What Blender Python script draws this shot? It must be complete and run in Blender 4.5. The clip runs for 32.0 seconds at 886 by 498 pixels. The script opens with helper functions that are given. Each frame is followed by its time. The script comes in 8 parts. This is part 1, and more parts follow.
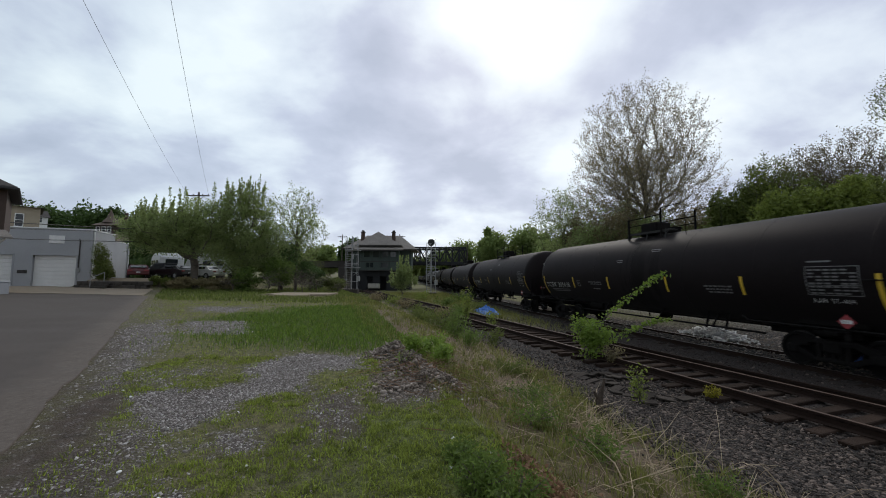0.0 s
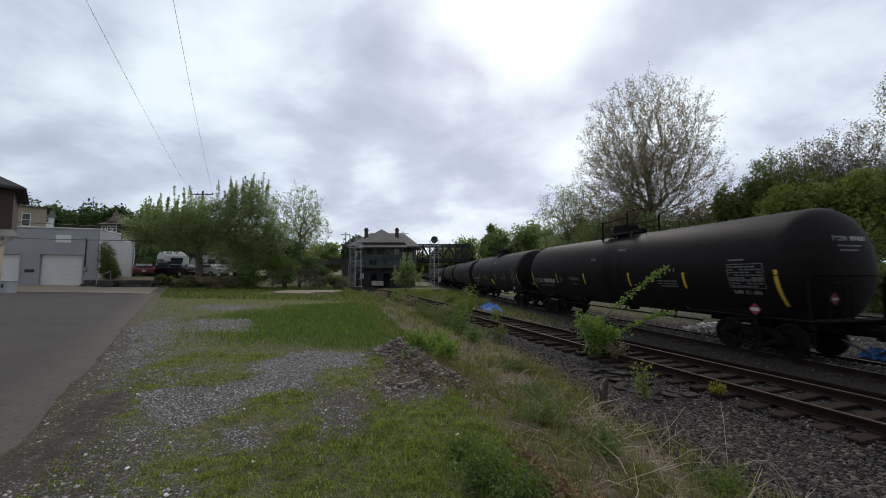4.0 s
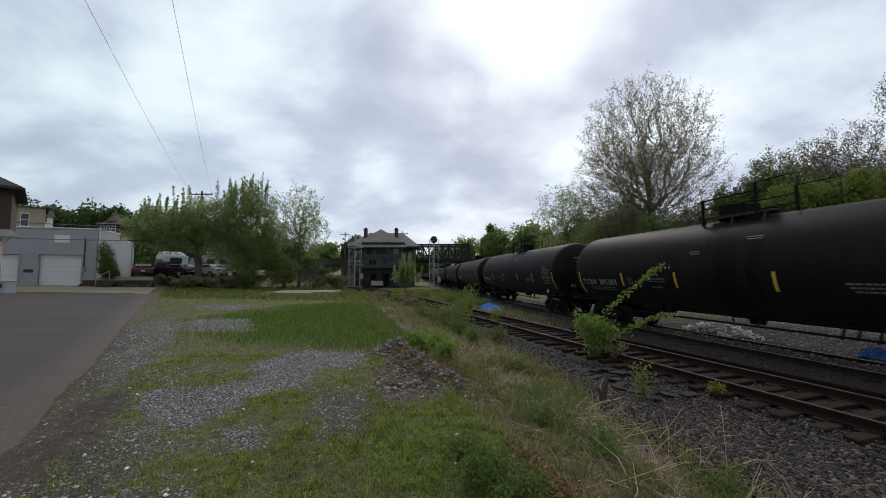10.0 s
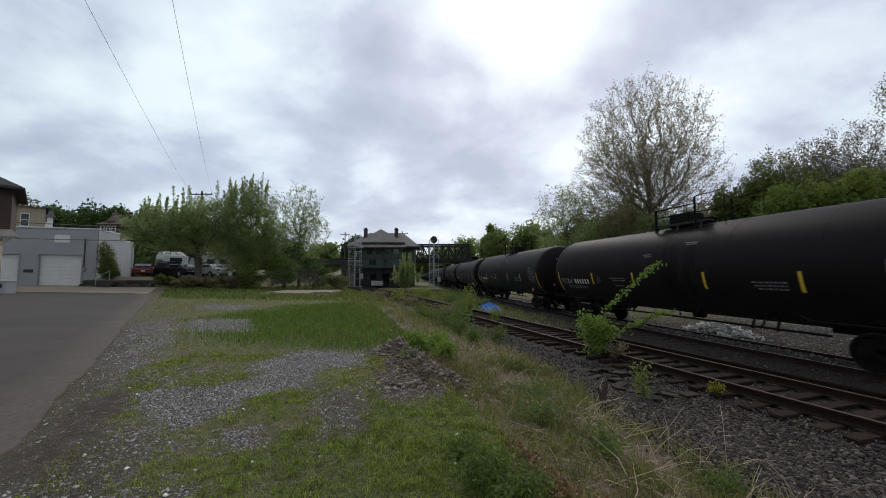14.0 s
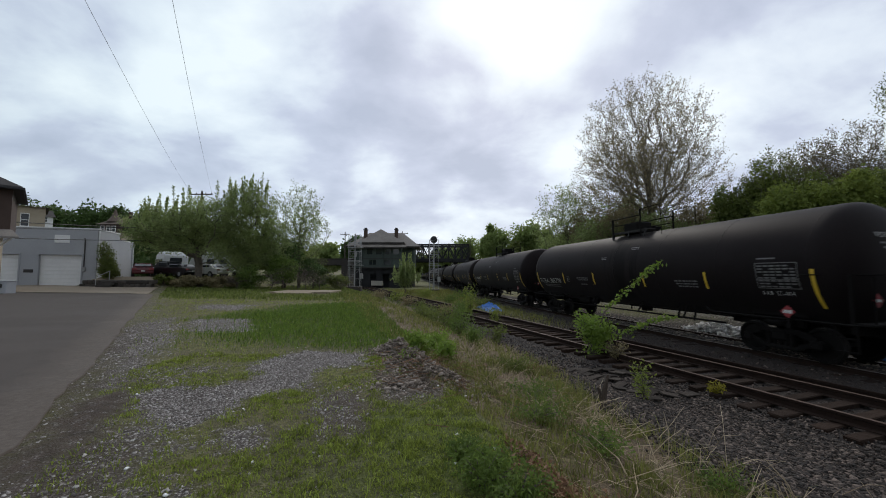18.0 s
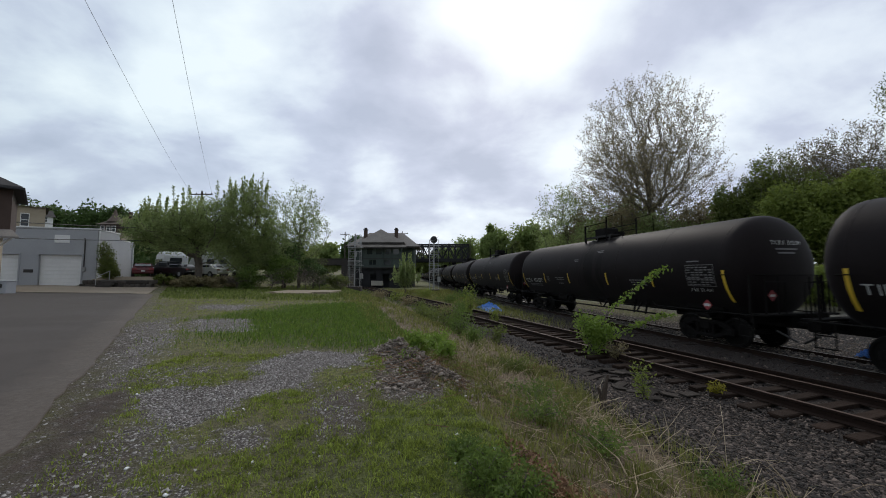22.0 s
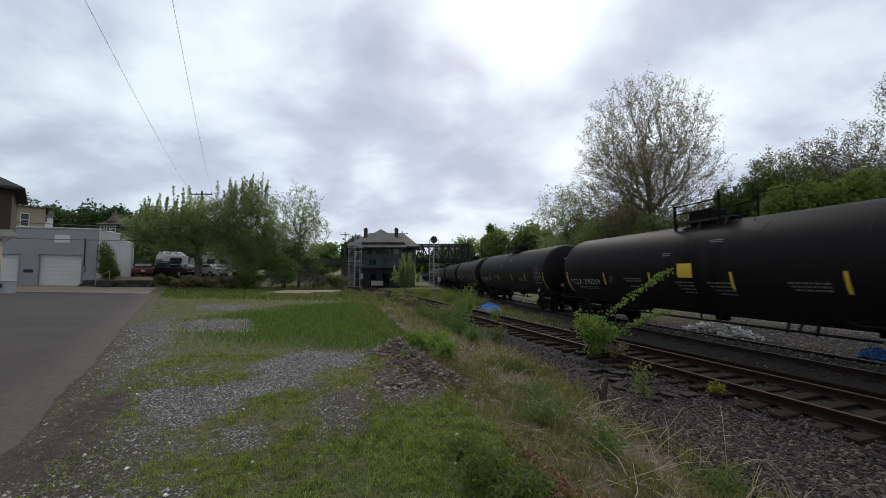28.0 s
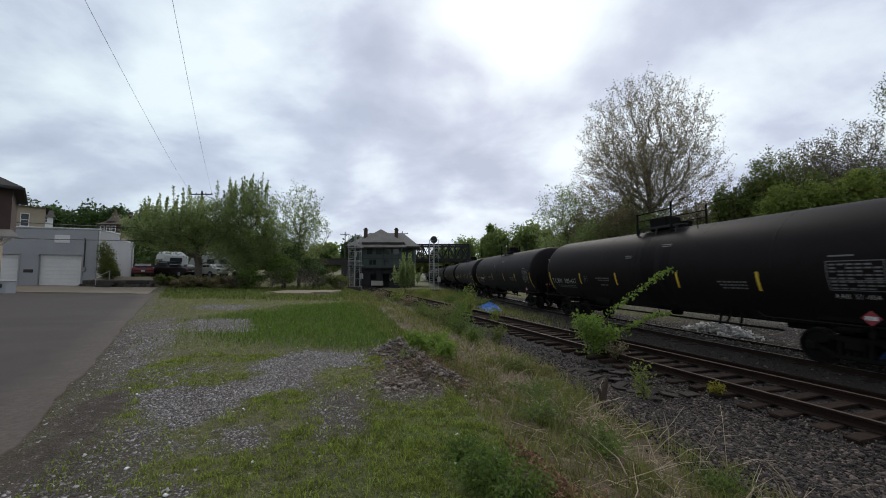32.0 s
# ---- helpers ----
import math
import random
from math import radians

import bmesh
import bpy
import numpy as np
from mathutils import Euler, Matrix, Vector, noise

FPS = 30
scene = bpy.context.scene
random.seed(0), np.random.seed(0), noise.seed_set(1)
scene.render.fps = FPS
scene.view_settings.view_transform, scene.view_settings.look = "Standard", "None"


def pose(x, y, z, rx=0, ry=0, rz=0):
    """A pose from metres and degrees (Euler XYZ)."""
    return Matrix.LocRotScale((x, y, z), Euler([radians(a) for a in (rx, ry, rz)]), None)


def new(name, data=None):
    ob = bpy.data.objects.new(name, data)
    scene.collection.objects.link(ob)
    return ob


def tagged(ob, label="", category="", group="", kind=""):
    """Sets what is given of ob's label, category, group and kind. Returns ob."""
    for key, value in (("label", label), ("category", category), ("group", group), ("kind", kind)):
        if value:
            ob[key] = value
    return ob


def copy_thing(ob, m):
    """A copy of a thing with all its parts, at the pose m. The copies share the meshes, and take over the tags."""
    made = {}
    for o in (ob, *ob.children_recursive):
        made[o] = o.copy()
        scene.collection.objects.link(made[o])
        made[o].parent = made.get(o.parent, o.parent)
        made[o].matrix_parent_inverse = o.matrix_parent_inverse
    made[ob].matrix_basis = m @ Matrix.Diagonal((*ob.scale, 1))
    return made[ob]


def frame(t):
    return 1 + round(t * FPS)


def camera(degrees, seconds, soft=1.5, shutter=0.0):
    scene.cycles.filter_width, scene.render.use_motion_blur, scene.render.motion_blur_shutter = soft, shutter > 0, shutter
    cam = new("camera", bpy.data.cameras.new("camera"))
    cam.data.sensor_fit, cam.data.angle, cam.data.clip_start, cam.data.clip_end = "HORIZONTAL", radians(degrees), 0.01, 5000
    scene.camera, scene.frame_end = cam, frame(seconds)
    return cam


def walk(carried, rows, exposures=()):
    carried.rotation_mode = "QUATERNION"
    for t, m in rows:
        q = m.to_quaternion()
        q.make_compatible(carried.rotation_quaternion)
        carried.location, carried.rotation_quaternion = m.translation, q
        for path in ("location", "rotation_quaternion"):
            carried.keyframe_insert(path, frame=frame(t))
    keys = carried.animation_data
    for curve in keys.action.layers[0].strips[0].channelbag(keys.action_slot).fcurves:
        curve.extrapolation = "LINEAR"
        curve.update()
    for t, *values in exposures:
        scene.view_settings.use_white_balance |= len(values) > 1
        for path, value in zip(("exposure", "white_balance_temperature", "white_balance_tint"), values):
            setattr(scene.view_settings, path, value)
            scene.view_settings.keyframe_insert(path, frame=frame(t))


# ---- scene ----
# World: x to the right, y ahead of the camera, z up from the top of the rails.
cam = camera(99.9, 32.0, soft=1.0, shutter=0.15)


def eye_pose(up, turn, lean):
    return pose(0, 0, 2.347, 93.975 + up, 0, turn) @ pose(0, 0, 0, 0, 0, lean)


walk(cam, [(0, eye_pose(0.465, -0.413, 0.319)), (0.5, eye_pose(0.464, -0.325, -0.035)), (1.0, eye_pose(0.364, -0.21, -0.042)),
           (1.5, eye_pose(0.238, -0.079, -0.011)), (2.0, eye_pose(0.107, 0.013, -0.005)), (2.5, eye_pose(0.035, 0.088, 0.05)),
           (3.0, eye_pose(0.023, 0.09, 0.04)), (6.0, eye_pose(0.02, 0.063, 0.034)), (9.0, eye_pose(0, 0, 0)), (32.0, eye_pose(0, 0, 0))],
     exposures=[(0, 0.0), (32, 0.0)])


# ---- node helpers and materials ----
class Nodes:
    def __init__(self, name):
        self.mat = bpy.data.materials.new(name)
        self.mat.use_nodes = True
        self.tree = self.mat.node_tree
        self.bsdf = self.tree.nodes["Principled BSDF"]
        self.coord = self.tree.nodes.new("ShaderNodeTexCoord")

    def n(self, kind, **inputs):
        node = self.tree.nodes.new(kind)
        for k, v in inputs.items():
            self.put(node.inputs[k.replace("_", " ")], v)
        return node

    def put(self, socket, v):
        if isinstance(v, bpy.types.NodeSocket):
            self.tree.links.new(v, socket)
        elif v is not None:
            socket.default_value = v

    def noise(self, scale, detail=4.0, rough=0.6, vec=None, dist=0.0):
        nd = self.n("ShaderNodeTexNoise", Scale=scale, Detail=detail, Roughness=rough, Distortion=dist)
        self.put(nd.inputs["Vector"], vec or self.coord.outputs["Object"])
        return nd.outputs["Fac"]

    def ramp(self, fac, stops):
        r = self.n("ShaderNodeValToRGB", Fac=fac)
        el = r.color_ramp.elements
        while len(el) < len(stops):
            el.new(0.5)
        for e, (pos, col) in zip(el, stops):
            e.position = pos
            e.color = (*col, 1) if len(col) == 3 else col
        return r.outputs["Color"]

    def mix(self, fac, a, b, blend="MIX"):
        m = self.tree.nodes.new("ShaderNodeMix")
        m.data_type, m.blend_type = "RGBA", blend
        self.put(m.inputs[0], fac)
        self.put(m.inputs[6], (*a, 1) if isinstance(a, tuple) else a)
        self.put(m.inputs[7], (*b, 1) if isinstance(b, tuple) else b)
        return m.outputs[2]

    def math(self, op, a, b=None):
        m = self.tree.nodes.new("ShaderNodeMath")
        m.operation = op
        self.put(m.inputs[0], a)
        if b is not None:
            self.put(m.inputs[1], b)
        return m.outputs[0]

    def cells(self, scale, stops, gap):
        """Packed stones: a tone for each cell; dirt and painted-in shade darken the joints between."""
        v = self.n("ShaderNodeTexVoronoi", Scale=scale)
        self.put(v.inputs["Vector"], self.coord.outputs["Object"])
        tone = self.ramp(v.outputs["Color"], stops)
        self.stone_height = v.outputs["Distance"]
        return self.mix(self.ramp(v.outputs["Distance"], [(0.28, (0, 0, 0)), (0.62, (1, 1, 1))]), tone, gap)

    def attr(self, name):
        a = self.tree.nodes.new("ShaderNodeAttribute")
        a.attribute_name = name
        return a.outputs["Fac"]

    def bump(self, height, strength=0.3, dist=0.01):
        b = self.n("ShaderNodeBump", Strength=strength, Distance=dist, Height=height)
        self.put(self.bsdf.inputs["Normal"], b.outputs["Normal"])

    def done(self, color, rough=0.8, metal=0.0, spec=None):
        self.put(self.bsdf.inputs["Base Color"], (*color, 1) if isinstance(color, tuple) else color)
        self.put(self.bsdf.inputs["Roughness"], rough)
        self.put(self.bsdf.inputs["Metallic"], metal)
        if spec is not None:
            self.bsdf.inputs["Specular IOR Level"].default_value = spec
        return self.mat


def worn(name, a, b, scale=3.0, rough=0.8, metal=0.0, fine=40.0, bump=0.2, dist=0.01, spec=None, per_piece=0.0):
    """A surface of two tones with stains at one scale and grain at another."""
    k = Nodes(name)
    big = k.ramp(k.noise(scale, 5.0, 0.65), [(0.3, a), (0.7, b)])
    grain = k.noise(fine, 3.0, 0.7)
    col = k.mix(0.35, big, k.ramp(grain, [(0.25, tuple(c * 0.55 for c in a)), (0.75, tuple(min(1, c * 1.25) for c in b))]))
    if per_piece:
        oi = k.tree.nodes.new("ShaderNodeObjectInfo")
        hsv = k.n("ShaderNodeHueSaturation", Color=col)
        k.put(hsv.inputs["Value"], k.math("ADD", k.math("MULTIPLY", oi.outputs["Random"], per_piece), 1 - per_piece / 2))
        col = hsv.outputs["Color"]
    k.bump(grain, bump, dist)
    return k.done(col, rough, metal, spec)


def leafy(name, dark, light, trans=0.35, clump=0.6):
    """Leaves: each island takes its own tone; some light comes through."""
    k = Nodes(name)
    geo = k.tree.nodes.new("ShaderNodeNewGeometry")
    tone = k.ramp(geo.outputs["Random Per Island"], [(0.0, dark), (0.55, tuple((a + b) / 2 for a, b in zip(dark, light))), (1.0, light)])
    big = k.noise(clump, 2.0)
    col = k.mix(0.45, tone, k.ramp(big, [(0.3, dark), (0.7, light)]))
    mat = k.done(col, 0.6, 0.0, 0.25)
    tr = k.n("ShaderNodeBsdfTranslucent", Color=col)
    mx = k.n("ShaderNodeMixShader", Fac=trans)
    k.put(mx.inputs[1], k.bsdf.outputs[0])
    k.put(mx.inputs[2], tr.outputs[0])
    k.put(k.tree.nodes["Material Output"].inputs["Surface"], mx.outputs[0])
    return mat


# ---- world: overcast sky ----
world = bpy.data.worlds.new("overcast")
scene.world = world
world.use_nodes = True
wt = world.node_tree
SUN_UP, SUN_TURN = 38.0, 10.0


def build_sky():
    for nd in list(wt.nodes):
        wt.nodes.remove(nd)
    add = wt.nodes.new
    link = wt.links.new
    sky = add("ShaderNodeTexSky")
    sky.sky_type, sky.sun_disc = "NISHITA", False
    sky.sun_elevation, sky.sun_rotation = radians(SUN_UP), radians(SUN_TURN)
    tc = add("ShaderNodeTexCoord")
    sep = add("ShaderNodeSeparateXYZ")
    link(tc.outputs["Generated"], sep.inputs[0])
    zc = add("ShaderNodeMath"); zc.operation = "MAXIMUM"; zc.inputs[1].default_value = 0.0
    link(sep.outputs["Z"], zc.inputs[0])
    za = add("ShaderNodeMath"); za.operation = "ADD"; za.inputs[1].default_value = 0.34
    link(zc.outputs[0], za.inputs[0])
    flat = add("ShaderNodeVectorMath"); flat.operation = "DIVIDE"
    com = add("ShaderNodeCombineXYZ")
    for i in range(3):
        link(za.outputs[0], com.inputs[i])
    link(tc.outputs["Generated"], flat.inputs[0]); link(com.outputs[0], flat.inputs[1])
    mp = add("ShaderNodeMapping"); mp.inputs["Location"].default_value = (3.1, 1.7, 0.0); mp.inputs["Scale"].default_value = (1.0, 1.1, 0.0)
    link(flat.outputs[0], mp.inputs["Vector"])
    n1 = add("ShaderNodeTexNoise"); n1.inputs["Scale"].default_value = 2.0; n1.inputs["Detail"].default_value = 8.0
    n1.inputs["Roughness"].default_value = 0.52; n1.inputs["Distortion"].default_value = 0.15
    link(mp.outputs[0], n1.inputs["Vector"])
    cr = add("ShaderNodeValToRGB")
    el = cr.color_ramp.elements
    stops = [(0.30, (0.46, 0.51, 0.63)), (0.42, (0.57, 0.62, 0.75)), (0.52, (0.73, 0.80, 0.89)), (0.64, (0.885, 0.955, 1.0))]
    while len(el) < len(stops):
        el.new(0.5)
    for e, (ps, c) in zip(el, stops):
        e.position, e.color = ps, (*c, 1)
    # broad banks of cloud: thin and bright (above zero) or thick and grey
    def toward(px, py):
        x, y = (px - 784) / 658.8, (441 - py) / 658.8
        v = Vector((x, 0.9976 - 0.0693 * y, 0.0693 + 0.9976 * y)).normalized()
        return tuple(v)
    field = n1.outputs["Fac"]
    for px, py, wide, amount in ((640, 90, 15, -0.16), (860, 195, 13, -0.13), (860, 80, 15, 0.24), (960, 60, 12, 0.10), (660, 305, 13, -0.12), (300, 230, 26, 0.02), (1500, 90, 14, -0.07), (1330, 210, 14, 0.10), (60, 270, 10, -0.10), (950, 330, 16, -0.05)):
        near = add("ShaderNodeVectorMath"); near.operation = "DOT_PRODUCT"
        near.inputs[1].default_value = toward(px, py)
        link(tc.outputs["Generated"], near.inputs[0])
        soft = add("ShaderNodeMapRange"); soft.interpolation_type = "SMOOTHSTEP"
        for nm, val in (("From Min", math.cos(radians(wide))), ("From Max", 1.0), ("To Min", 0.0), ("To Max", amount)):
            soft.inputs[nm].default_value = val
        link(near.outputs["Value"], soft.inputs["Value"])
        total = add("ShaderNodeMath"); total.operation = "ADD"
        link(field, total.inputs[0]); link(soft.outputs[0], total.inputs[1])
        field = total.outputs[0]
    link(field, cr.inputs["Fac"])
    # the overcast is brighter towards the hidden sun
    up, az = radians(SUN_UP), radians(SUN_TURN)
    dot = add("ShaderNodeVectorMath"); dot.operation = "DOT_PRODUCT"
    dot.inputs[1].default_value = (math.cos(up) * math.sin(az), math.cos(up) * math.cos(az), math.sin(up))
    link(tc.outputs["Generated"], dot.inputs[0])
    glow = add("ShaderNodeMapRange"); glow.interpolation_type = "SMOOTHSTEP"
    for nm, val in (("From Min", -0.2), ("From Max", 0.9), ("To Min", 0.72), ("To Max", 1.09)):
        glow.inputs[nm].default_value = val
    link(dot.outputs["Value"], glow.inputs["Value"])
    west = add("ShaderNodeMapRange"); west.interpolation_type = "SMOOTHSTEP"
    for nm, val in (("From Min", 0.0), ("From Max", -0.75), ("To Min", 0.0), ("To Max", 1.0)):
        west.inputs[nm].default_value = val
    link(sep.outputs["X"], west.inputs["Value"])
    cool = add("ShaderNodeMix"); cool.data_type, cool.blend_type = "RGBA", "MULTIPLY"
    link(west.outputs[0], cool.inputs[0]); link(cr.outputs[0], cool.inputs[6])
    cool.inputs[7].default_value = (0.955, 1.0, 1.0, 1)
    bg_sky, bg_cloud, mix, out = add("ShaderNodeBackground"), add("ShaderNodeBackground"), add("ShaderNodeMixShader"), add("ShaderNodeOutputWorld")
    link(sky.outputs[0], bg_sky.inputs["Color"]); bg_sky.inputs["Strength"].default_value = 0.1
    link(cool.outputs[2], bg_cloud.inputs["Color"]); link(glow.outputs[0], bg_cloud.inputs["Strength"])
    mix.inputs[0].default_value = 0.9
    link(bg_sky.outputs[0], mix.inputs[1]); link(bg_cloud.outputs[0], mix.inputs[2]); link(mix.outputs[0], out.inputs["Surface"])


build_sky()
sun = new("sun", bpy.data.lights.new("sun", "SUN"))
sun.data.energy, sun.data.angle, sun.data.color = 1.1, radians(14), (1.0, 0.94, 0.86)
sun.matrix_world = pose(0, 0, 60, 90 - SUN_UP, 0, 180 - SUN_TURN)



def road_material():
    """Asphalt with patches and dust that drifts in from the road's edge."""
    k = Nodes("asphalt")
    mid, grain = k.noise(0.5, 5, 0.65), k.noise(110, 3, 0.75)
    col = k.ramp(mid, [(0.3, (0.037, 0.0280, 0.0228)), (0.7, (0.052, 0.0405, 0.0335))])
    col = k.mix(0.4, col, k.ramp(grain, [(0.25, (0.024, 0.018, 0.015)), (0.75, (0.092, 0.073, 0.061))]))
    streak = k.noise(2.2, 4, 0.6)
    dust = k.math("ADD", k.attr("dust"), k.math("MULTIPLY", k.math("SUBTRACT", streak, 0.5), 0.9))
    col = k.mix(k.ramp(dust, [(0.35, (0, 0, 0)), (0.95, (1, 1, 1))]), col, k.ramp(k.noise(16, 4), [(0.3, (0.062, 0.048, 0.038)), (0.7, (0.105, 0.084, 0.069))]))
    k.bump(grain, 0.5, 0.006)
    return k.done(col, 0.92)


ASPHALT = road_material()
APRON_DIRT = worn("tan_dirt_apron", (0.185, 0.142, 0.098), (0.285, 0.235, 0.172), 0.8, 0.95, fine=40)
CONCRETE = worn("old_concrete", (0.30, 0.28, 0.24), (0.42, 0.40, 0.35), 1.2, 0.9, fine=60)
STEEL_RUST = worn("rusty_steel", (0.013, 0.0072, 0.005), (0.027, 0.0155, 0.011), 2.5, 0.9, 0.0, fine=50, spec=0.2)
RAIL_TOP = worn("rail_head", (0.046, 0.024, 0.015), (0.084, 0.047, 0.032), 1.5, 0.72, 0.2, fine=80, bump=0.05)
RAIL_BRIGHT = worn("polished_rail_head", (0.17, 0.15, 0.135), (0.28, 0.25, 0.23), 1.5, 0.45, 0.6, fine=80, bump=0.05)
TIE_WOOD = worn("weathered_tie", (0.014, 0.0080, 0.0056), (0.034, 0.0215, 0.0155), 4.0, 0.95, fine=35, bump=0.6, dist=0.02, per_piece=0.6, spec=0.15)
def tank_paint():
    """Matt black paint, dusty in broad clouds, with spills that ran down below the hatch."""
    k = Nodes("black_tank_paint")
    dust, grain = k.noise(0.8, 5, 0.65), k.noise(14, 3, 0.7)
    col = k.ramp(dust, [(0.3, (0.0105, 0.0077, 0.0080)), (0.7, (0.0158, 0.0120, 0.0124))])
    col = k.mix(0.3, col, k.ramp(grain, [(0.25, (0.0076, 0.0055, 0.0057)), (0.75, (0.0185, 0.0145, 0.0148))]))
    at = k.n("ShaderNodeSeparateXYZ")
    k.put(at.inputs[0], k.coord.outputs["Object"])
    run = k.n("ShaderNodeMapping")
    run.inputs["Scale"].default_value = (3.4, 1.0, 0.30)
    k.put(run.inputs["Vector"], k.coord.outputs["Object"])
    streak = k.noise(1.6, 4, 0.6, run.outputs[0])
    middle = k.math("SUBTRACT", 1.0, k.math("MULTIPLY", k.math("ABSOLUTE", k.math("ADD", at.outputs["X"], 0.35)), 0.75))
    spill = k.ramp(k.math("ADD", streak, k.math("MULTIPLY", middle, 0.28)), [(0.60, (0, 0, 0)), (0.74, (1, 1, 1))])
    col = k.mix(k.math("MULTIPLY", spill, 0.75), col, (0.0045, 0.0032, 0.0030))
    k.bump(grain, 0.03, 0.004)
    k.bsdf.inputs["Sheen Weight"].default_value = 0.045
    k.bsdf.inputs["Sheen Roughness"].default_value = 0.45
    return k.done(col, 0.60, 0.0, 0.065)


TANK_BLACK = tank_paint()
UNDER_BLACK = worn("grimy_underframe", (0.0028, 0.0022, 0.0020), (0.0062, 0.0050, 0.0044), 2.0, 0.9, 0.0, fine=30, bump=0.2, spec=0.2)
YELLOW = worn("yellow_reflective", (0.62, 0.40, 0.03), (0.72, 0.48, 0.05), 3.0, 0.5, fine=60, bump=0.03)
WHITE_INK = worn("white_stencil", (0.50, 0.50, 0.49), (0.62, 0.62, 0.60), 5.0, 0.6, fine=60, bump=0.02)
GREY_INK = worn("faded_stencil", (0.11, 0.105, 0.105), (0.17, 0.165, 0.165), 5.0, 0.6, fine=60, bump=0.02)
RED_SIGN = worn("red_placard", (0.20, 0.016, 0.024), (0.28, 0.028, 0.034), 5.0, 0.5, fine=60, bump=0.02)
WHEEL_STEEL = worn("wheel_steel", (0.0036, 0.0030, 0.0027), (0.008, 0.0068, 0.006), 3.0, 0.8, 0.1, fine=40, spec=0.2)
WHEEL_RIM = worn("polished_tread", (0.010, 0.009, 0.008), (0.022, 0.020, 0.018), 3.0, 0.55, 0.5, fine=40, bump=0.03)
GALVANISED = worn("galvanised_steel", (0.26, 0.265, 0.265), (0.38, 0.385, 0.385), 3.0, 0.6, 0.1, fine=50, bump=0.05)
BLACK_STEEL = worn("black_steel", (0.012, 0.012, 0.013), (0.03, 0.03, 0.03), 2.0, 0.65, 0.0, fine=40)
BRIDGE_STEEL = worn("dark_bridge_paint_and_base_shade", (0.008, 0.009, 0.011), (0.018, 0.019, 0.021), 1.0, 0.85, 0.0, fine=20)
GIRDER_STEEL = worn("rusting_girder", (0.03, 0.026, 0.024), (0.06, 0.05, 0.044), 1.0, 0.8, 0.0, fine=20)
GREY_BLOCK = worn("grey_painted_block", (0.33, 0.34, 0.36), (0.40, 0.41, 0.43), 0.6, 0.85, fine=30, bump=0.15)
WHITE_PAINT = worn("white_paint", (0.70, 0.70, 0.69), (0.82, 0.82, 0.81), 0.8, 0.55, fine=25, bump=0.05)
GREEN_PAINT = worn("dark_green_siding", (0.038, 0.056, 0.050), (0.055, 0.076, 0.068), 1.0, 0.7, fine=25, bump=0.1)
SLATE = worn("grey_brown_slate_roof", (0.17, 0.152, 0.135), (0.27, 0.245, 0.22), 0.8, 0.85, fine=12, bump=0.5, dist=0.03)
BRICK_BROWN = worn("brown_siding", (0.048, 0.030, 0.023), (0.080, 0.052, 0.041), 1.2, 0.85, fine=20, bump=0.3)
TAN_WALL = worn("tan_render", (0.30, 0.25, 0.18), (0.40, 0.34, 0.26), 0.8, 0.9, fine=25)
DARK_ROOF = worn("dark_shingle", (0.03, 0.027, 0.026), (0.06, 0.055, 0.052), 1.0, 0.9, fine=12, bump=0.5)
WOOD_POLE = worn("creosoted_pole", (0.05, 0.04, 0.033), (0.11, 0.09, 0.075), 2.0, 0.9, fine=18, bump=0.4)
BARK = worn("grey_brown_bark", (0.055, 0.046, 0.038), (0.13, 0.11, 0.09), 2.5, 0.95, fine=14, bump=0.7, dist=0.03)
PALE_BARK = worn("pale_mottled_bark", (0.10, 0.085, 0.070), (0.21, 0.185, 0.157), 1.5, 0.9, fine=8, bump=0.3, dist=0.02)
GLASS_DARK = Nodes("window_glass").done((0.02, 0.025, 0.03), 0.08, 0.0, 0.6)
CABLE = Nodes("black_cable").done((0.020, 0.020, 0.020), 0.6)
TARP = worn("blue_tarpaulin", (0.012, 0.085, 0.33), (0.10, 0.27, 0.66), 9.0, 0.6, fine=20, bump=0.8, dist=0.04, spec=0.3)
LEAF_BUSH = leafy("bush_leaves", (0.080, 0.104, 0.026), (0.19, 0.23, 0.060), 0.5)
LEAF_LIGHT = leafy("spring_leaves", (0.13, 0.168, 0.032), (0.29, 0.355, 0.080), 0.5)
LEAF_BRIGHT = leafy("bright_young_leaves", (0.12, 0.19, 0.028), (0.25, 0.36, 0.07), 0.45)
LEAF_DARK = leafy("dark_wood_leaves", (0.045, 0.08, 0.024), (0.095, 0.155, 0.042), 0.4)
LEAF_WILLOW = leafy("willow_leaves", (0.17, 0.225, 0.080), (0.38, 0.45, 0.18), 0.6)
LEAF_BUD = leafy("olive_buds", (0.165, 0.140, 0.075), (0.34, 0.295, 0.165), 0.55)
LEAF_BANK = leafy("bank_leaves", (0.105, 0.138, 0.028), (0.265, 0.325, 0.072), 0.5)
LEAF_TWIG = leafy("brown_buds", (0.092, 0.082, 0.046), (0.20, 0.175, 0.098), 0.45)
GRASS_BLADE = leafy("grass_blades", (0.045, 0.060, 0.010), (0.40, 0.48, 0.09), 0.4, 8.0)
# far foliage is paler: distance haze put into the leaf colour
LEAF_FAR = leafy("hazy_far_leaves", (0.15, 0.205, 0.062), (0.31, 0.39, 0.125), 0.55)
DRY_STALK = leafy("dry_stalks", (0.17, 0.115, 0.068), (0.66, 0.54, 0.37), 0.15)
DEAD_LEAF = leafy("dead_brown_leaves", (0.09, 0.046, 0.026), (0.36, 0.21, 0.12), 0.15)
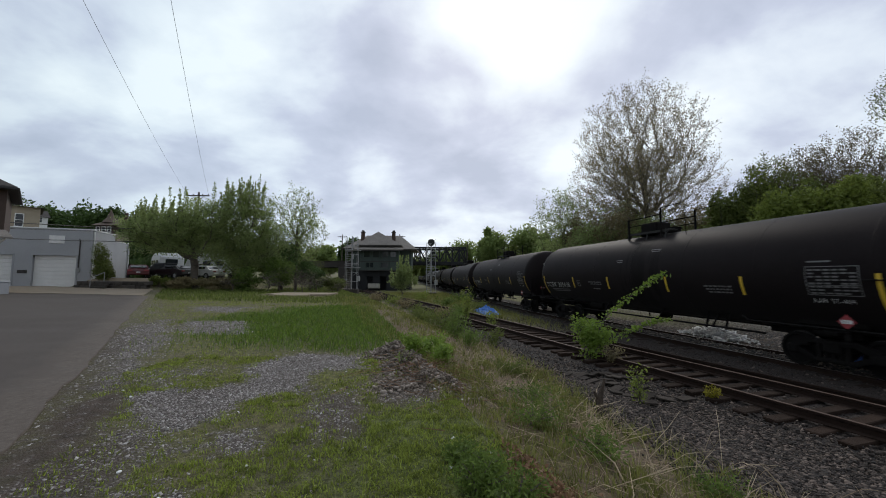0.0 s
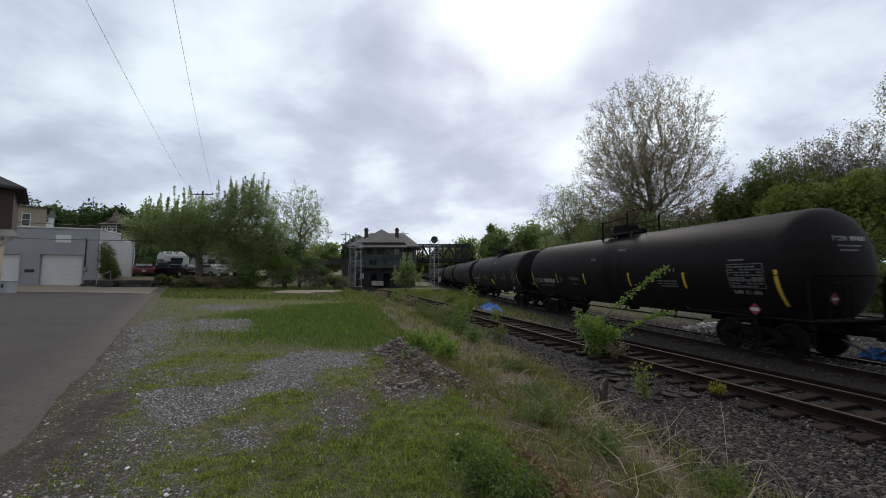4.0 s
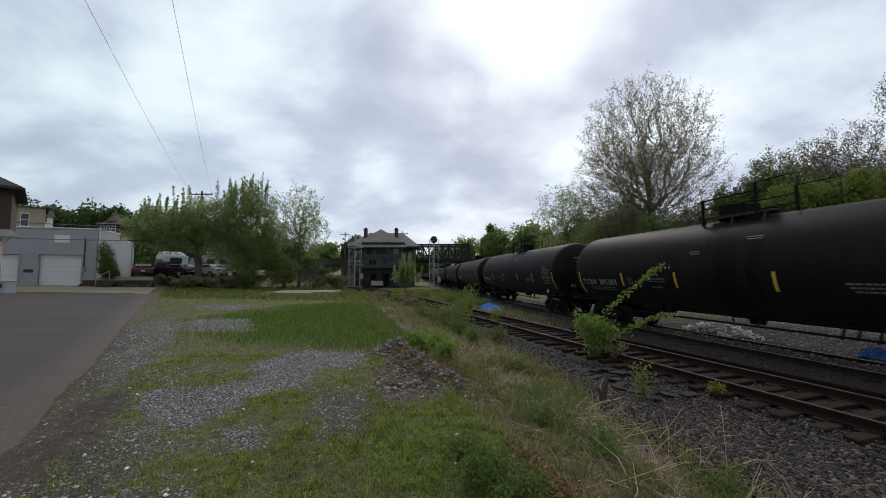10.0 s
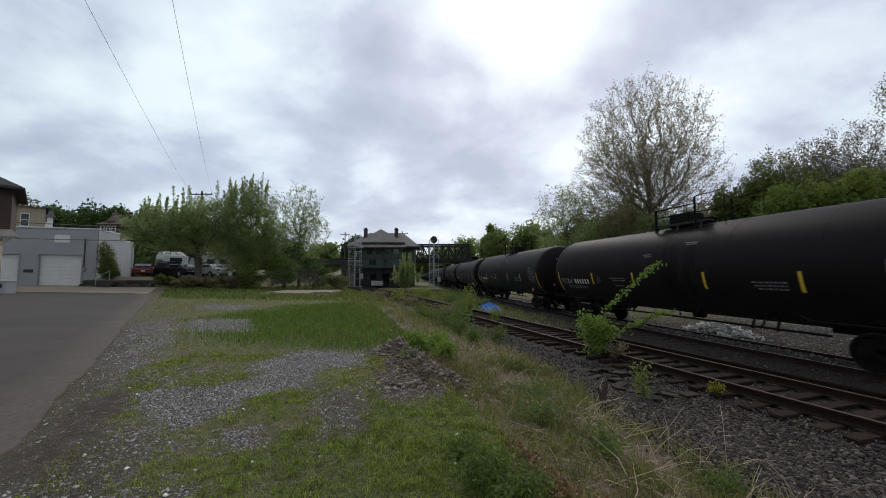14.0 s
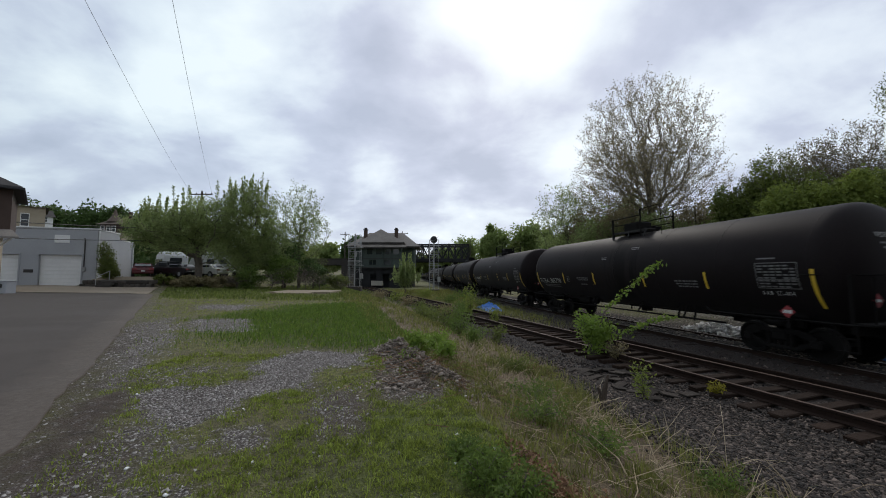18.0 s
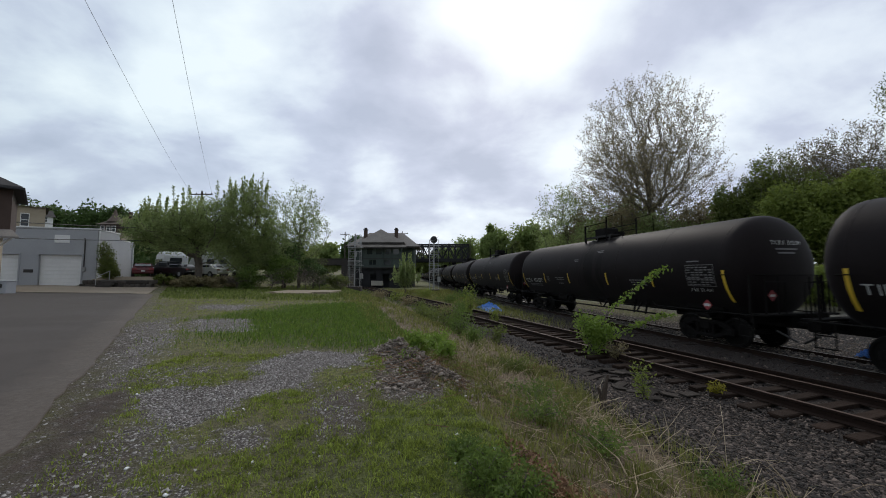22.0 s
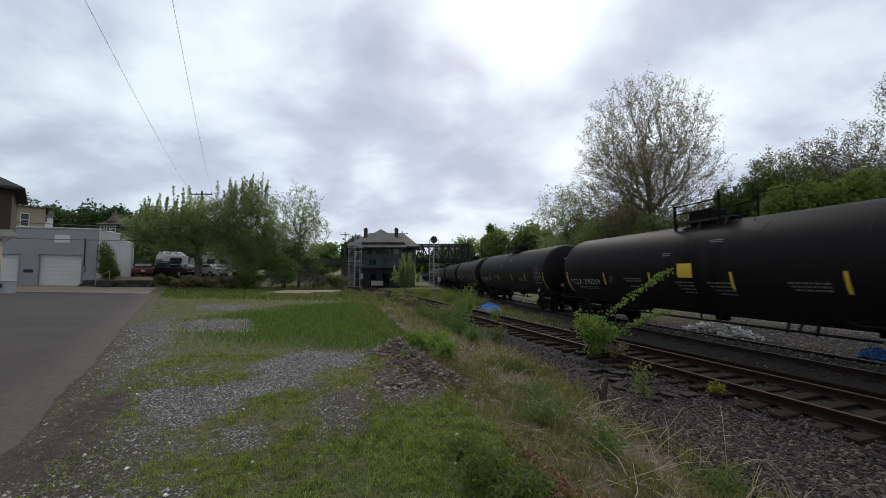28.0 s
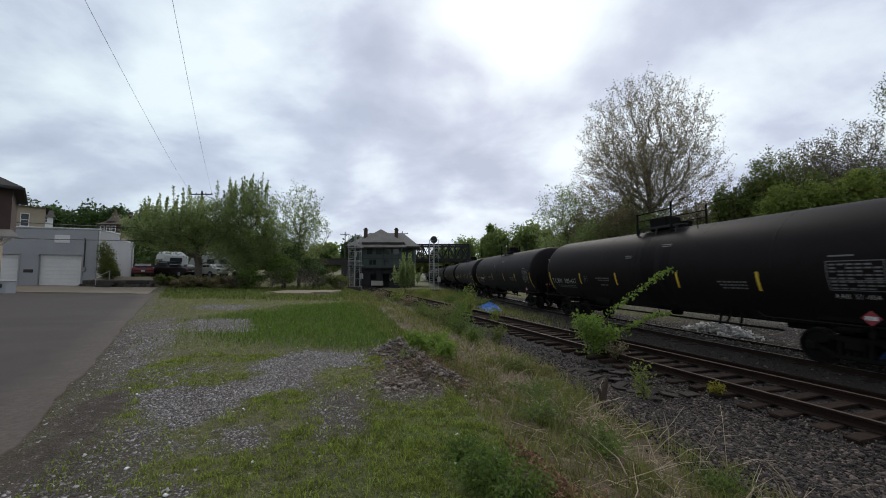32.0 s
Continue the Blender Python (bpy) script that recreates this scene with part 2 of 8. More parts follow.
WEED_BLADE = leafy("weed_blades", (0.052, 0.056, 0.015), (0.31, 0.325, 0.090), 0.4, 2.2)
FAR_BLADE = leafy("far_lawn_blades", (0.050, 0.070, 0.014), (0.21, 0.26, 0.062), 0.4, 1.2)
LEAF_YELLOW = leafy("yellow_weed_leaves", (0.17, 0.15, 0.016), (0.40, 0.36, 0.045), 0.45)
LEAF_WEED = leafy("dark_weed_leaves", (0.060, 0.095, 0.020), (0.20, 0.29, 0.065), 0.5)
LUSH_BLADE = leafy("lush_blades", (0.034, 0.066, 0.010), (0.20, 0.31, 0.048), 0.4, 4.0)


# ---- mesh helpers ----
class Mesh:
    """Collects faces of one mesh."""

    def __init__(self):
        self.v, self.f = [], []

    def add(self, verts, faces):
        b = len(self.v)
        self.v.extend(verts)
        self.f.extend([tuple(b + i for i in f) for f in faces])
        return self

    def box(self, c, s, bevel=0.0, turn=None):
        hx, hy, hz = (a / 2 for a in s)
        m = turn if turn is not None else Matrix.Identity(3)
        c = Vector(c)
        if bevel <= 0:
            vs = [c + m @ Vector((x, y, z)) for x in (-hx, hx) for y in (-hy, hy) for z in (-hz, hz)]
            return self.add([tuple(q) for q in vs], [(0, 1, 3, 2), (4, 6, 7, 5), (0, 4, 5, 1), (2, 3, 7, 6), (0, 2, 6, 4), (1, 5, 7, 3)])
        b = min(bevel, hx * 0.9, hy * 0.9, hz * 0.9)
        vs, idx = [], {}
        for sx in (-1, 1):
            for sy in (-1, 1):
                for sz in (-1, 1):
                    for ax in range(3):
                        q = [sx * (hx - b), sy * (hy - b), sz * (hz - b)]
                        q[ax] = (sx * hx, sy * hy, sz * hz)[ax]
                        idx[(sx, sy, sz, ax)] = len(vs)
                        vs.append(tuple(c + m @ Vector(q)))
        fs = []
        for ax in range(3):
            o = [a for a in range(3) if a != ax]
            for sg in (-1, 1):
                ring = []
                for a, b2 in ((-1, -1), (1, -1), (1, 1), (-1, 1)):
                    k = [0, 0, 0]
                    k[ax], k[o[0]], k[o[1]] = sg, a, b2
                    ring.append(idx[(*k, ax)])
                fs.append(tuple(ring))
        for a1, a2 in ((0, 1), (0, 2), (1, 2)):
            a3 = 3 - a1 - a2
            for s1 in (-1, 1):
                for s2 in (-1, 1):
                    r = []
                    for s3, ax in ((-1, a1), (1, a1), (1, a2), (-1, a2)):
                        k = [0, 0, 0]
                        k[a1], k[a2], k[a3] = s1, s2, s3
                        r.append(idx[(*k, ax)])
                    fs.append(tuple(r))
        for sx in (-1, 1):
            for sy in (-1, 1):
                for sz in (-1, 1):
                    fs.append(tuple(idx[(sx, sy, sz, a)] for a in range(3)))
        return self.add(vs, fs)

    def tube(self, pts, radii, n=8, caps=True):
        pts = [Vector(p) for p in pts]
        if not hasattr(radii, "__len__"):
            radii = [radii] * len(pts)
        radii = [float(r) for r in radii]
        rings = []
        up = Vector((0, 0, 1))
        for i, p in enumerate(pts):
            d = (pts[min(i + 1, len(pts) - 1)] - pts[max(i - 1, 0)]).normalized()
            a = d.cross(up if abs(d.z) < 0.95 else Vector((1, 0, 0))).normalized()
            b = a.cross(d)
            rings.append([tuple(p + radii[i] * (math.cos(2 * math.pi * k / n) * a + math.sin(2 * math.pi * k / n) * b)) for k in range(n)])
        base = len(self.v)
        for r in rings:
            self.v.extend(r)
        for i in range(len(rings) - 1):
            for k in range(n):
                k2 = (k + 1) % n
                self.f.append((base + i * n + k, base + i * n + k2, base + (i + 1) * n + k2, base + (i + 1) * n + k))
        if caps:
            self.f.append(tuple(base + k for k in range(n))[::-1])
            self.f.append(tuple(base + (len(rings) - 1) * n + k for k in range(n)))
        return self

    def bar(self, a, b, w, h=None):
        """A square bar from a to b."""
        a, b = Vector(a), Vector(b)
        d = (b - a)
        ln = d.length
        q = d.to_track_quat("X", "Z").to_matrix()
        return self.box((a + b) / 2, (ln, w, h or w), 0, q)

    def data(self, name, smooth=False):
        me = bpy.data.meshes.new(name)
        me.from_pydata([tuple(p) for p in self.v], [], self.f)
        me.update()
        if smooth:
            me.shade_smooth()
        return me


def weld(ob):
    """Join coincident corners, so that a wall is one piece."""
    bm = bmesh.new()
    bm.from_mesh(ob.data)
    bmesh.ops.remove_doubles(bm, verts=bm.verts, dist=0.0005)
    bm.to_mesh(ob.data)
    bm.free()
    return ob


def put_mesh(name, m, material, smooth=False):
    ob = new(name, m.data(name, smooth))
    ob.data.materials.append(material)
    return ob


def part(name, m, material, parent, label="", smooth=False):
    ob = put_mesh(name, m, material, smooth)
    ob.parent = parent
    return tagged(ob, label) if label else ob


def thing(name, at, label, category, group="", kind="", turn=0.0):
    ob = new(name)
    ob.empty_display_size = 0.3
    ob.matrix_world = pose(*at, 0, 0, turn)
    return tagged(ob, label, category, group, kind)


def smooth_by_angle(ob, deg=40):
    ob.data.shade_smooth()
    me = ob.data
    bm = bmesh.new()
    bm.from_mesh(me)
    for e in bm.edges:
        if len(e.link_faces) == 2 and e.calc_face_angle(0) > radians(deg):
            e.smooth = False
    bm.to_mesh(me)
    bm.free()


def step01(a, b, x):
    t = min(1.0, max(0.0, (x - a) / (b - a)))
    return t * t * (3 - 2 * t)


# ---- lie of the land ----
TRACK_TURN = math.atan(0.337)          # the nearer track runs straight, this far to the left of ahead
NEAR_X = 9.385                          # its centre line where y = 0


def near_dist(x, y):
    """Metres to the camera's side of the nearer track's centre line."""
    return (NEAR_X - 0.337 * y - x) * math.cos(TRACK_TURN)


def train_line():
    """Points of the train's track, one per metre: s, x, y, heading."""
    rows = {}
    x, y, a = 9.813, 15.0, radians(-12.875)
    s = 0.0
    while s <= 420:
        rows[round(s, 1)] = (x, y, a)
        for _ in range(5):
            k = 0.004 if s < 33 else 0.0
            x += math.sin(a) * 0.1
            y += math.cos(a) * 0.1
            a += k * 0.1
            s += 0.1
    x, y, a, s = 9.813, 15.0, radians(-12.875), 0.0
    while s >= -440:
        rows[round(s, 1)] = (x, y, a)
        for _ in range(5):
            k = 0.004 if s > -14 else 0.0
            x -= math.sin(a) * 0.1
            y -= math.cos(a) * 0.1
            a -= k * 0.1
            s -= 0.1
    return rows


LINE = train_line()


def on_line(s, off=0.0):
    lo = math.floor(s * 2) / 2
    w = (s - lo) * 2
    p, q = LINE[round(lo, 1)], LINE[round(lo + 0.5, 1)]
    x, y, a = (p[i] * (1 - w) + q[i] * w for i in range(3))
    return x + off * math.cos(a), y - off * math.sin(a), a


def train_dist(x, y):
    """Metres to the far side of the train's centre line (rough, straight chords)."""
    s = (y - 15.0) / math.cos(radians(8))
    s = min(400.0, max(-420.0, s))
    px, py, a = on_line(s)
    return (x - px) * math.cos(a) - (y - py) * math.sin(a)


def lot_height(x, y):
    z = 0.72 + 0.0155 * max(0.0, -x)
    end = -26.6 + 6.0 * step01(38.8, 42.0, y)
    z += (2.12 - z) * step01(35.2, 35.9, y) * step01(end, end - 1.3, x) * (1 - step01(-33.2, -34.4, x))
    z -= 0.45 * step01(22, 60, y) * step01(-30, -12, x)
    return z


def bank_rise(d, y):
    """The bank from the ballast (0) up to the lot (1): close by a long slope under a small cut edge."""
    close = 0.84 * min(1.0, max(0.0, (d - 2.4) / 4.5)) + 0.16 * step01(6.85, 7.15, d)
    far = step01(2.9, 5.6, d)
    return close + (far - close) * step01(10.0, 17.0, y)


def gz(x, y):
    """Height of the ground."""
    d = near_dist(x, y)
    e = train_dist(x, y)
    bed = -0.17
    w = bank_rise(d, y)
    z = bed * (1 - w) + lot_height(x, y) * w
    if abs(d) < 2.4:
        bed += 0.060 * (1 - step01(1.0, 2.2, abs(d)))
        z = bed
    if d < 2:
        bed += 0.12 * (1 - step01(0.55, 0.75, abs(e))) if abs(e) < 0.8 else 0.13 * step01(0.8, 1.0, e)
        z = bed + 0.25 * step01(3, 6, e) + 3.5 * step01(12, 40, e)
    far = math.hypot(x, y)
    z += 9.0 * step01(110, 330, far) * step01(-20, -120, x)
    z += 0.05 * noise.noise(Vector((x * 0.35, y * 0.35, 0))) * w + 0.025 * noise.noise(Vector((x * 1.3, y * 1.3, 3))) * w
    return z


# ---- ground, road, tracks ----
# beds of gravel on the lot: how thickly it lies, then the corners of its outline
GRAVEL_BEDS = [
    (1.0, ((-4.0, 5.3), (-3.2, 5.35), (-3.0, 5.7), (-3.4, 6.9), (-2.9, 7.9), (-1.7, 7.9), (-1.35, 6.85), (-2.05, 6.4), (-1.95, 5.4), (-2.5, 4.95), (-2.45, 4.4), (-2.7, 4.1), (-3.2, 4.05), (-4.1, 4.9))),
    (0.50, ((-4.1, 5.0), (-3.7, 5.2), (-2.9, 4.2), (-2.35, 3.7), (-2.5, 3.2), (-2.75, 2.8), (-2.6, 1.8), (-4.2, 1.8), (-3.7, 3.1), (-3.4, 3.5), (-3.5, 4.2))),
    (0.64, ((-3.3, 2.2), (-3.4, 3.0), (-3.3, 3.9), (-3.9, 4.9), (-3.4, 4.9), (-2.75, 4.1), (-2.6, 3.4), (-2.35, 2.9), (-2.5, 1.8), (-3.1, 1.7))),
    (0.66, ((-6.2, 6.9), (-8.1, 9.1), (-9.6, 12.0), (-9.4, 13.4), (-7.0, 10.0), (-5.6, 7.5), (-5.3, 6.4))),
    (0.72, ((-6.6, 7.8), (-6.7, 9.1), (-5.0, 6.3), (-4.3, 5.2), (-4.6, 5.1), (-5.6, 6.3))),
    (0.50, ((-5.0, 6.5), (-3.6, 6.5), (-3.6, 5.3), (-4.4, 5.2))),
    (0.72, ((-8.7, 12.8), (-6.4, 13.0), (-5.2, 10.1), (-6.8, 9.9)))]
GRAVEL_PATCHES = [
    (0.75, ((-12.1, 18.1), (-8.9, 18.3), (-8.6, 15.8), (-10.6, 15.9))),
    (0.62, ((-1.8, 5.4), (-1.1, 5.4), (-0.8, 3.9), (-1.3, 3.9))),
    (0.85, ((-2.3, 4.05), (-1.85, 4.0), (-1.7, 3.5), (-2.0, 3.5))),
    (0.55, ((-2.2, 3.0), (-1.8, 3.05), (-1.55, 2.7), (-2.4, 2.6))),
    (0.60, ((-1.0, 6.2), (-0.3, 6.0), (-0.15, 4.9), (-0.8, 5.0)))]
SOIL_PATCHES = [(0.75, ((-1.8, 5.4), (-1.05, 5.3), (-0.75, 3.9), (-1.3, 3.8))), (0.8, ((-1.1, 6.3), (0.1, 6.1), (0.0, 5.0), (-0.8, 4.9)))]
MUD_HOLLOW = ((-3.35, 2.9), (-4.0, 3.65), (-4.45, 4.55), (-4.35, 5.1), (-3.75, 4.7), (-3.35, 3.7))


def inside(x, y, corners):
    """Metres inside an outline (below zero outside)."""
    odd, near = False, 1e9
    for (ax, ay), (bx, by) in zip(corners, corners[1:] + corners[:1]):
        if (ay > y) != (by > y) and x < ax + (bx - ax) * (y - ay) / (by - ay):
            odd = not odd
        dx, dy = bx - ax, by - ay
        w = min(1.0, max(0.0, ((x - ax) * dx + (y - ay) * dy) / (dx * dx + dy * dy)))
        near = min(near, math.hypot(x - ax - w * dx, y - ay - w * dy))
    return near if odd else -near


def boxed(rows, margin):
    """Outlines with the box round each, to pass over far ones quickly."""
    return [(thick, c, min(p[0] for p in c) - margin, max(p[0] for p in c) + margin, min(p[1] for p in c) - margin, max(p[1] for p in c) + margin) for thick, c in rows]


ALL_GRAVEL = boxed(GRAVEL_BEDS + GRAVEL_PATCHES, 0.9)
ALL_SOIL = boxed(SOIL_PATCHES, 0.6)


def gravel_at(x, y):
    edge = road_dist(x, y)
    close = [(thick, c) for thick, c, x0, x1, y0, y1 in ALL_GRAVEL if x0 < x < x1 and y0 < y < y1]
    if not close and edge > 2.6:
        return 0.0
    wob = 0.30 * noise.noise(Vector((x * 1.6, y * 1.6, 7.0))) + 0.22 * noise.noise(Vector((x * 4.5, y * 4.5, 3.0))) + 0.12 * noise.noise(Vector((x * 11, y * 11, 5.0)))
    g, q = 0.0, 0.05 + 0.022 * y
    for thick, corners in close:
        g = max(g, thick * step01(-q - 0.12, q + 0.10, inside(x, y, corners) + wob * (0.5 + 0.06 * y)))
    return max(g, 0.40 * (1 - step01(0.5, 1.5, edge + 2 * wob)))


def soil_at(x, y):
    """Worn bare soil showing through."""
    g = 0.0
    for thick, c, x0, x1, y0, y1 in ALL_SOIL:
        if x0 < x < x1 and y0 < y < y1:
            wob = 0.22 * noise.noise(Vector((x * 2.4, y * 2.4, 61.0))) + 0.15 * noise.noise(Vector((x * 7.0, y * 7.0, 9.0)))
            g = max(g, thick * step01(-0.25, 0.2, inside(x, y, c) + wob))
    return g


def mud_at(x, y):
    if not (-5.5 < x < -2.4 and 1.8 < y < 6.5):
        return 0.0
    wob = 0.25 * noise.noise(Vector((x * 2.0, y * 2.0, 17.0))) + 0.12 * noise.noise(Vector((x * 6.0, y * 6.0, 3.0)))
    return step01(-0.18, 0.22, inside(x, y, MUD_HOLLOW) + wob)


ROAD_EDGE = [(0.1, -3.0), (-3.84, 3.36), (-5.38, 5.63), (-8.11, 9.38), (-11.42, 13.97), (-20.2, 26.2), (-27.0, 36.0)]


def road_edge_x(y):
    for (x0, y0), (x1, y1) in zip(ROAD_EDGE, ROAD_EDGE[1:]):
        if y <= y1:
            break
    return x0 + (x1 - x0) * (y - y0) / (y1 - y0)


def road_dist(x, y):
    """Metres from the road's edge towards the tracks (below zero on the road)."""
    return (x - road_edge_x(y)) * 0.8


def lush_at(x, y):
    wob = 0.2 * noise.noise(Vector((x * 0.5, y * 0.5, 9))) + 0.12 * noise.noise(Vector((x * 2.1, y * 2.1, 2)))
    a = math.hypot((x + 4.0) / 4.4, (y - 14.5) / 6.5) + wob
    b = math.hypot((x + 1.6) / 2.2, (y - 10.5) / 2.8) + wob
    c = math.hypot((x + 0.3) / 1.6, (y - 3.2) / 1.9) + 2 * wob
    return max(1 - step01(0.6, 1.1, min(a, b)), 0.75 * (1 - step01(0.5, 1.1, c)))


def spaced(spans):
    out = []
    for a, b, st in spans:
        n = max(1, round((b - a) / st))
        out += [a + (b - a) * i / n for i in range(n)]
    return out + [spans[-1][1]]


def verge(y):
    """How far the ballast reaches from the nearer track's centre line: wider close by."""
    return 2.3 + 1.9 * (1 - step01(3.5, 12.5, y))


def build_ground():
    xs = spaced([(-2600, -400, 400), (-400, -120, 40), (-120, -50, 5), (-50, -14, 1.2), (-14, -5, 0.22), (-5, 5, 0.11), (5, 14, 0.22), (14, 30, 1.0), (30, 120, 8), (120, 400, 40), (400, 2600, 400)])
    ys = spaced([(-2600, -400, 400), (-400, -60, 40), (-60, -6, 6), (-6, 1, 0.5), (1, 9, 0.12), (9, 22, 0.22), (22, 60, 0.9), (60, 140, 5), (140, 400, 26), (400, 2600, 400)])
    m = Mesh()
    gr, ba, lu, pa, di, th, oi = [], [], [], [], [], [], []
    for y in ys:
        for x in xs:
            m.v.append((x, y, gz(x, y)))
            d, e = near_dist(x, y), train_dist(x, y)
            near = abs(x) < 40 and -10 < y < 60
            gr.append(gravel_at(x, y) if near and d > 3.0 else 0.0)
            wob = 0.7 * noise.noise(Vector((x * 0.6, y * 0.6, 1)))
            ba.append((1 - step01(-0.3, 0.5, d - verge(y) + 0.8 * wob)) * (1 - step01(7.5, 9.0, e + wob)))
            if y > 14:
                own = max(1 - step01(1.5, 2.5, abs(d) + 0.6 * wob), 1 - step01(1.8, 3.0, abs(e) + 0.6 * wob))
                ba[-1] = min(ba[-1], ba[-1] + (own - ba[-1]) * step01(15, 24, y))
            pa.append(step01(4.6, 6.2, e + 0.6 * wob) * (1 - step01(12, 17, e + 2 * wob)))
            di.append(max(mud_at(x, y), soil_at(x, y), 0.8 * (1 - step01(0.5, 1.1, math.hypot((x + 3.2) / 1.1, (y - 2.8) / 1.3) + 0.4 * wob)), 0.55 * (1 - step01(0.1, 0.9, road_dist(x, y) + 0.7 * wob)) * (1 - 0.7 * step01(8, 12, y))) if near and d > 3 else 0.0)
            th.append((1 - step01(6.6, 7.2, d + 0.5 * wob)) if d > 2 else 0.0)
            oi.append(max(0.75 * (1 - step01(1.25, 1.7, abs(d) + 0.2 * wob)), step01(-2.9, -2.3, e + 0.25 * wob) * (1 - step01(-0.95, -0.75, e))) * (1 - 0.5 * step01(14, 26, y)) if abs(y) < 90 else 0.0)
            lu.append(lush_at(x, y) if near else 0.3)
    w = len(xs)
    m.f = [(j * w + i, j * w + i + 1, (j + 1) * w + i + 1, (j + 1) * w + i) for j in range(len(ys) - 1) for i in range(w - 1)]
    k = Nodes("grassy_ground")
    fine, mid, big, tuft = k.noise(80, 3, 0.75), k.noise(5, 5), k.noise(0.7, 4), k.noise(14, 4, 0.7)
    soil = k.ramp(tuft, [(0.25, (0.060, 0.043, 0.030)), (0.75, (0.17, 0.135, 0.095))])
    turf = k.ramp(tuft, [(0.3, (0.040, 0.036, 0.013)), (0.5, (0.115, 0.118, 0.028)), (0.7, (0.25, 0.23, 0.085))])
    turf = k.mix(k.attr("lush"), turf, k.ramp(tuft, [(0.3, (0.035, 0.048, 0.010)), (0.7, (0.13, 0.17, 0.030))]))
    base = k.mix(k.ramp(big, [(0.42, (0, 0, 0)), (0.60, (1, 1, 1))]), turf, k.mix(0.5, turf, soil))
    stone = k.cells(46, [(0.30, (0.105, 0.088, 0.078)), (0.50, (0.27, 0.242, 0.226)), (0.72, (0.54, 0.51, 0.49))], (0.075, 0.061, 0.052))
    bumps = k.stone_height
    cover = k.math("ADD", k.attr("gravel"), k.math("ADD", k.math("MULTIPLY", k.math("SUBTRACT", mid, 0.5), 1.2), k.math("MULTIPLY", k.math("SUBTRACT", tuft, 0.5), 1.6)))
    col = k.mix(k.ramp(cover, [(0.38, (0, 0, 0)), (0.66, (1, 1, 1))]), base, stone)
    mud = k.ramp(mid, [(0.3, (0.036, 0.023, 0.015)), (0.7, (0.084, 0.059, 0.042))])
    mud = k.mix(k.ramp(k.noise(9, 3), [(0.50, (0, 0, 0)), (0.66, (1, 1, 1))]), mud, k.mix(0.45, stone, mud))
    col = k.mix(k.attr("dirt"), col, mud)
    thatch = k.ramp(tuft, [(0.25, (0.060, 0.036, 0.023)), (0.55, (0.165, 0.110, 0.069)), (0.8, (0.34, 0.252, 0.165))])
    col = k.mix(k.math("MULTIPLY", k.attr("thatch"), k.ramp(mid, [(0.35, (0.35, 0.35, 0.35)), (0.6, (1, 1, 1))])), col, thatch)
    bal = k.cells(19, [(0.30, (0.0125, 0.0087, 0.0068)), (0.52, (0.038, 0.0275, 0.0218)), (0.75, (0.130, 0.101, 0.084))], (0.005, 0.0038, 0.003))
    col = k.mix(k.attr("ballast"), col, bal)
    grime = k.ramp(tuft, [(0.25, (0.010, 0.0052, 0.0034)), (0.75, (0.032, 0.0180, 0.0122))])
    col = k.mix(k.math("MULTIPLY", k.attr("oil"), 0.85), col, grime)
    lane = k.ramp(mid, [(0.25, (0.115, 0.112, 0.082)), (0.75, (0.23, 0.222, 0.17))])
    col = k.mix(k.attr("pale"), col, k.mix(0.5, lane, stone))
    k.bump(k.math("ADD", k.math("MULTIPLY", bumps, -1.0), fine), 0.9, 0.03)
    mat = k.done(col, 0.95)
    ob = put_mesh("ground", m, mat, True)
    for nm, vals in (("gravel", gr), ("ballast", ba), ("lush", lu), ("pale", pa), ("dirt", di), ("thatch", th), ("oil", oi)):
        at = ob.data.attributes.new(nm, "FLOAT", "POINT")
        at.data.foreach_set("value", vals)
    return tagged(ob, "patchy grass and gravel lot sloping down to dark ballast", "ground", kind="structure")


def sheet_on_ground(name, left, right, ys, lift, material, label, category, nx=24):
    """A strip that follows the ground between two edges given as functions of y."""
    m = Mesh()
    dust = []
    for y in ys:
        a, b = left(y), right(y)
        for i in range(nx + 1):
            x = b + (a - b) * (1 - i / nx) ** 3
            m.v.append((x, y, gz(x, y) + (lift if 0 < i < nx else -0.05)))
            dust.append(1 - step01(0.0, 1.6, b - x))
    w = nx + 1
    m.f = [(j * w + i, j * w + i + 1, (j + 1) * w + i + 1, (j + 1) * w + i) for j in range(len(ys) - 1) for i in range(nx)]
    ob = put_mesh(name, m, material, True)
    ob.data.attributes.new("dust", "FLOAT", "POINT").data.foreach_set("value", dust)
    return tagged(ob, label, category, kind="structure")


build_ground()
sheet_on_ground("road", lambda y: -75.0, lambda y: road_edge_x(y) + 0.13 * noise.noise(Vector((y * 0.9, 0, 0))) + 0.08 * noise.noise(Vector((y * 3.3, 0, 0))),
                spaced([(-12, 1, 1.0), (1, 12, 0.25), (12, 25.4, 0.6)]), 0.025, ASPHALT, "worn dark grey asphalt road with a broken edge", "road", 60)


def rail_mesh(length):
    """A rail along x with its head's top at z = 0."""
    prof = [(-0.036, 0), (-0.036, -0.04), (-0.010, -0.055), (-0.010, -0.135), (-0.07, -0.155), (-0.07, -0.17),
            (0.07, -0.17), (0.07, -0.155), (0.010, -0.135), (0.010, -0.055), (0.036, -0.04), (0.036, 0)]
    m = Mesh()
    n = len(prof)
    for x in (0, length):
        m.v += [(x, a, b) for a, b in prof]
    m.f = [(k, (k + 1) % n, n + (k + 1) % n, n + k) for k in range(n)] + [tuple(range(n))[::-1], tuple(range(n, 2 * n))]
    return m


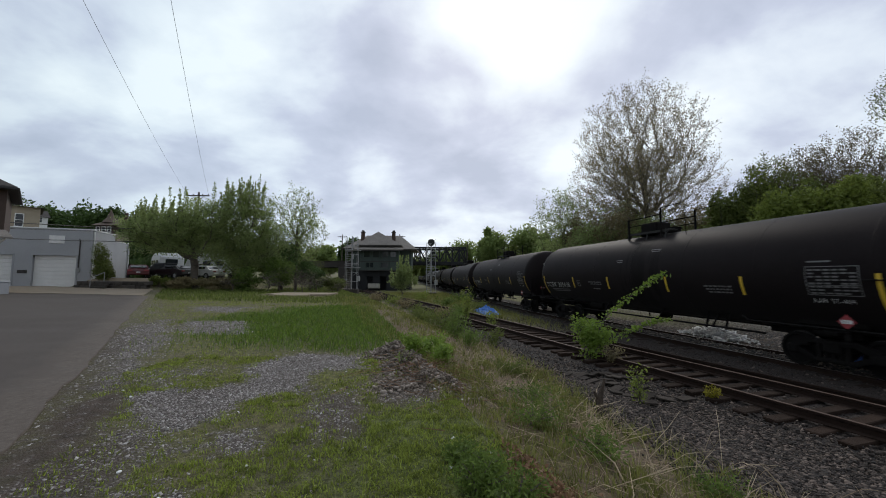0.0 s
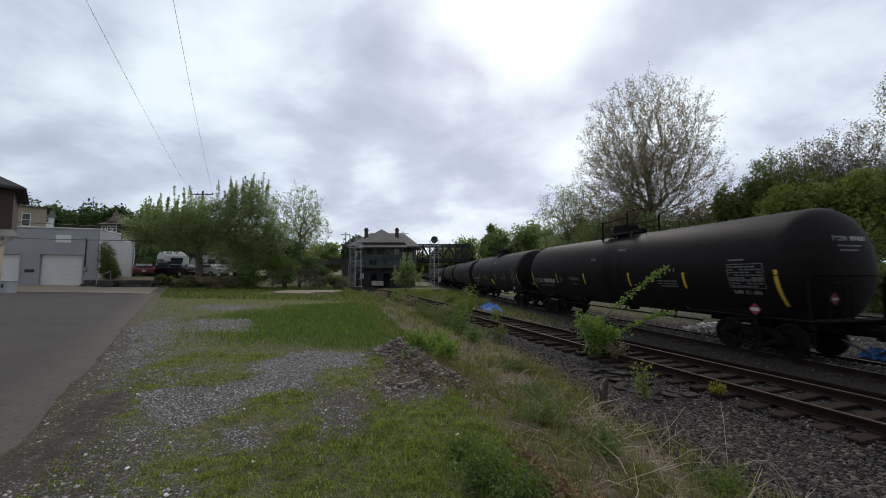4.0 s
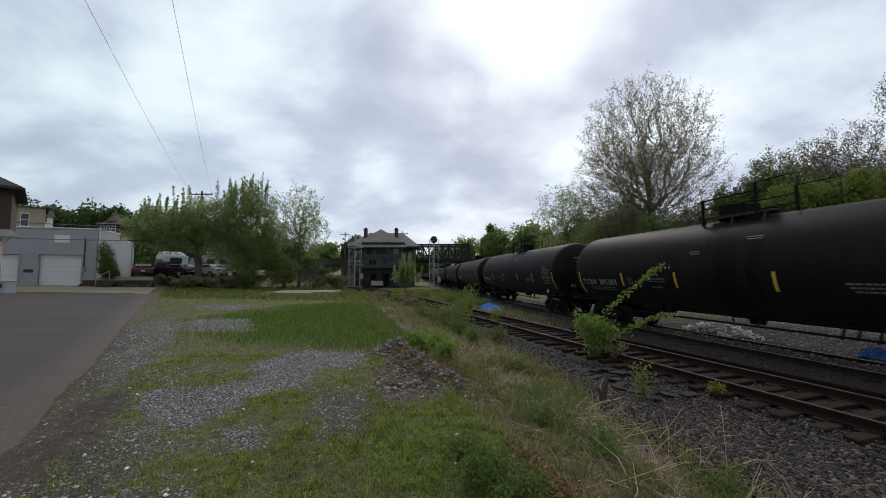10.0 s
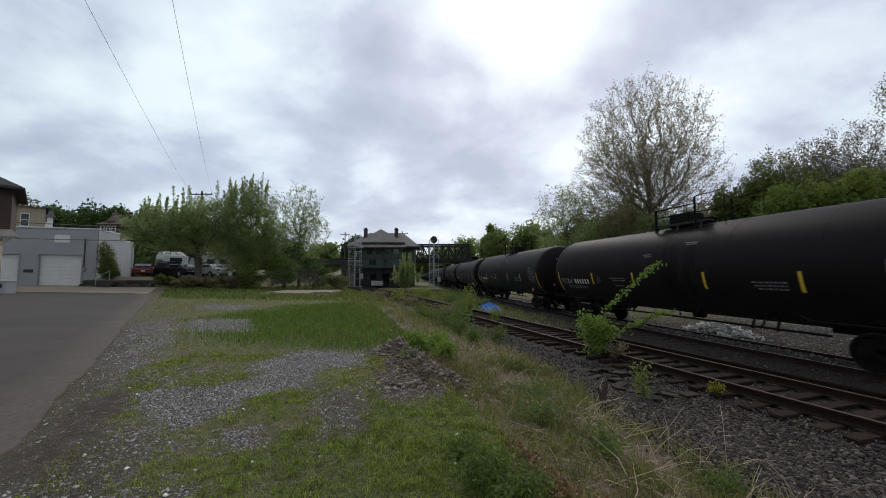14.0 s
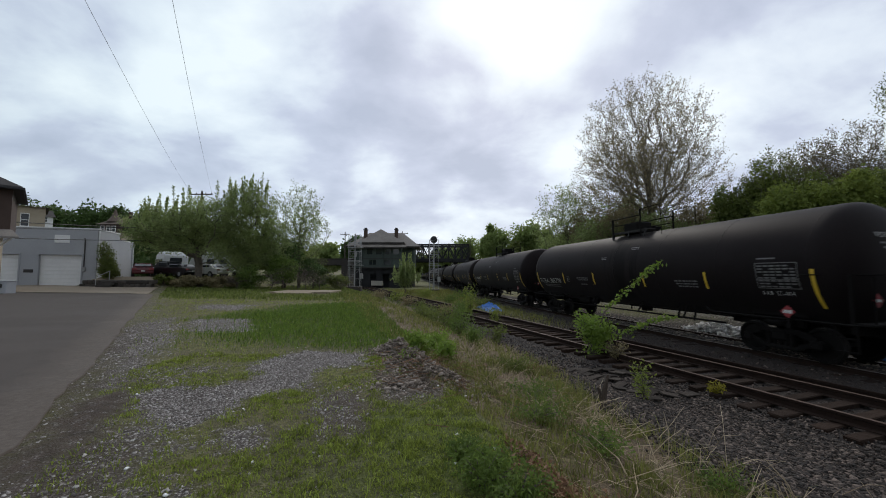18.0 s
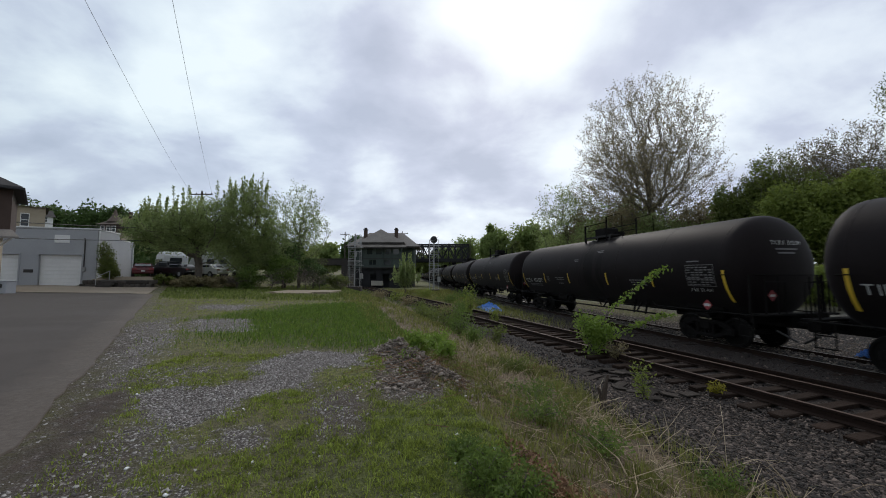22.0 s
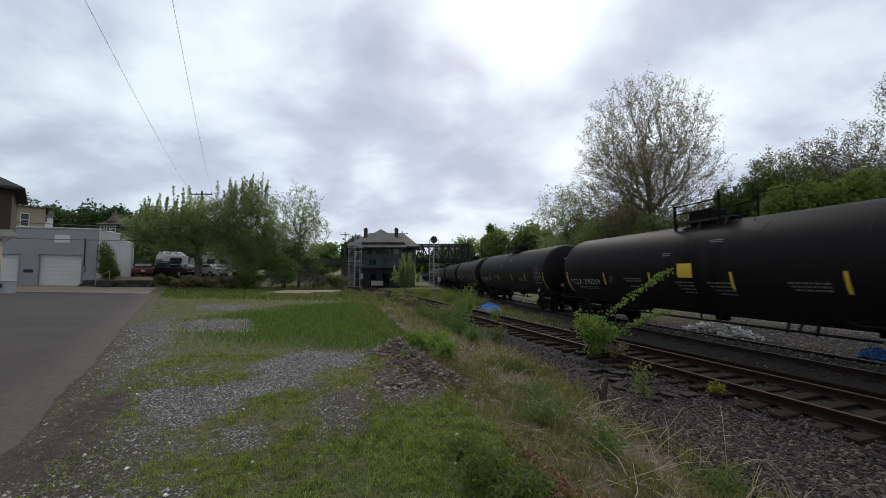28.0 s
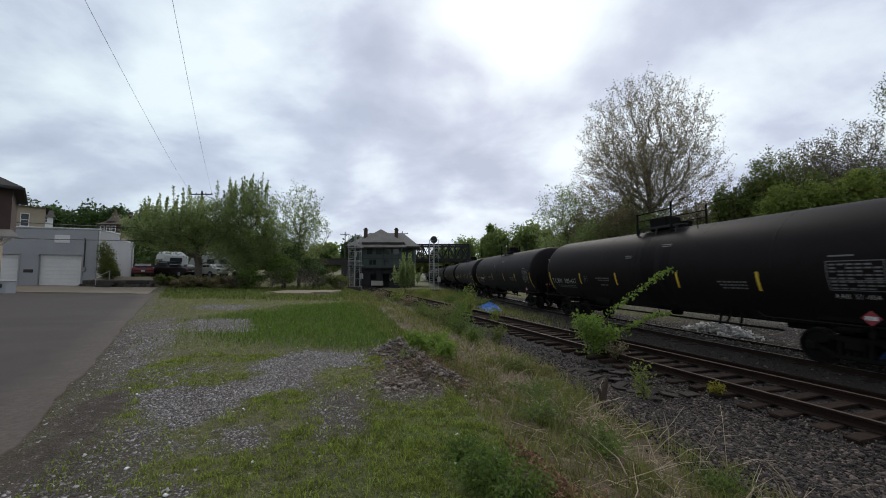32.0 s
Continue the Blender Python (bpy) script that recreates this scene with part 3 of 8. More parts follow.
def rail_piece(name, a, b, z, parent, top=None):
    ln = math.hypot(b[0] - a[0], b[1] - a[1])
    ob = part(name, rail_mesh(ln), STEEL_RUST, parent)
    ob.data.materials.append(top or RAIL_TOP)
    for pl in ob.data.polygons:
        if pl.normal.z > 0.9 and pl.center.z > -0.01:
            pl.material_index = 1
    ob.matrix_local = Matrix.Translation((a[0], a[1], z)) @ Matrix.Rotation(math.atan2(b[1] - a[1], b[0] - a[0]), 4, "Z")
    return ob


def near_point(u, off):
    """A point u metres along the nearer track from y = 0, off metres to its far side."""
    c, s = math.cos(TRACK_TURN), math.sin(TRACK_TURN)
    return NEAR_X - s * u + off * c, c * u + off * s


NEAR_Z = 0.12


def build_tracks():
    rng = random.Random(5)
    tr = thing("near_track", (0, 0, 0), "rusty railway track with rails on weathered wooden ties", "railway track", kind="structure")
    for off in (-0.7525, 0.7525):
        for u in range(-24, 130, 12):
            rail_piece("rail", near_point(u, off), near_point(u + 11.99, off), NEAR_Z, tr)
    ties = []
    for v in range(5):
        m = Mesh().box((0, 0, -0.09), (2.6 + rng.uniform(-0.15, 0.1), 0.23, 0.18), 0.018)
        m.v = [(x + rng.gauss(0, 0.006), y + rng.gauss(0, 0.008), z + rng.gauss(0, 0.004)) for x, y, z in m.v]
        d = m.data("tie")
        d.materials.append(TIE_WOOD)
        ties.append(d)
    for i in range(-14, 170):
        ob = new("tie", rng.choice(ties))
        ob.parent = tr
        x, y = near_point(i * 0.53 + rng.uniform(-0.05, 0.05), rng.uniform(-0.1, 0.06))
        ob.matrix_local = pose(x, y, NEAR_Z - 0.160 + rng.uniform(-0.012, 0.01), rng.uniform(-1, 1), rng.uniform(-1.2, 1.2), math.degrees(TRACK_TURN) + rng.uniform(-3, 3))
    t2 = thing("train_track", (0, 0, 0), "railway track under the train, shiny rails on dark ties", "railway track", kind="structure")
    for off in (-0.7525, 0.7525):
        for u in range(-60, 150, 6):
            a, b = on_line(u, off), on_line(u + 5.995, off)
            rail_piece("rail", a, b, 0.0, t2, RAIL_BRIGHT)
    for i in range(-40, 190):
        ob = new("tie", rng.choice(ties))
        ob.parent = t2
        x, y, a = on_line(i * 0.53, 0)
        ob.matrix_local = pose(x, y, -0.172 + rng.uniform(-0.012, 0.008), 0, rng.uniform(-1, 1), -math.degrees(a) + rng.uniform(-2, 2))


build_tracks()


# ---- the train ----
TANK_R, TANK_Z, TANK_HALF, HEAD_DEEP = 1.68, 2.60, 7.55, 0.74
CAR_PITCH, TRAIN_SPEED, FIRST_S = 18.0, 12.95, 1.35


def tank_profile():
    """x and radius from one head to the other."""
    out = []
    for k in range(0, 17):
        a = math.pi / 2 * k / 16
        out.append((-TANK_HALF - HEAD_DEEP * math.cos(a) ** 0.80, TANK_R * math.sin(a) ** 0.80))
    out += [(x, TANK_R) for x in (-5.0, -2.5, 0.0, 2.5, 5.0)]
    out += [(-x, r) for x, r in reversed(out[:17])]
    return out


def head_at(r):
    """How far a tank's head bulges at a radius."""
    return HEAD_DEEP * max(0.0, 1 - (r / TANK_R) ** 2.5) ** 0.4


def lathe_x(profile, zc, n=48, yc=0.0):
    m = Mesh()
    for x, r in profile:
        r = max(r, 0.001)
        m.v += [(x, yc + r * math.cos(2 * math.pi * k / n), zc + r * math.sin(2 * math.pi * k / n)) for k in range(n)]
    for i in range(len(profile) - 1):
        for k in range(n):
            k2 = (k + 1) % n
            m.f.append((i * n + k, i * n + k2, (i + 1) * n + k2, (i + 1) * n + k))
    return m


def on_tank(x, ang, lift=0.006):
    """A point of the tank's side that faces -y; ang in degrees above the middle."""
    r = TANK_R + lift
    a = radians(ang)
    return (x, -r * math.cos(a), TANK_Z + r * math.sin(a))


def wrap_patch(m, x0, x1, z0, z1, nx=1, nz=6, lift=0.006, side=-1, shear=0.0):
    """A thin patch laid on the tank's side between two heights along the curve."""
    a0, a1 = math.degrees((z0 - TANK_Z) / TANK_R), math.degrees((z1 - TANK_Z) / TANK_R)
    b = len(m.v)
    for j in range(nz + 1):
        for i in range(nx + 1):
            x, y, z = on_tank(x0 + (x1 - x0) * i / nx + shear * j / nz, a0 + (a1 - a0) * j / nz, lift)
            m.v.append((x, y * -side, z))
    w = nx + 1
    for j in range(nz):
        for i in range(nx):
            q = (b + j * w + i, b + j * w + i + 1, b + (j + 1) * w + i + 1, b + (j + 1) * w + i)
            m.f.append(q)


GLYPHS = {}


def glyph(ch):
    """Flat outline mesh of a character, one unit high: vertices, faces, advance."""
    if ch not in GLYPHS:
        cu = bpy.data.curves.new("glyph", "FONT")
        cu.body, cu.size, cu.resolution_u, cu.offset = ch, 1.0, 2, -0.012
        ob = bpy.data.objects.new("glyph", cu)
        scene.collection.objects.link(ob)
        bpy.context.view_layer.update()
        me = bpy.data.meshes.new_from_object(ob.evaluated_get(bpy.context.evaluated_depsgraph_get()))
        vs = [tuple(v.co) for v in me.vertices]
        fs = [tuple(p.vertices) for p in me.polygons]
        w = max((v[0] for v in vs), default=0.3)
        bpy.data.objects.remove(ob)
        bpy.data.curves.remove(cu)
        bpy.data.meshes.remove(me)
        GLYPHS[ch] = (vs, fs, w + 0.10 if ch != " " else 0.42)
    return GLYPHS[ch]


def letters(text, place, height, squeeze=1.0):
    """A mesh of the text: place(u, v) gives the point u metres along and v metres up."""
    m = Mesh()
    u = 0.0
    for ch in text:
        if ch == "#":      # a figure that cannot be read: a plain bar
            vs, fs, w = [(0.08, 0.04, 0), (0.38, 0.04, 0), (0.38, 0.66, 0), (0.08, 0.66, 0)], [(0, 1, 2, 3)], 0.57
        else:
            vs, fs, w = glyph(ch)
        b = len(m.v)
        m.v += [place((u + x) * height / 0.7 * squeeze, y * height / 0.7) for x, y, z in vs]
        m.f += [tuple(b + i for i in f) for f in fs]
        u += w
    return m


CAR_NUMBERS = ["TCBX 305418", "TCBX 305405", "TCBX 305425", "TCBX ######", "TCBX 305479", "TCBX 305395", "TCBX 305380", "TCBX 305383",
               "TCBX 305401", "TCBX 305400", "TCBX ######", "TCBX ######", "TCBX 305384", "TCBX 305378", "TCBX ######", "TILX 380812",
               "TCBX 305387", "TCBX 305407", "TCBX ######", "TCBX ######", "TCLX 290269", "TCBX 305410", "TCBX 305411", "TCBX 305417"]


def mirror_y(ob):
    """Turn a part over to the side of the car that faces +y."""
    co = np.empty(len(ob.data.vertices) * 3, np.float32)
    ob.data.vertices.foreach_get("co", co)
    co[1::3] *= -1
    ob.data.vertices.foreach_set("co", co)
    ob.data.flip_normals()
    return ob


def build_wheelset():
    m = Mesh()
    for sy in (-1, 1):
        prof = [(0.0, 0.075), (0.0, 0.14), (0.03, 0.14), (0.02, 0.37), (-0.02, 0.39), (-0.02, 0.457), (0.09, 0.457), (0.095, 0.485), (0.125, 0.485), (0.125, 0.38), (0.07, 0.36), (0.08, 0.15), (0.13, 0.14), (0.13, 0.075)]
        n = 28
        b = len(m.v)
        for q, r in prof:
            yy = sy * (0.80 - q)
            m.v += [(r * math.cos(2 * math.pi * k / n), yy, r * math.sin(2 * math.pi * k / n)) for k in range(n)]
        for i in range(len(prof) - 1):
            for k in range(n):
                k2 = (k + 1) % n
                m.f.append((b + i * n + k, b + i * n + k2, b + (i + 1) * n + k2, b + (i + 1) * n + k))
    m.tube([(0, -1.02, 0), (0, 1.02, 0)], 0.078, 12)
    for sy in (-1, 1):
        for k in range(3):
            a = 2 * math.pi * k / 3
            m.box((0.05 * math.cos(a), sy * 1.03, 0.05 * math.sin(a)), (0.03, 0.03, 0.03))
    d = m.data("wheelset")
    d.materials.append(WHEEL_STEEL)
    d.materials.append(WHEEL_RIM)
    for pl in d.polygons:
        r = math.hypot(pl.center.x, pl.center.z)
        if r > 0.43 and abs(pl.center.y) < 0.83:
            pl.material_index = 1
    return d


def build_car():
    """A black tank car, its length along x, standing on the rails at z = 0."""
    car = thing("tank_car", (0, 0, 0), "black railway tank car with yellow reflective stripes and white stencils", "tank car", "tank cars of the train")
    tank = part("tank", lathe_x(tank_profile(), TANK_Z, 56), TANK_BLACK, car)
    smooth_by_angle(tank, 30)
    for x in (-7.5, -4.95, -2.45, 0.05, 2.55, 5.05, 7.5):
        ring = [(x + q, TANK_R + h) for q, h in ((-0.02, -0.004), (-0.012, 0.004), (0.012, 0.004), (0.02, -0.004))]
        part("weld_seam", lathe_x(ring, TANK_Z, 56), TANK_BLACK, tank, smooth=True)
    # yellow reflective stripes on both sides
    for side in (-1, 1):
        for x, lo, hi, wd in ((-7.6, 1.38, 2.5, 0.095), (-4.54, 1.86, 2.44, 0.088), (-1.72, 1.86, 2.44, 0.088), (1.62, 1.86, 2.44, 0.088), (4.41, 1.86, 2.44, 0.088), (7.5, 1.38, 2.5, 0.095)):
            m = Mesh()
            wrap_patch(m, x - wd / 2, x + wd / 2, lo, hi, 1, 8, 0.008, side)
            part("reflective_stripe", m, YELLOW, tank, "yellow reflective stripe")
    # stencils
    for side in (-1,):
        m = Mesh()
        wrap_patch(m, -6.75, -6.25, 2.79, 2.83, 1, 1, 0.007, side)
        part("stencil_line", m, GREY_INK, tank, "small faded white writing")
        m = Mesh()
        for r in range(8):
            zz = 1.99 + r * 0.084
            for c in range(6):
                if (r * 5 + c * 3) % 7 != 0:
                    x0 = -7.22 + c * 0.166
                    wrap_patch(m, x0, x0 + 0.13, zz, zz + 0.040, 1, 1, 0.007, side)
        for x0, x1, z0, z1 in ((-7.28, -6.2, 2.67, 2.69), (-7.28, -6.2, 1.95, 1.97), (-7.28, -7.26, 1.95, 2.69), (-6.22, -6.2, 1.95, 2.69), (-7.28, -6.2, 2.21, 2.225)):
            wrap_patch(m, x0, x1, z0, z1, 1, 4, 0.007, side)
        tagged(part("test_data_panel", m, GREY_INK, tank, "white outlined panel of small test data"), kind="stuff")
        for name, x0, z0, lines, wide in (("load_stencil", 5.05, 1.50, 2, 1.75), ("notice_stencil", 2.12, 1.96, 2, 0.9), ("weight_stencil", 2.3, 1.72, 1, 0.5), ("specification_stencil", -4.2, 1.8, 3, 0.92)):
            m = Mesh()
            rng = random.Random(int(x0 * 10))
            for r in range(lines):
                x = x0
                while x < x0 + wide - 0.12 * r:
                    w = rng.uniform(0.05, 0.16)
                    wrap_patch(m, x, x + w, z0 + 0.1 * (lines - r), z0 + 0.1 * (lines - r) + 0.05, 1, 1, 0.007, side)
                    x += w + 0.035
            tagged(part(name, m, GREY_INK, tank, "small faded white writing"), kind="stuff")
        m = Mesh()
        for x0, x1, z0, z1 in ((3.82, 4.08, 2.24, 2.255), (3.82, 4.08, 1.96, 1.975), (3.82, 3.835, 1.96, 2.255), (4.065, 4.08, 1.96, 2.255), (3.88, 4.02, 2.15, 2.18), (3.99, 4.02, 2.02, 2.18), (3.90, 3.99, 2.08, 2.105)):
            wrap_patch(m, x0, x1, z0, z1, 1, 3, 0.007, side)
        part("emblem", m, GREY_INK, tank, "small white square emblem")
        m = Mesh()
        wrap_patch(m, 0.6, 1.0, 3.14, 3.17, 1, 1, 0.007, side)
        wrap_patch(m, 0.6, 0.95, 3.06, 3.09, 1, 1, 0.007, side)
        part("stencil_line", m, GREY_INK, tank, "small faded white writing")
        m = Mesh()
        wrap_patch(m, -1.35, -0.85, 3.54, 3.57, 1, 1, 0.007, side)
        wrap_patch(m, -1.35, -0.92, 3.46, 3.49, 1, 1, 0.007, side)
        part("stencil_line", m, GREY_INK, tank, "small faded white writing")
    side_text = letters("AAR ST-404", lambda u, v: on_tank(-6.25 - u, math.degrees((1.74 + v - TANK_Z) / TANK_R), 0.007), 0.13, 0.78)
    tagged(part("side_lettering", side_text, WHITE_INK, tank, "white stencilled lettering AAR ST-404"), kind="stuff")
    # head handrail and lettering bars at both ends
    for sx in (-1, 1):
        m = Mesh()
        pts = [(sx * (TANK_HALF - 0.2 + 1.05 * math.sin(radians(a))), 1.76 * math.cos(radians(a)), 2.35) for a in range(0, 181, 15)]
        m.tube(pts, 0.018, 6)
        part("end_handrail", m, UNDER_BLACK, car, smooth=True)
        m = Mesh()
        for r, (w0, w1) in enumerate(((-0.42, 0.42), (-0.35, 0.3))):
            z0 = 3.12 - r * 0.12
            m.add([(sx * (TANK_HALF + head_at(math.hypot(y, z - TANK_Z)) + 0.006), y, z) for z in (z0, z0 + 0.045) for y in (w0, w0 / 2, 0.0, w1 / 2, w1)],
                  [(i, i + 1, i + 6, i + 5) for i in range(4)])
        part("head_stencil", m, GREY_INK, tank, "small white writing on the tank's head")
        for sy in (-1, 1):
            for k in range(2):
                m = Mesh().tube([(sx * 8.5, sy * (1.2 - 0.45 * k), 1.18), (sx * 8.5, sy * (1.2 - 0.45 * k), 2.3)], 0.022, 6)
                part("end_post", m, UNDER_BLACK, car)
    hx = -TANK_HALF - head_at(0.95) - 0.03
    head_pl = part("hazard_placard", Mesh().box((hx, -0.62, 1.72), (0.012, 0.25, 0.25), 0.0, Matrix.Rotation(radians(45), 3, "X")), RED_SIGN, car, "red diamond hazard placard on the head")
    part("placard_panel", Mesh().box((hx - 0.008, -0.62, 1.72), (0.004, 0.20, 0.07)), WHITE_INK, head_pl)
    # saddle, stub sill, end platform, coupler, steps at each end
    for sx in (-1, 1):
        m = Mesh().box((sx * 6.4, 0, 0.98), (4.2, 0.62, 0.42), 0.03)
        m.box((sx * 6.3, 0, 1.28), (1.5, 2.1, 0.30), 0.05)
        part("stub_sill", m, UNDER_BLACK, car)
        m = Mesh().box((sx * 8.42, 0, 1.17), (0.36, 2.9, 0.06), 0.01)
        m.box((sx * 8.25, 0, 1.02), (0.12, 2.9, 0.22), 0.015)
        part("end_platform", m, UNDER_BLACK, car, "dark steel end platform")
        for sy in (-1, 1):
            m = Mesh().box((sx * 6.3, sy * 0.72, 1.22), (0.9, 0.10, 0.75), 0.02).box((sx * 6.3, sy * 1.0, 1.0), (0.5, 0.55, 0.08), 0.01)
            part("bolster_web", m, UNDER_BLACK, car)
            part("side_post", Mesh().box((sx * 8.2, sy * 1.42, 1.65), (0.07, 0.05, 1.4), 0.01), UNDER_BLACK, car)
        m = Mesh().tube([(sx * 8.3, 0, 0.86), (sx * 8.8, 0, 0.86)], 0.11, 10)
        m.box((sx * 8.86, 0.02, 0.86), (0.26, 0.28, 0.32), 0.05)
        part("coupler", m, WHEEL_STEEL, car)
        for sy in (-1, 1):
            m = Mesh()
            for dx in (0.0, 0.42):
                m.tube([(sx * (8.3 - dx), sy * 1.46, 0.5), (sx * (8.3 - dx), sy * 1.46, 1.16)], 0.02, 6)
            m.box((sx * 8.09, sy * 1.46, 0.5), (0.46, 0.06, 0.03))
            m.box((sx * 8.09, sy * 1.46, 0.82), (0.46, 0.06, 0.03))
            part("sill_step", m, UNDER_BLACK, car)
            m = Mesh().tube([(sx * 8.55, sy * 1.3, 1.2), (sx * 8.55, sy * 1.3, 2.15), (sx * 8.55, sy * 0.55, 2.15), (sx * 8.55, sy * 0.55, 1.2)], 0.018, 6)
            part("grab_rail", m, UNDER_BLACK, car)
            m = Mesh().tube([(sx * 8.35, sy * 1.5, 1.15), (sx * 4.6, sy * 1.52, 1.15), (sx * 4.3, sy * 1.35, 1.25)], 0.025, 6)
            part("side_handrail", m, WHEEL_STEEL, car)
        m = Mesh().tube([(sx * 8.5, -0.9, 0.72), (sx * 8.95, -0.75, 0.45)], 0.03, 6)
        part("air_hose", m, CABLE, car)
    # brake gear and bottom outlet
    m = Mesh().tube([(-4.6, -0.5, 0.95), (4.6, -0.5, 0.95)], 0.03, 6)
    part("brake_pipe", m, UNDER_BLACK, car)
    m = Mesh().tube([(0, 0, 0.72), (0, 0, 1.25)], [0.22, 0.3], 16).box((0, 0, 0.95), (1.1, 0.9, 0.1), 0.02)
    for x in (-0.5, 0.5):
        m.tube([(x, -0.4, 0.75), (x, -0.5, 1.35)], 0.03, 6)
    part("bottom_outlet", m, UNDER_BLACK, car)
    m = Mesh().tube([(3.0, -0.75, 1.0), (4.0, -0.75, 1.0)], 0.2, 14).tube([(2.55, -0.75, 0.98), (2.9, -0.75, 0.98)], 0.14, 12)
    part("brake_reservoir", m, UNDER_BLACK, car)
    for x in (-3.6, -2.9, 2.2):
        m = Mesh().bar((x, -1.0, 1.35), (x + 0.12, -1.05, 0.7), 0.06)
        part("hanger", m, UNDER_BLACK, car)
    # placard
    for x, tx in ((-6.95, 0.0),):
        m = Mesh()
        q = 0.18
        m.add([(x - q, -1.62, 1.36), (x, -1.62, 1.36 - q), (x + q, -1.62, 1.36), (x, -1.62, 1.36 + q), (x - q, -1.605, 1.36), (x, -1.605, 1.36 - q), (x + q, -1.605, 1.36), (x, -1.605, 1.36 + q)],
              [(0, 1, 2, 3), (7, 6, 5, 4), (0, 4, 5, 1), (1, 5, 6, 2), (2, 6, 7, 3), (3, 7, 4, 0)])
        pl = part("hazard_placard", m, RED_SIGN, car, "red diamond hazard placard 1267")
        m = Mesh().box((x, -1.623, 1.36), (0.22, 0.003, 0.09))
        part("placard_panel", m, WHITE_INK, pl)
        m = letters("1267", lambda u, v: (x + 0.105 - u, -1.626, 1.33 + v), 0.065, 0.85)
        part("placard_number", m, BLACK_STEEL, pl)
        m = Mesh().tube([(x, -1.58, 0.95), (x, -1.60, 1.2)], 0.03, 6).box((x, -1.62, 0.98), (0.12, 0.02, 0.14))
        part("placard_holder", m, UNDER_BLACK, car)
    # top platform with rails and valve housing
    top = TANK_Z + TANK_R
    m = Mesh()
    for sy in (-1, 1):
        m.box((-0.04, sy * 0.62, top + 0.06), (2.22, 0.42, 0.05), 0.01)
        m.box((-0.04, sy * 0.84, top + 0.04), (2.22, 0.03, 0.09))
        for x in (-1.0, 0.0, 1.0):
            m.bar((x, sy * 0.8, top + 0.06), (x, sy * 0.9, top - 0.34), 0.05)
    part("top_platform", m, WHEEL_RIM, car, "grey steel platform edge")
    for sy in (-1, 1):
        m = Mesh().box((1.05, sy * 0.86, top + 0.26), (0.10, 0.06, 0.95), 0.01)
        m.box((-0.78, sy * 0.86, top + 0.38), (0.085, 0.05, 1.18), 0.01)
        m.tube([(1.05, sy * 0.86, top + 0.70), (-0.78, sy * 0.86, top + 0.72)], 0.022, 6)
        m.tube([(1.05, sy * 0.86, top + 0.40), (-0.78, sy * 0.86, top + 0.42)], 0.018, 6)
        part("platform_railing", m, UNDER_BLACK, car)
        m = Mesh().tube([(-0.78, sy * 0.86, top + 0.98), (-1.75, sy * 0.86, top + 1.0), (-1.92, sy * 0.86, top + 0.9), (-1.95, sy * 0.86, top - 0.25)], 0.013, 6)
        part("ladder_hoop", m, UNDER_BLACK, car)
    m = Mesh().box((0.42, 0, top + 0.25), (0.95, 0.80, 0.58), 0.06)
    part("valve_housing", m, UNDER_BLACK, car)
    m = Mesh().tube([(-0.55, 0, top - 0.08), (-0.55, 0, top + 0.16)], 0.27, 18)
    m.tube([(-0.55, 0, top + 0.16), (-0.55, 0, top + 0.22)], 0.31, 18)
    part("manway_lid", m, UNDER_BLACK, car)
    m = Mesh().tube([(-4.9, -1.28, 0.80), (4.9, -1.28, 0.80)], 0.035, 6)
    part("bottom_rail", m, UNDER_BLACK, car)
    for x in (-3.2, -0.9, 2.4):
        part("rail_hanger", Mesh().bar((x, -1.24, 0.78), (x + 0.05, -0.9, 1.25), 0.05), UNDER_BLACK, car)
    for ob in car.children_recursive:
        mirror_y(ob)
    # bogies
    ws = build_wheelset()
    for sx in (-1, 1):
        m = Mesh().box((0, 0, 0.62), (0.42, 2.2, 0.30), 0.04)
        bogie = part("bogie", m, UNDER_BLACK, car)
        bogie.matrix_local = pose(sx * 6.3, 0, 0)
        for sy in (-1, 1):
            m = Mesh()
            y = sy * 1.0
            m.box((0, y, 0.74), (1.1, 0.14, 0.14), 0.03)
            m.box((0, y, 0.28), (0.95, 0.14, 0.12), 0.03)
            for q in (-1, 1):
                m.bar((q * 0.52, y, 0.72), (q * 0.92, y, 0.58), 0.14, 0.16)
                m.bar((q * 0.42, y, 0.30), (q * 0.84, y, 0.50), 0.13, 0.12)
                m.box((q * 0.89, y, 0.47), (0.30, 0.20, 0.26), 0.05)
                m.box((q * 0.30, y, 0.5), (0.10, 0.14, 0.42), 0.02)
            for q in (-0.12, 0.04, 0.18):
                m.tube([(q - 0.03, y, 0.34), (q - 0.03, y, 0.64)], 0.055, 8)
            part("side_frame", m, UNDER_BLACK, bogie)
        for q in (-0.89, 0.89):
            w = new("wheelset", ws)
            w.parent = bogie
            w.matrix_local = pose(q, 0, 0.457)
    return car


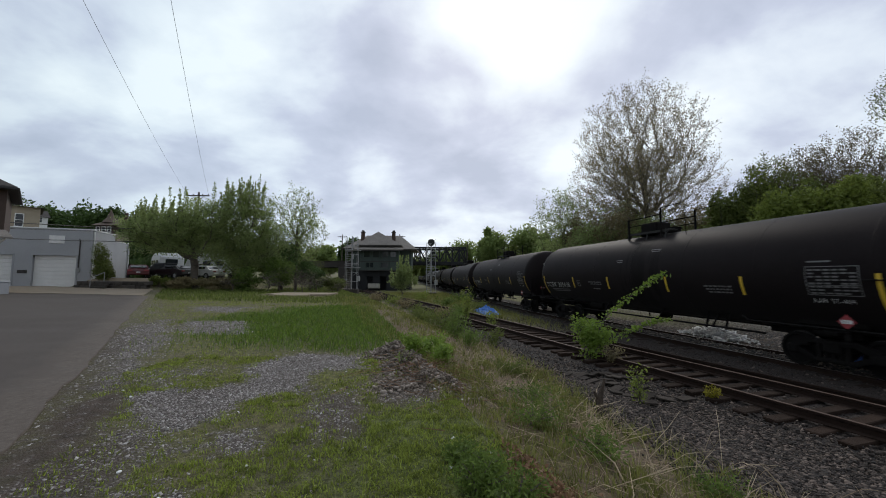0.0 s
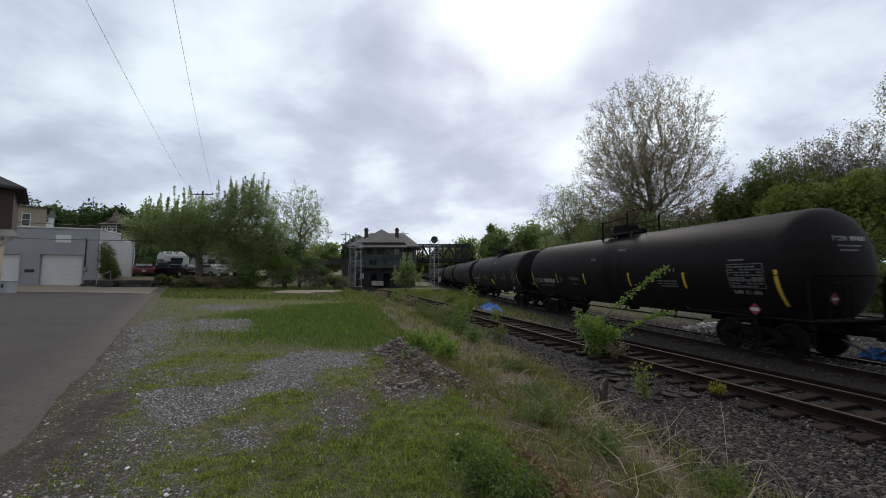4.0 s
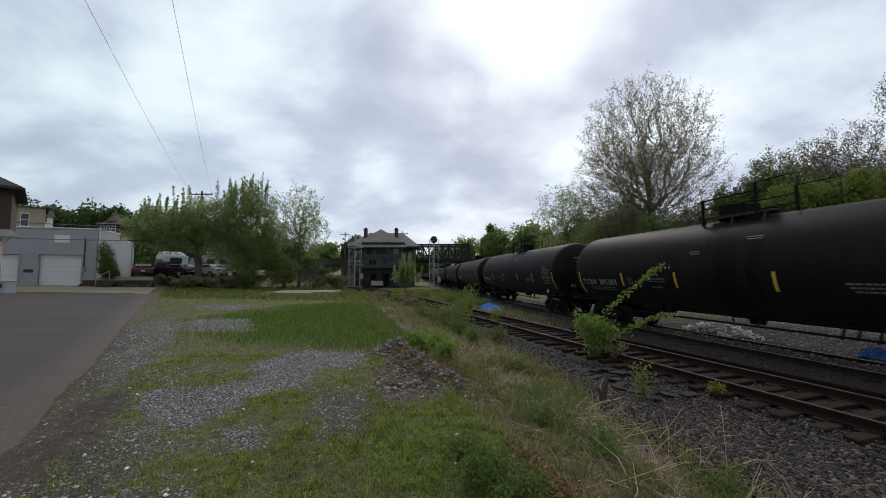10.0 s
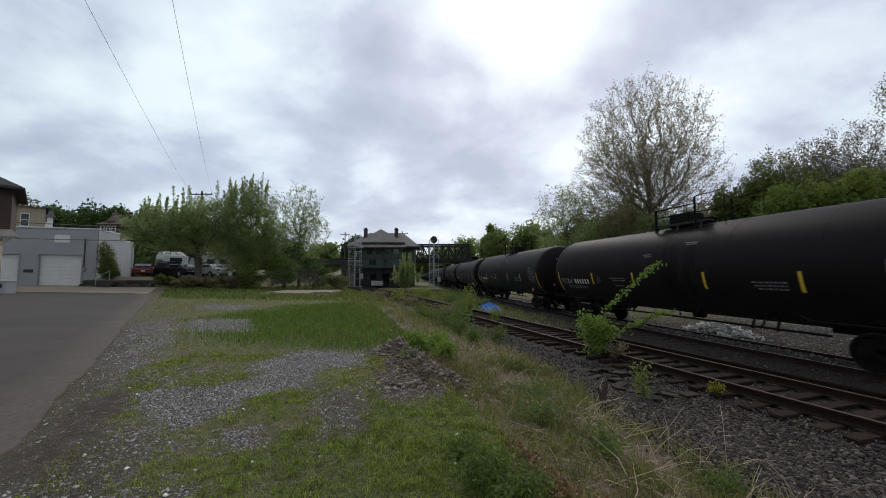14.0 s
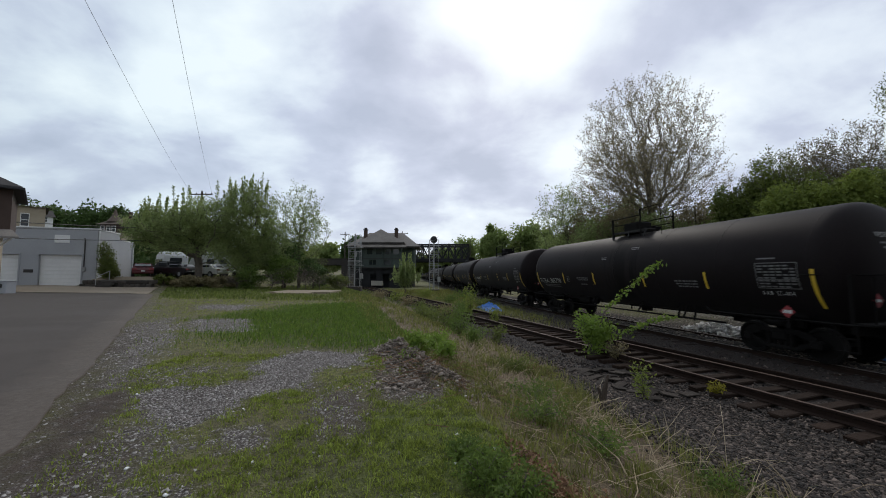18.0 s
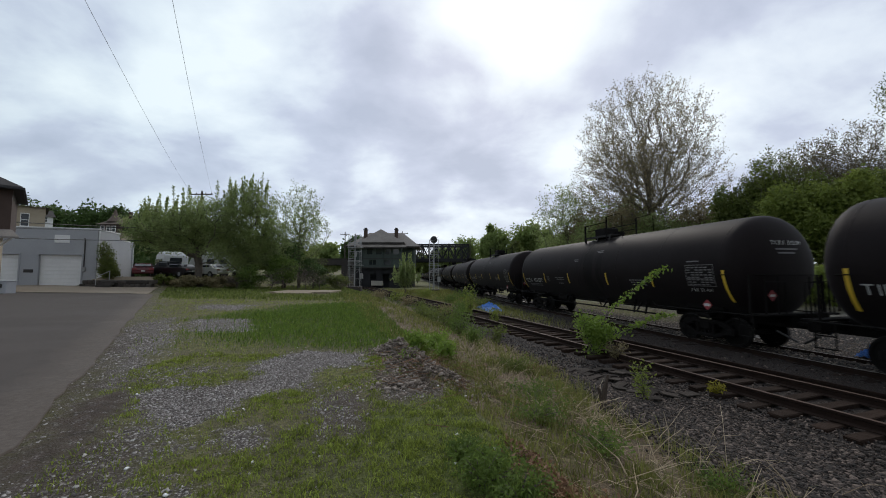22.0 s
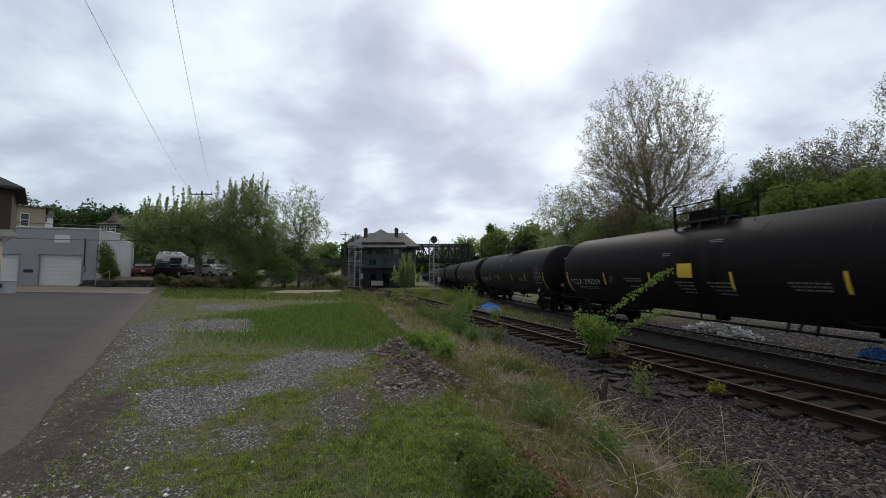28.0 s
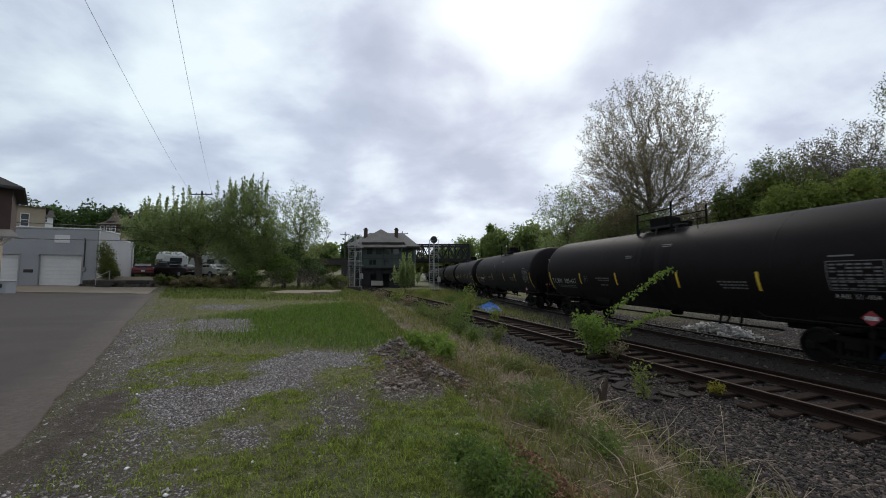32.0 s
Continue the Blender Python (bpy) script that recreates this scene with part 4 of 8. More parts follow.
def number_parts(car, num):
    """The car's own mark on its side and head."""
    tank = next(o for o in car.children if o.name.startswith("tank"))
    mark = num
    tagged(mirror_y(part("car_mark", letters(mark, lambda u, v: on_tank(7.3 - u, math.degrees((1.86 + v - TANK_Z) / TANK_R), 0.007), 0.28, 0.97), WHITE_INK, tank, "large white stencilled car mark")), kind="stuff")

    def head_place(u, v):
        y, z = 0.55 - u, 3.28 + v
        r = math.hypot(y, z - TANK_Z)
        return (-TANK_HALF - head_at(r) - 0.006, y, z)
    tagged(part("head_mark", letters(mark, head_place, 0.13, 1.0), WHITE_INK, tank, "white stencilled car mark on the head"), kind="stuff")


def yellow_panel(car, x0, x1, z0, z1, text_rows):
    tank = next(o for o in car.children if o.name.startswith("tank"))
    m = Mesh()
    wrap_patch(m, x0, x1, z0, z1, 1, 6, 0.009, -1)
    mirror_y(part("yellow_panel", m, YELLOW, tank, "yellow information panel"))
    m = Mesh()
    for r in range(text_rows):
        for a, b in ((x0 + 0.02, x1 + 0.2 - 0.1 * r), (x0 - 1.4, x0 - 0.5 - 0.1 * r)):
            x, k = a, 0
            while x < b:
                w = 0.06 + 0.05 * ((r * 3 + k * 5) % 4)
                wrap_patch(m, x, min(b, x + w), z0 - 0.2 - 0.13 * r, z0 - 0.15 - 0.13 * r, 1, 1, 0.007, -1)
                x, k = x + w + 0.035, k + 1
    if text_rows:
        tagged(mirror_y(part("panel_writing", m, GREY_INK, tank, "rows of small white writing")), kind="stuff")


def travelled(t):
    """How far the train has come; its speed wavers a little."""
    rows = [(0, 0.22), (8, 0.25), (14, 0.32), (16, 0.1), (19, -0.36), (23, -0.33), (25.5, -0.13), (28, -0.04), (29, 0.13), (32, 0.15)]
    for (t0, a), (t1, b) in zip(rows, rows[1:]):
        if t <= t1:
            break
    return TRAIN_SPEED * t + 0.15 + a + (b - a) * (t - t0) / (t1 - t0)


def car_pose(n, t):
    s = FIRST_S + CAR_PITCH * n - travelled(t)
    x, y, a = on_line(max(-435.0, min(418.0, s)))
    # the car spans its two bogies on the line
    ax, ay, _ = on_line(max(-437.0, min(417.0, s + 6.3)))
    bx, by, _ = on_line(max(-438.0, min(416.0, s - 6.3)))
    return pose((ax + bx) / 2, (ay + by) / 2, 0, 0, 0, math.degrees(math.atan2(ay - by, ax - bx)))


def build_train():
    first = build_car()
    cars = [first]
    for n in range(1, 32):
        cars.append(copy_thing(first, Matrix.Identity(4)))
    for n, car in enumerate(cars):
        car.matrix_world = car_pose(n, 0)
    yellow_panel(cars[4], -0.75, -0.1, 1.42, 1.95, 3)
    yellow_panel(cars[15], 3.0, 3.9, 1.35, 1.95, 0)
    yellow_panel(cars[20], -0.35, 0.25, 2.25, 2.75, 4)
    for n, car in enumerate(cars):
        number_parts(car, CAR_NUMBERS[n] if n < len(CAR_NUMBERS) else "TCBX ######")
    return cars


CARS = build_train()


# ---- buildings, bridge, signals, poles ----
def rect_frame(m, x0, x1, z0, z1, y, w, d):
    """A frame of four bars round an opening in a wall that faces -y."""
    m.box(((x0 + x1) / 2, y, z1 + w / 2), (x1 - x0 + 2 * w, d, w))
    m.box(((x0 + x1) / 2, y, z0 - w / 2), (x1 - x0 + 2 * w, d, w))
    m.box((x0 - w / 2, y, (z0 + z1) / 2), (w, d, z1 - z0))
    m.box((x1 + w / 2, y, (z0 + z1) / 2), (w, d, z1 - z0))
    return m


def wall_with_holes(m, x0, x1, z0, z1, y0, y1, holes):
    """A wall from x0 to x1 with rectangular openings (x0, x1, z0, z1) that go through it."""
    xs = sorted({x0, x1, *(h[0] for h in holes), *(h[1] for h in holes)})
    zs = sorted({z0, z1, *(h[2] for h in holes), *(h[3] for h in holes)})
    for a, b in zip(xs, xs[1:]):
        for c, d in zip(zs, zs[1:]):
            mx, mz = (a + b) / 2, (c + d) / 2
            if not any(h[0] < mx < h[1] and h[2] < mz < h[3] for h in holes):
                m.box((mx, (y0 + y1) / 2, mz), (b - a, y1 - y0, d - c))
    return m


def window_part(parent, x, z, w, h, y, frame_mat=None, bars=1):
    """A window in a wall that faces -y: frame with sill, panes."""
    fm = frame_mat or WHITE_PAINT
    m = rect_frame(Mesh(), x - w / 2, x + w / 2, z, z + h, y - 0.03, 0.09, 0.12)
    win = part("window", m, fm, parent)
    part("sill", Mesh().box((x, y - 0.08, z - 0.12), (w + 0.3, 0.2, 0.06), 0.01), fm, win)
    part("sash_bar", Mesh().box((x, y + 0.0, z + h / 2), (w, 0.06, 0.06)), fm, win)
    for k in range(2):
        part("pane", Mesh().box((x, y + 0.03, z + h * (0.25 + 0.5 * k)), (w, 0.02, h / 2 - 0.04)), GLASS_DARK, win)
    return win


def build_garage():
    g = thing("garage_building", (-34.15, 36.7, 1.27), "grey painted block garage with white roll-up doors", "garage", turn=18.7)
    doors = [(-4.4, -1.15, 0, 3.0), (-9.3, -5.85, 0, 3.0), (-14.5, -11.0, 0, 3.0)]
    weld(part("front_wall", wall_with_holes(Mesh(), -18, 0, -0.6, 5.55, 0, 0.3, doors), GREY_BLOCK, g))
    m = Mesh().box((-0.15, 2.3, 2.45), (0.3, 4.0, 6.1)).box((-0.15, 5.9, 2.1), (0.3, 3.2, 5.4))
    part("side_wall", m, GREY_BLOCK, g)
    part("back_wall", Mesh().box((-9.15, 7.65, 2.1), (17.7, 0.3, 5.4)), GREY_BLOCK, g)
    part("far_wall", Mesh().box((-17.85, 3.9, 2.1), (0.3, 7.2, 5.4)), GREY_BLOCK, g)
    part("roof", Mesh().box((-9.0, 3.9, 4.85), (17.3, 7.0, 0.25)), DARK_ROOF, g)
    part("coping", Mesh().box((-9.0, 0.15, 5.60), (18.2, 0.42, 0.10), 0.015).box((-0.15, 2.3, 5.56), (0.40, 4.1, 0.10), 0.015), WHITE_PAINT, g, "pale metal coping")
    part("coping", Mesh().box((-0.15, 5.95, 4.86), (0.40, 3.3, 0.10), 0.015), WHITE_PAINT, g, "pale metal coping")
    for x0, x1, z0, z1 in doors:
        dr = part("roll_up_door", Mesh().box(((x0 + x1) / 2, 0.24, 1.5), (x1 - x0, 0.03, 3.0)), WHITE_PAINT, g, "white sectional roll-up door")
        for k in range(8):
            part("door_panel", Mesh().box(((x0 + x1) / 2, 0.205, 0.1875 + k * 0.375), (x1 - x0 - 0.03, 0.05, 0.345), 0.02), WHITE_PAINT, dr)
        part("door_frame", Mesh().box((x0 - 0.05, -0.02, 1.53), (0.1, 0.06, 3.06)).box((x1 + 0.05, -0.02, 1.53), (0.1, 0.06, 3.06)).box(((x0 + x1) / 2, -0.02, 3.07), (x1 - x0 + 0.2, 0.06, 0.12)), GREY_BLOCK, g)
    part("blocked_window", Mesh().box((-2.75, -0.025, 4.55), (1.15, 0.07, 0.75), 0.01), WHITE_PAINT, g, "pale blocked-up window")
    part("conduit", Mesh().tube([(-0.95, -0.06, 1.7), (-0.95, -0.06, 4.5), (-0.95, -0.2, 4.65)], 0.05, 8), DARK_ROOF, g)
    part("meter_box", Mesh().box((-0.95, -0.09, 1.62), (0.3, 0.18, 0.4), 0.02), GALVANISED, g)
    part("notice", Mesh().box((-5.1, -0.02, 1.45), (0.7, 0.03, 0.3), 0.005), DARK_ROOF, g)
    part("downpipe", Mesh().tube([(0.06, 0.12, 0.0), (0.06, 0.12, 5.4)], 0.06, 8), WHITE_PAINT, g, "white downpipe")
    part("downpipe", Mesh().tube([(0.08, 7.4, -0.2), (0.08, 7.4, 4.7)], 0.07, 8), WHITE_PAINT, g, "white downpipe")
    part("roof_vent", Mesh().tube([(-1.2, 5.2, 4.9), (-1.2, 5.2, 5.5)], 0.18, 10).tube([(-1.2, 5.2, 5.5), (-1.2, 5.2, 5.75)], [0.42, 0.1], 10), GALVANISED, g)
    ap = sheet_on_ground("pavement", lambda y: -62.0, lambda y: road_edge_x(y) - 0.4, spaced([(25.4, 36.6, 0.4)]), 0.045, APRON_DIRT, "tan dirt apron before the garage", "pavement", 30)
    return ap


build_garage()


def build_corner_house():
    h = thing("corner_house", (-29.25, 25.0, 1.2), "brown two-storey house with an overhanging dark roof", "house", turn=47)
    part("wall", wall_with_holes(Mesh(), -9, 0, 4.2, 6.95, 0, 0.3, [(-1.75, -0.75, 4.75, 6.25)]), BRICK_BROWN, h, "brown upper wall")
    part("wall", Mesh().box((-0.15, 3.6, 5.575), (0.3, 6.6, 2.75)), BRICK_BROWN, h, "brown upper wall")
    part("wall", Mesh().box((-4.8, 0.35, 1.93), (8.4, 0.3, 4.55)), TAN_WALL, h, "tan lower wall")
    part("wall", Mesh().box((-0.75, 3.7, 1.93), (0.3, 6.4, 4.55)), TAN_WALL, h, "tan lower wall")
    window_part(h, -1.25, 4.75, 1.0, 1.5, 0.05)
    m = Mesh()
    m.add([(-10, -0.6, 6.9), (0.45, -0.6, 6.9), (0.45, 7.6, 6.9), (-10, 7.6, 6.9), (-10, 3.35, 9.6), (-3.5, 3.35, 9.6),
           (-10, -0.6, 7.1), (0.45, -0.6, 7.1), (0.45, 7.6, 7.1), (-10, 7.6, 7.1)],
          [(3, 2, 1, 0), (0, 1, 7, 6), (1, 2, 8, 7), (2, 3, 9, 8), (6, 7, 5, 4), (7, 8, 5), (8, 9, 4, 5), (3, 0, 6, 4, 9)])
    part("roof", m, DARK_ROOF, h, "dark shingled roof")
    part("gutter", Mesh().box((-4.75, -0.65, 6.97), (10.5, 0.12, 0.16), 0.02).box((0.50, 3.5, 6.97), (0.12, 8.2, 0.16), 0.02), BLACK_STEEL, h)
    m = Mesh().add([(-4, -0.7, 3.70), (0.45, -0.7, 3.70), (0.1, 0.0, 4.20), (-4, 0.0, 4.20), (-4, -0.7, 3.58), (0.45, -0.7, 3.58), (0.1, 0.0, 3.90), (-4, 0.0, 3.90)],
                   [(0, 1, 2, 3), (7, 6, 5, 4), (0, 4, 5, 1), (1, 5, 6, 2), (2, 6, 7, 3), (3, 7, 4, 0)])
    part("porch_roof", m, SLATE, h, "small grey pent roof")
    part("bracket", Mesh().bar((0.1, -0.5, 3.6), (-0.5, 0.2, 3.0), 0.12), WHITE_PAINT, h)
    part("porch_post", Mesh().box((-0.55, -0.1, 1.8), (0.28, 0.28, 3.6), 0.02), TAN_WALL, h, "tan corner post")
    part("meter", Mesh().box((-0.42, -0.28, 1.35), (0.25, 0.16, 0.32), 0.03), GALVANISED, h)
    b = thing("utility_box", (-28.2, 24.0, gz(-28.2, 24.0)), "grey-blue metal utility box beside the house", "utility box")
    part("cabinet", Mesh().box((0, 0, 0.38), (1.0, 0.6, 0.76), 0.03), GREY_BLOCK, b)
    part("lid", Mesh().box((0, 0, 0.80), (1.06, 0.66, 0.07), 0.02), GREY_BLOCK, b)
    part("label_plate", Mesh().box((0.2, -0.31, 0.5), (0.12, 0.02, 0.24)), BLACK_STEEL, b)


build_corner_house()


def gable_house(name, at, w, d, h, roof_h, wall_mat, roof_mat, label, wins, turn=0.0):
    ho = thing(name, at, label, "house", turn=turn)
    part("wall", Mesh().box((0, d / 2, h / 2 - 1), (w, d, h + 2)), wall_mat, ho)
    m = Mesh().add([(-w / 2 - 0.4, -0.5, h - 0.1), (w / 2 + 0.4, -0.5, h - 0.1), (w / 2 + 0.4, d + 0.5, h - 0.1), (-w / 2 - 0.4, d + 0.5, h - 0.1), (-w / 2 - 0.4, d / 2, h + roof_h), (w / 2 + 0.4, d / 2, h + roof_h)],
                   [(3, 2, 1, 0), (0, 1, 5, 4), (2, 3, 4, 5), (1, 2, 5), (3, 0, 4)])
    part("roof", m, roof_mat, ho)
    for x, z, ww, hh in wins:
        window_part(ho, x, z, ww, hh, -0.06)
    return ho


gable_house("terraced_house", (-67.4, 57.0, 7.9), 8.2, 9, 5.4, 0.25, TAN_WALL, DARK_ROOF, "tan rendered house with white-framed windows behind the garage", [(-0.6, 2.5, 1.1, 2.2), (1.9, 2.2, 0.8, 1.9), (-2.8, 2.5, 1.1, 2.2)], turn=48)
gable_house("gabled_house", (-112, 104, 13.2), 3.2, 5, 5.6, 2.0, WHITE_PAINT, DARK_ROOF, "small white gabled house on the hillside", [(0, 4.0, 0.8, 1.4)], turn=60)


def build_turret_house():
    h = thing("turret_house", (-67.0, 75.0, 4.8), "pale house with a steep brown turret roof among trees", "house")
    part("wall", Mesh().box((0, 3, 3.0), (3.9, 6, 6.0)), TAN_WALL, h, "cream lower wall")
    part("bay", Mesh().box((0.05, -0.3, 6.75), (3.3, 1.4, 1.7)), BRICK_BROWN, h, "brown upper bay")
    m = Mesh().add([(-2.35, -1.25, 7.65), (2.35, -1.25, 7.65), (2.35, 6.5, 7.65), (-2.35, 6.5, 7.65), (-0.9, 2.0, 9.3), (0.9, 2.0, 9.3)], [(3, 2, 1, 0), (0, 1, 5, 4), (1, 2, 5), (2, 3, 4, 5), (3, 0, 4)])
    part("roof", m, TURRET_SHINGLE, h, "steep brown shingled roof")
    part("turret_roof", Mesh().tube([(-0.1, 0.6, 8.3), (-0.1, 0.6, 8.9), (-0.1, 0.6, 9.4), (-0.1, 0.6, 11.0)], [1.35, 0.95, 0.62, 0.04], 8), TURRET_SHINGLE, h, "brown turret cap")
    part("finial", Mesh().tube([(-0.1, 0.6, 10.9), (-0.1, 0.6, 11.5)], [0.05, 0.02], 6), DARK_ROOF, h)
    part("chimney", Mesh().box((1.55, 2.4, 9.6), (0.5, 0.5, 2.2), 0.03), BRICK_BROWN, h)
    for x in (-1.05, 0.1, 1.2):
        window_part(h, x, 6.3, 0.62, 0.95, -1.03)
    m = Mesh().add([(-2.3, -1.9, 5.45), (2.3, -1.9, 5.45), (1.9, -0.9, 6.0), (-1.9, -0.9, 6.0), (-2.3, -1.9, 5.33), (2.3, -1.9, 5.33), (1.9, -0.9, 5.8), (-1.9, -0.9, 5.8)],
                   [(0, 1, 2, 3), (7, 6, 5, 4), (0, 4, 5, 1), (1, 5, 6, 2), (2, 6, 7, 3), (3, 7, 4, 0)])
    part("pent_roof", m, DARK_ROOF, h)
    part("porch_wall", Mesh().box((0.2, -1.0, 4.7), (3.6, 0.3, 1.3)), WHITE_PAINT, h, "white boarded porch front")
    return h


TURRET_SHINGLE = worn("brown_turret_shingle", (0.085, 0.064, 0.050), (0.15, 0.115, 0.092), 1.0, 0.9, fine=10, bump=0.5, dist=0.03)
build_turret_house()


def build_tower():
    """The interlocking tower: a green timber block on a dark base under a hipped roof."""
    t = thing("signal_tower", (-12.0, 72.0, 0.0), "dark green railway signal tower with brown hipped roof and chimneys", "signal tower")
    part("wall", wall_with_holes(Mesh(), -3.5, 3.9, 3.75, 8.3, 0, 0.3, [(-2.3, -0.95, 4.3, 5.2), (0.55, 1.95, 4.3, 5.2)]), GREEN_PAINT, t, "dark green boarded bay")
    for x in (-3.35, 3.75):
        part("wall", Mesh().box((x, 1.6, 6.0), (0.3, 2.6, 4.55)), GREEN_PAINT, t, "dark green boarded bay side")
    part("wall", Mesh().box((0.1, 6.0, 6.0), (12.0, 6.2, 4.5)), GREEN_PAINT, t, "dark green boarded wall")
    for x in (-3.45, -1.6, 0.25, 2.1, 3.85):
        part("corner_board", Mesh().box((x, -0.03, 6.0), (0.12, 0.06, 4.5)), GREEN_PAINT, t)
    part("belt_course", Mesh().box((0.2, -0.05, 5.45), (7.5, 0.12, 0.14)).box((0.2, -0.05, 3.72), (7.6, 0.14, 0.18)), DARK_ROOF, t)
    # base walls near black: the undercroft's shade is put into their colour
    part("base", wall_with_holes(Mesh(), -3.3, 3.7, -0.6, 3.65, 0.5, 0.9, [(-2.2, -1.0, -0.6, 2.6), (0.3, 1.6, -0.6, 2.6)]), BRIDGE_STEEL, t, "dark base with undercroft shade put into its colour")
    part("base", Mesh().box((0.1, 6.0, 1.55), (11.6, 6.0, 4.3)), BRIDGE_STEEL, t, "dark base with undercroft shade put into its colour")
    part("foundation_block", Mesh().box((-0.6, -0.5, 0.75), (2.2, 0.8, 0.9), 0.06), CONCRETE, t, "pale concrete block")
    for x in (-1.62, 1.25):
        win = part("window", rect_frame(Mesh(), x - 0.68, x + 0.68, 4.3, 5.2, -0.03, 0.08, 0.1), GREEN_PAINT, t)
        part("pane", Mesh().box((x, 0.12, 4.75), (1.36, 0.04, 0.9)), GLASS_DARK, win)
    for x in (-2.2, -0.4, 1.4, 2.9):
        win = part("window", rect_frame(Mesh(), x - 0.55, x + 0.55, 6.3, 7.4, -0.06, 0.07, 0.08), GREEN_PAINT, t)
        part("pane", Mesh().box((x, -0.03, 6.85), (1.1, 0.03, 1.1)), GLASS_DARK, win)
    # pent roof, bay roof, main roof
    m = Mesh().add([(-4.5, -1.3, 7.75), (5.0, -1.3, 7.75), (4.0, 0.1, 8.45), (-3.6, 0.1, 8.45), (-4.5, -1.3, 7.55), (5.0, -1.3, 7.55), (4.0, 0.1, 8.25), (-3.6, 0.1, 8.25)],
                   [(0, 1, 2, 3), (7, 6, 5, 4), (0, 4, 5, 1), (1, 5, 6, 2), (2, 6, 7, 3), (3, 7, 4, 0)])
    part("pent_roof", m, SLATE, t)
    m = Mesh().add([(-4.3, -0.7, 8.65), (4.5, -0.7, 8.65), (4.5, 5, 8.65), (-4.3, 5, 8.65), (-0.4, 2.0, 11.5), (-0.4, 5.0, 11.5), (-4.3, -0.7, 8.5), (4.5, -0.7, 8.5), (4.5, 5, 8.5), (-4.3, 5, 8.5)],
                   [(0, 1, 4), (1, 2, 5, 4), (3, 0, 4, 5), (9, 8, 7, 6), (0, 6, 7, 1), (1, 7, 8, 2), (3, 9, 6, 0)])
    part("bay_roof", m, SLATE, t)
    part("fascia", Mesh().box((0.1, -0.74, 8.47), (8.9, 0.06, 0.24)), DARK_ROOF, t, "dark eaves board")
    part("fascia", Mesh().box((0.25, -1.33, 7.52), (9.6, 0.06, 0.2)), DARK_ROOF, t, "dark eaves board")
    part("fascia", Mesh().box((-5.9, 1.76, 8.0), (2.8, 0.06, 0.24)).box((5.95, 1.76, 7.9), (2.9, 0.06, 0.24)), DARK_ROOF, t, "dark eaves board")
    m = Mesh().add([(-7.3, 1.8, 8.2), (7.4, 1.8, 8.0), (7.4, 10.2, 8.0), (-7.3, 10.2, 8.2), (-3.4, 6.0, 11.15), (3.6, 6.0, 11.15), (-7.3, 1.8, 8.0), (7.4, 1.8, 7.8), (7.4, 10.2, 7.8), (-7.3, 10.2, 8.0)],
                   [(0, 1, 5, 4), (1, 2, 5), (2, 3, 4, 5), (3, 0, 4), (9, 8, 7, 6), (0, 6, 7, 1), (1, 7, 8, 2), (2, 8, 9, 3), (3, 9, 6, 0)])
    part("main_roof", m, SLATE, t)
    for x in (-3.9, 2.4):
        ch = part("chimney", Mesh().box((x, 4.3, 10.0), (0.66, 0.8, 3.2), 0.03), BRICK_BROWN, t, "dark brick chimney")
        part("chimney_cap", Mesh().box((x, 4.3, 11.6), (0.86, 0.98, 0.18), 0.03).box((x, 4.3, 11.85), (0.5, 0.6, 0.32), 0.03), DARK_ROOF, ch)


build_tower()


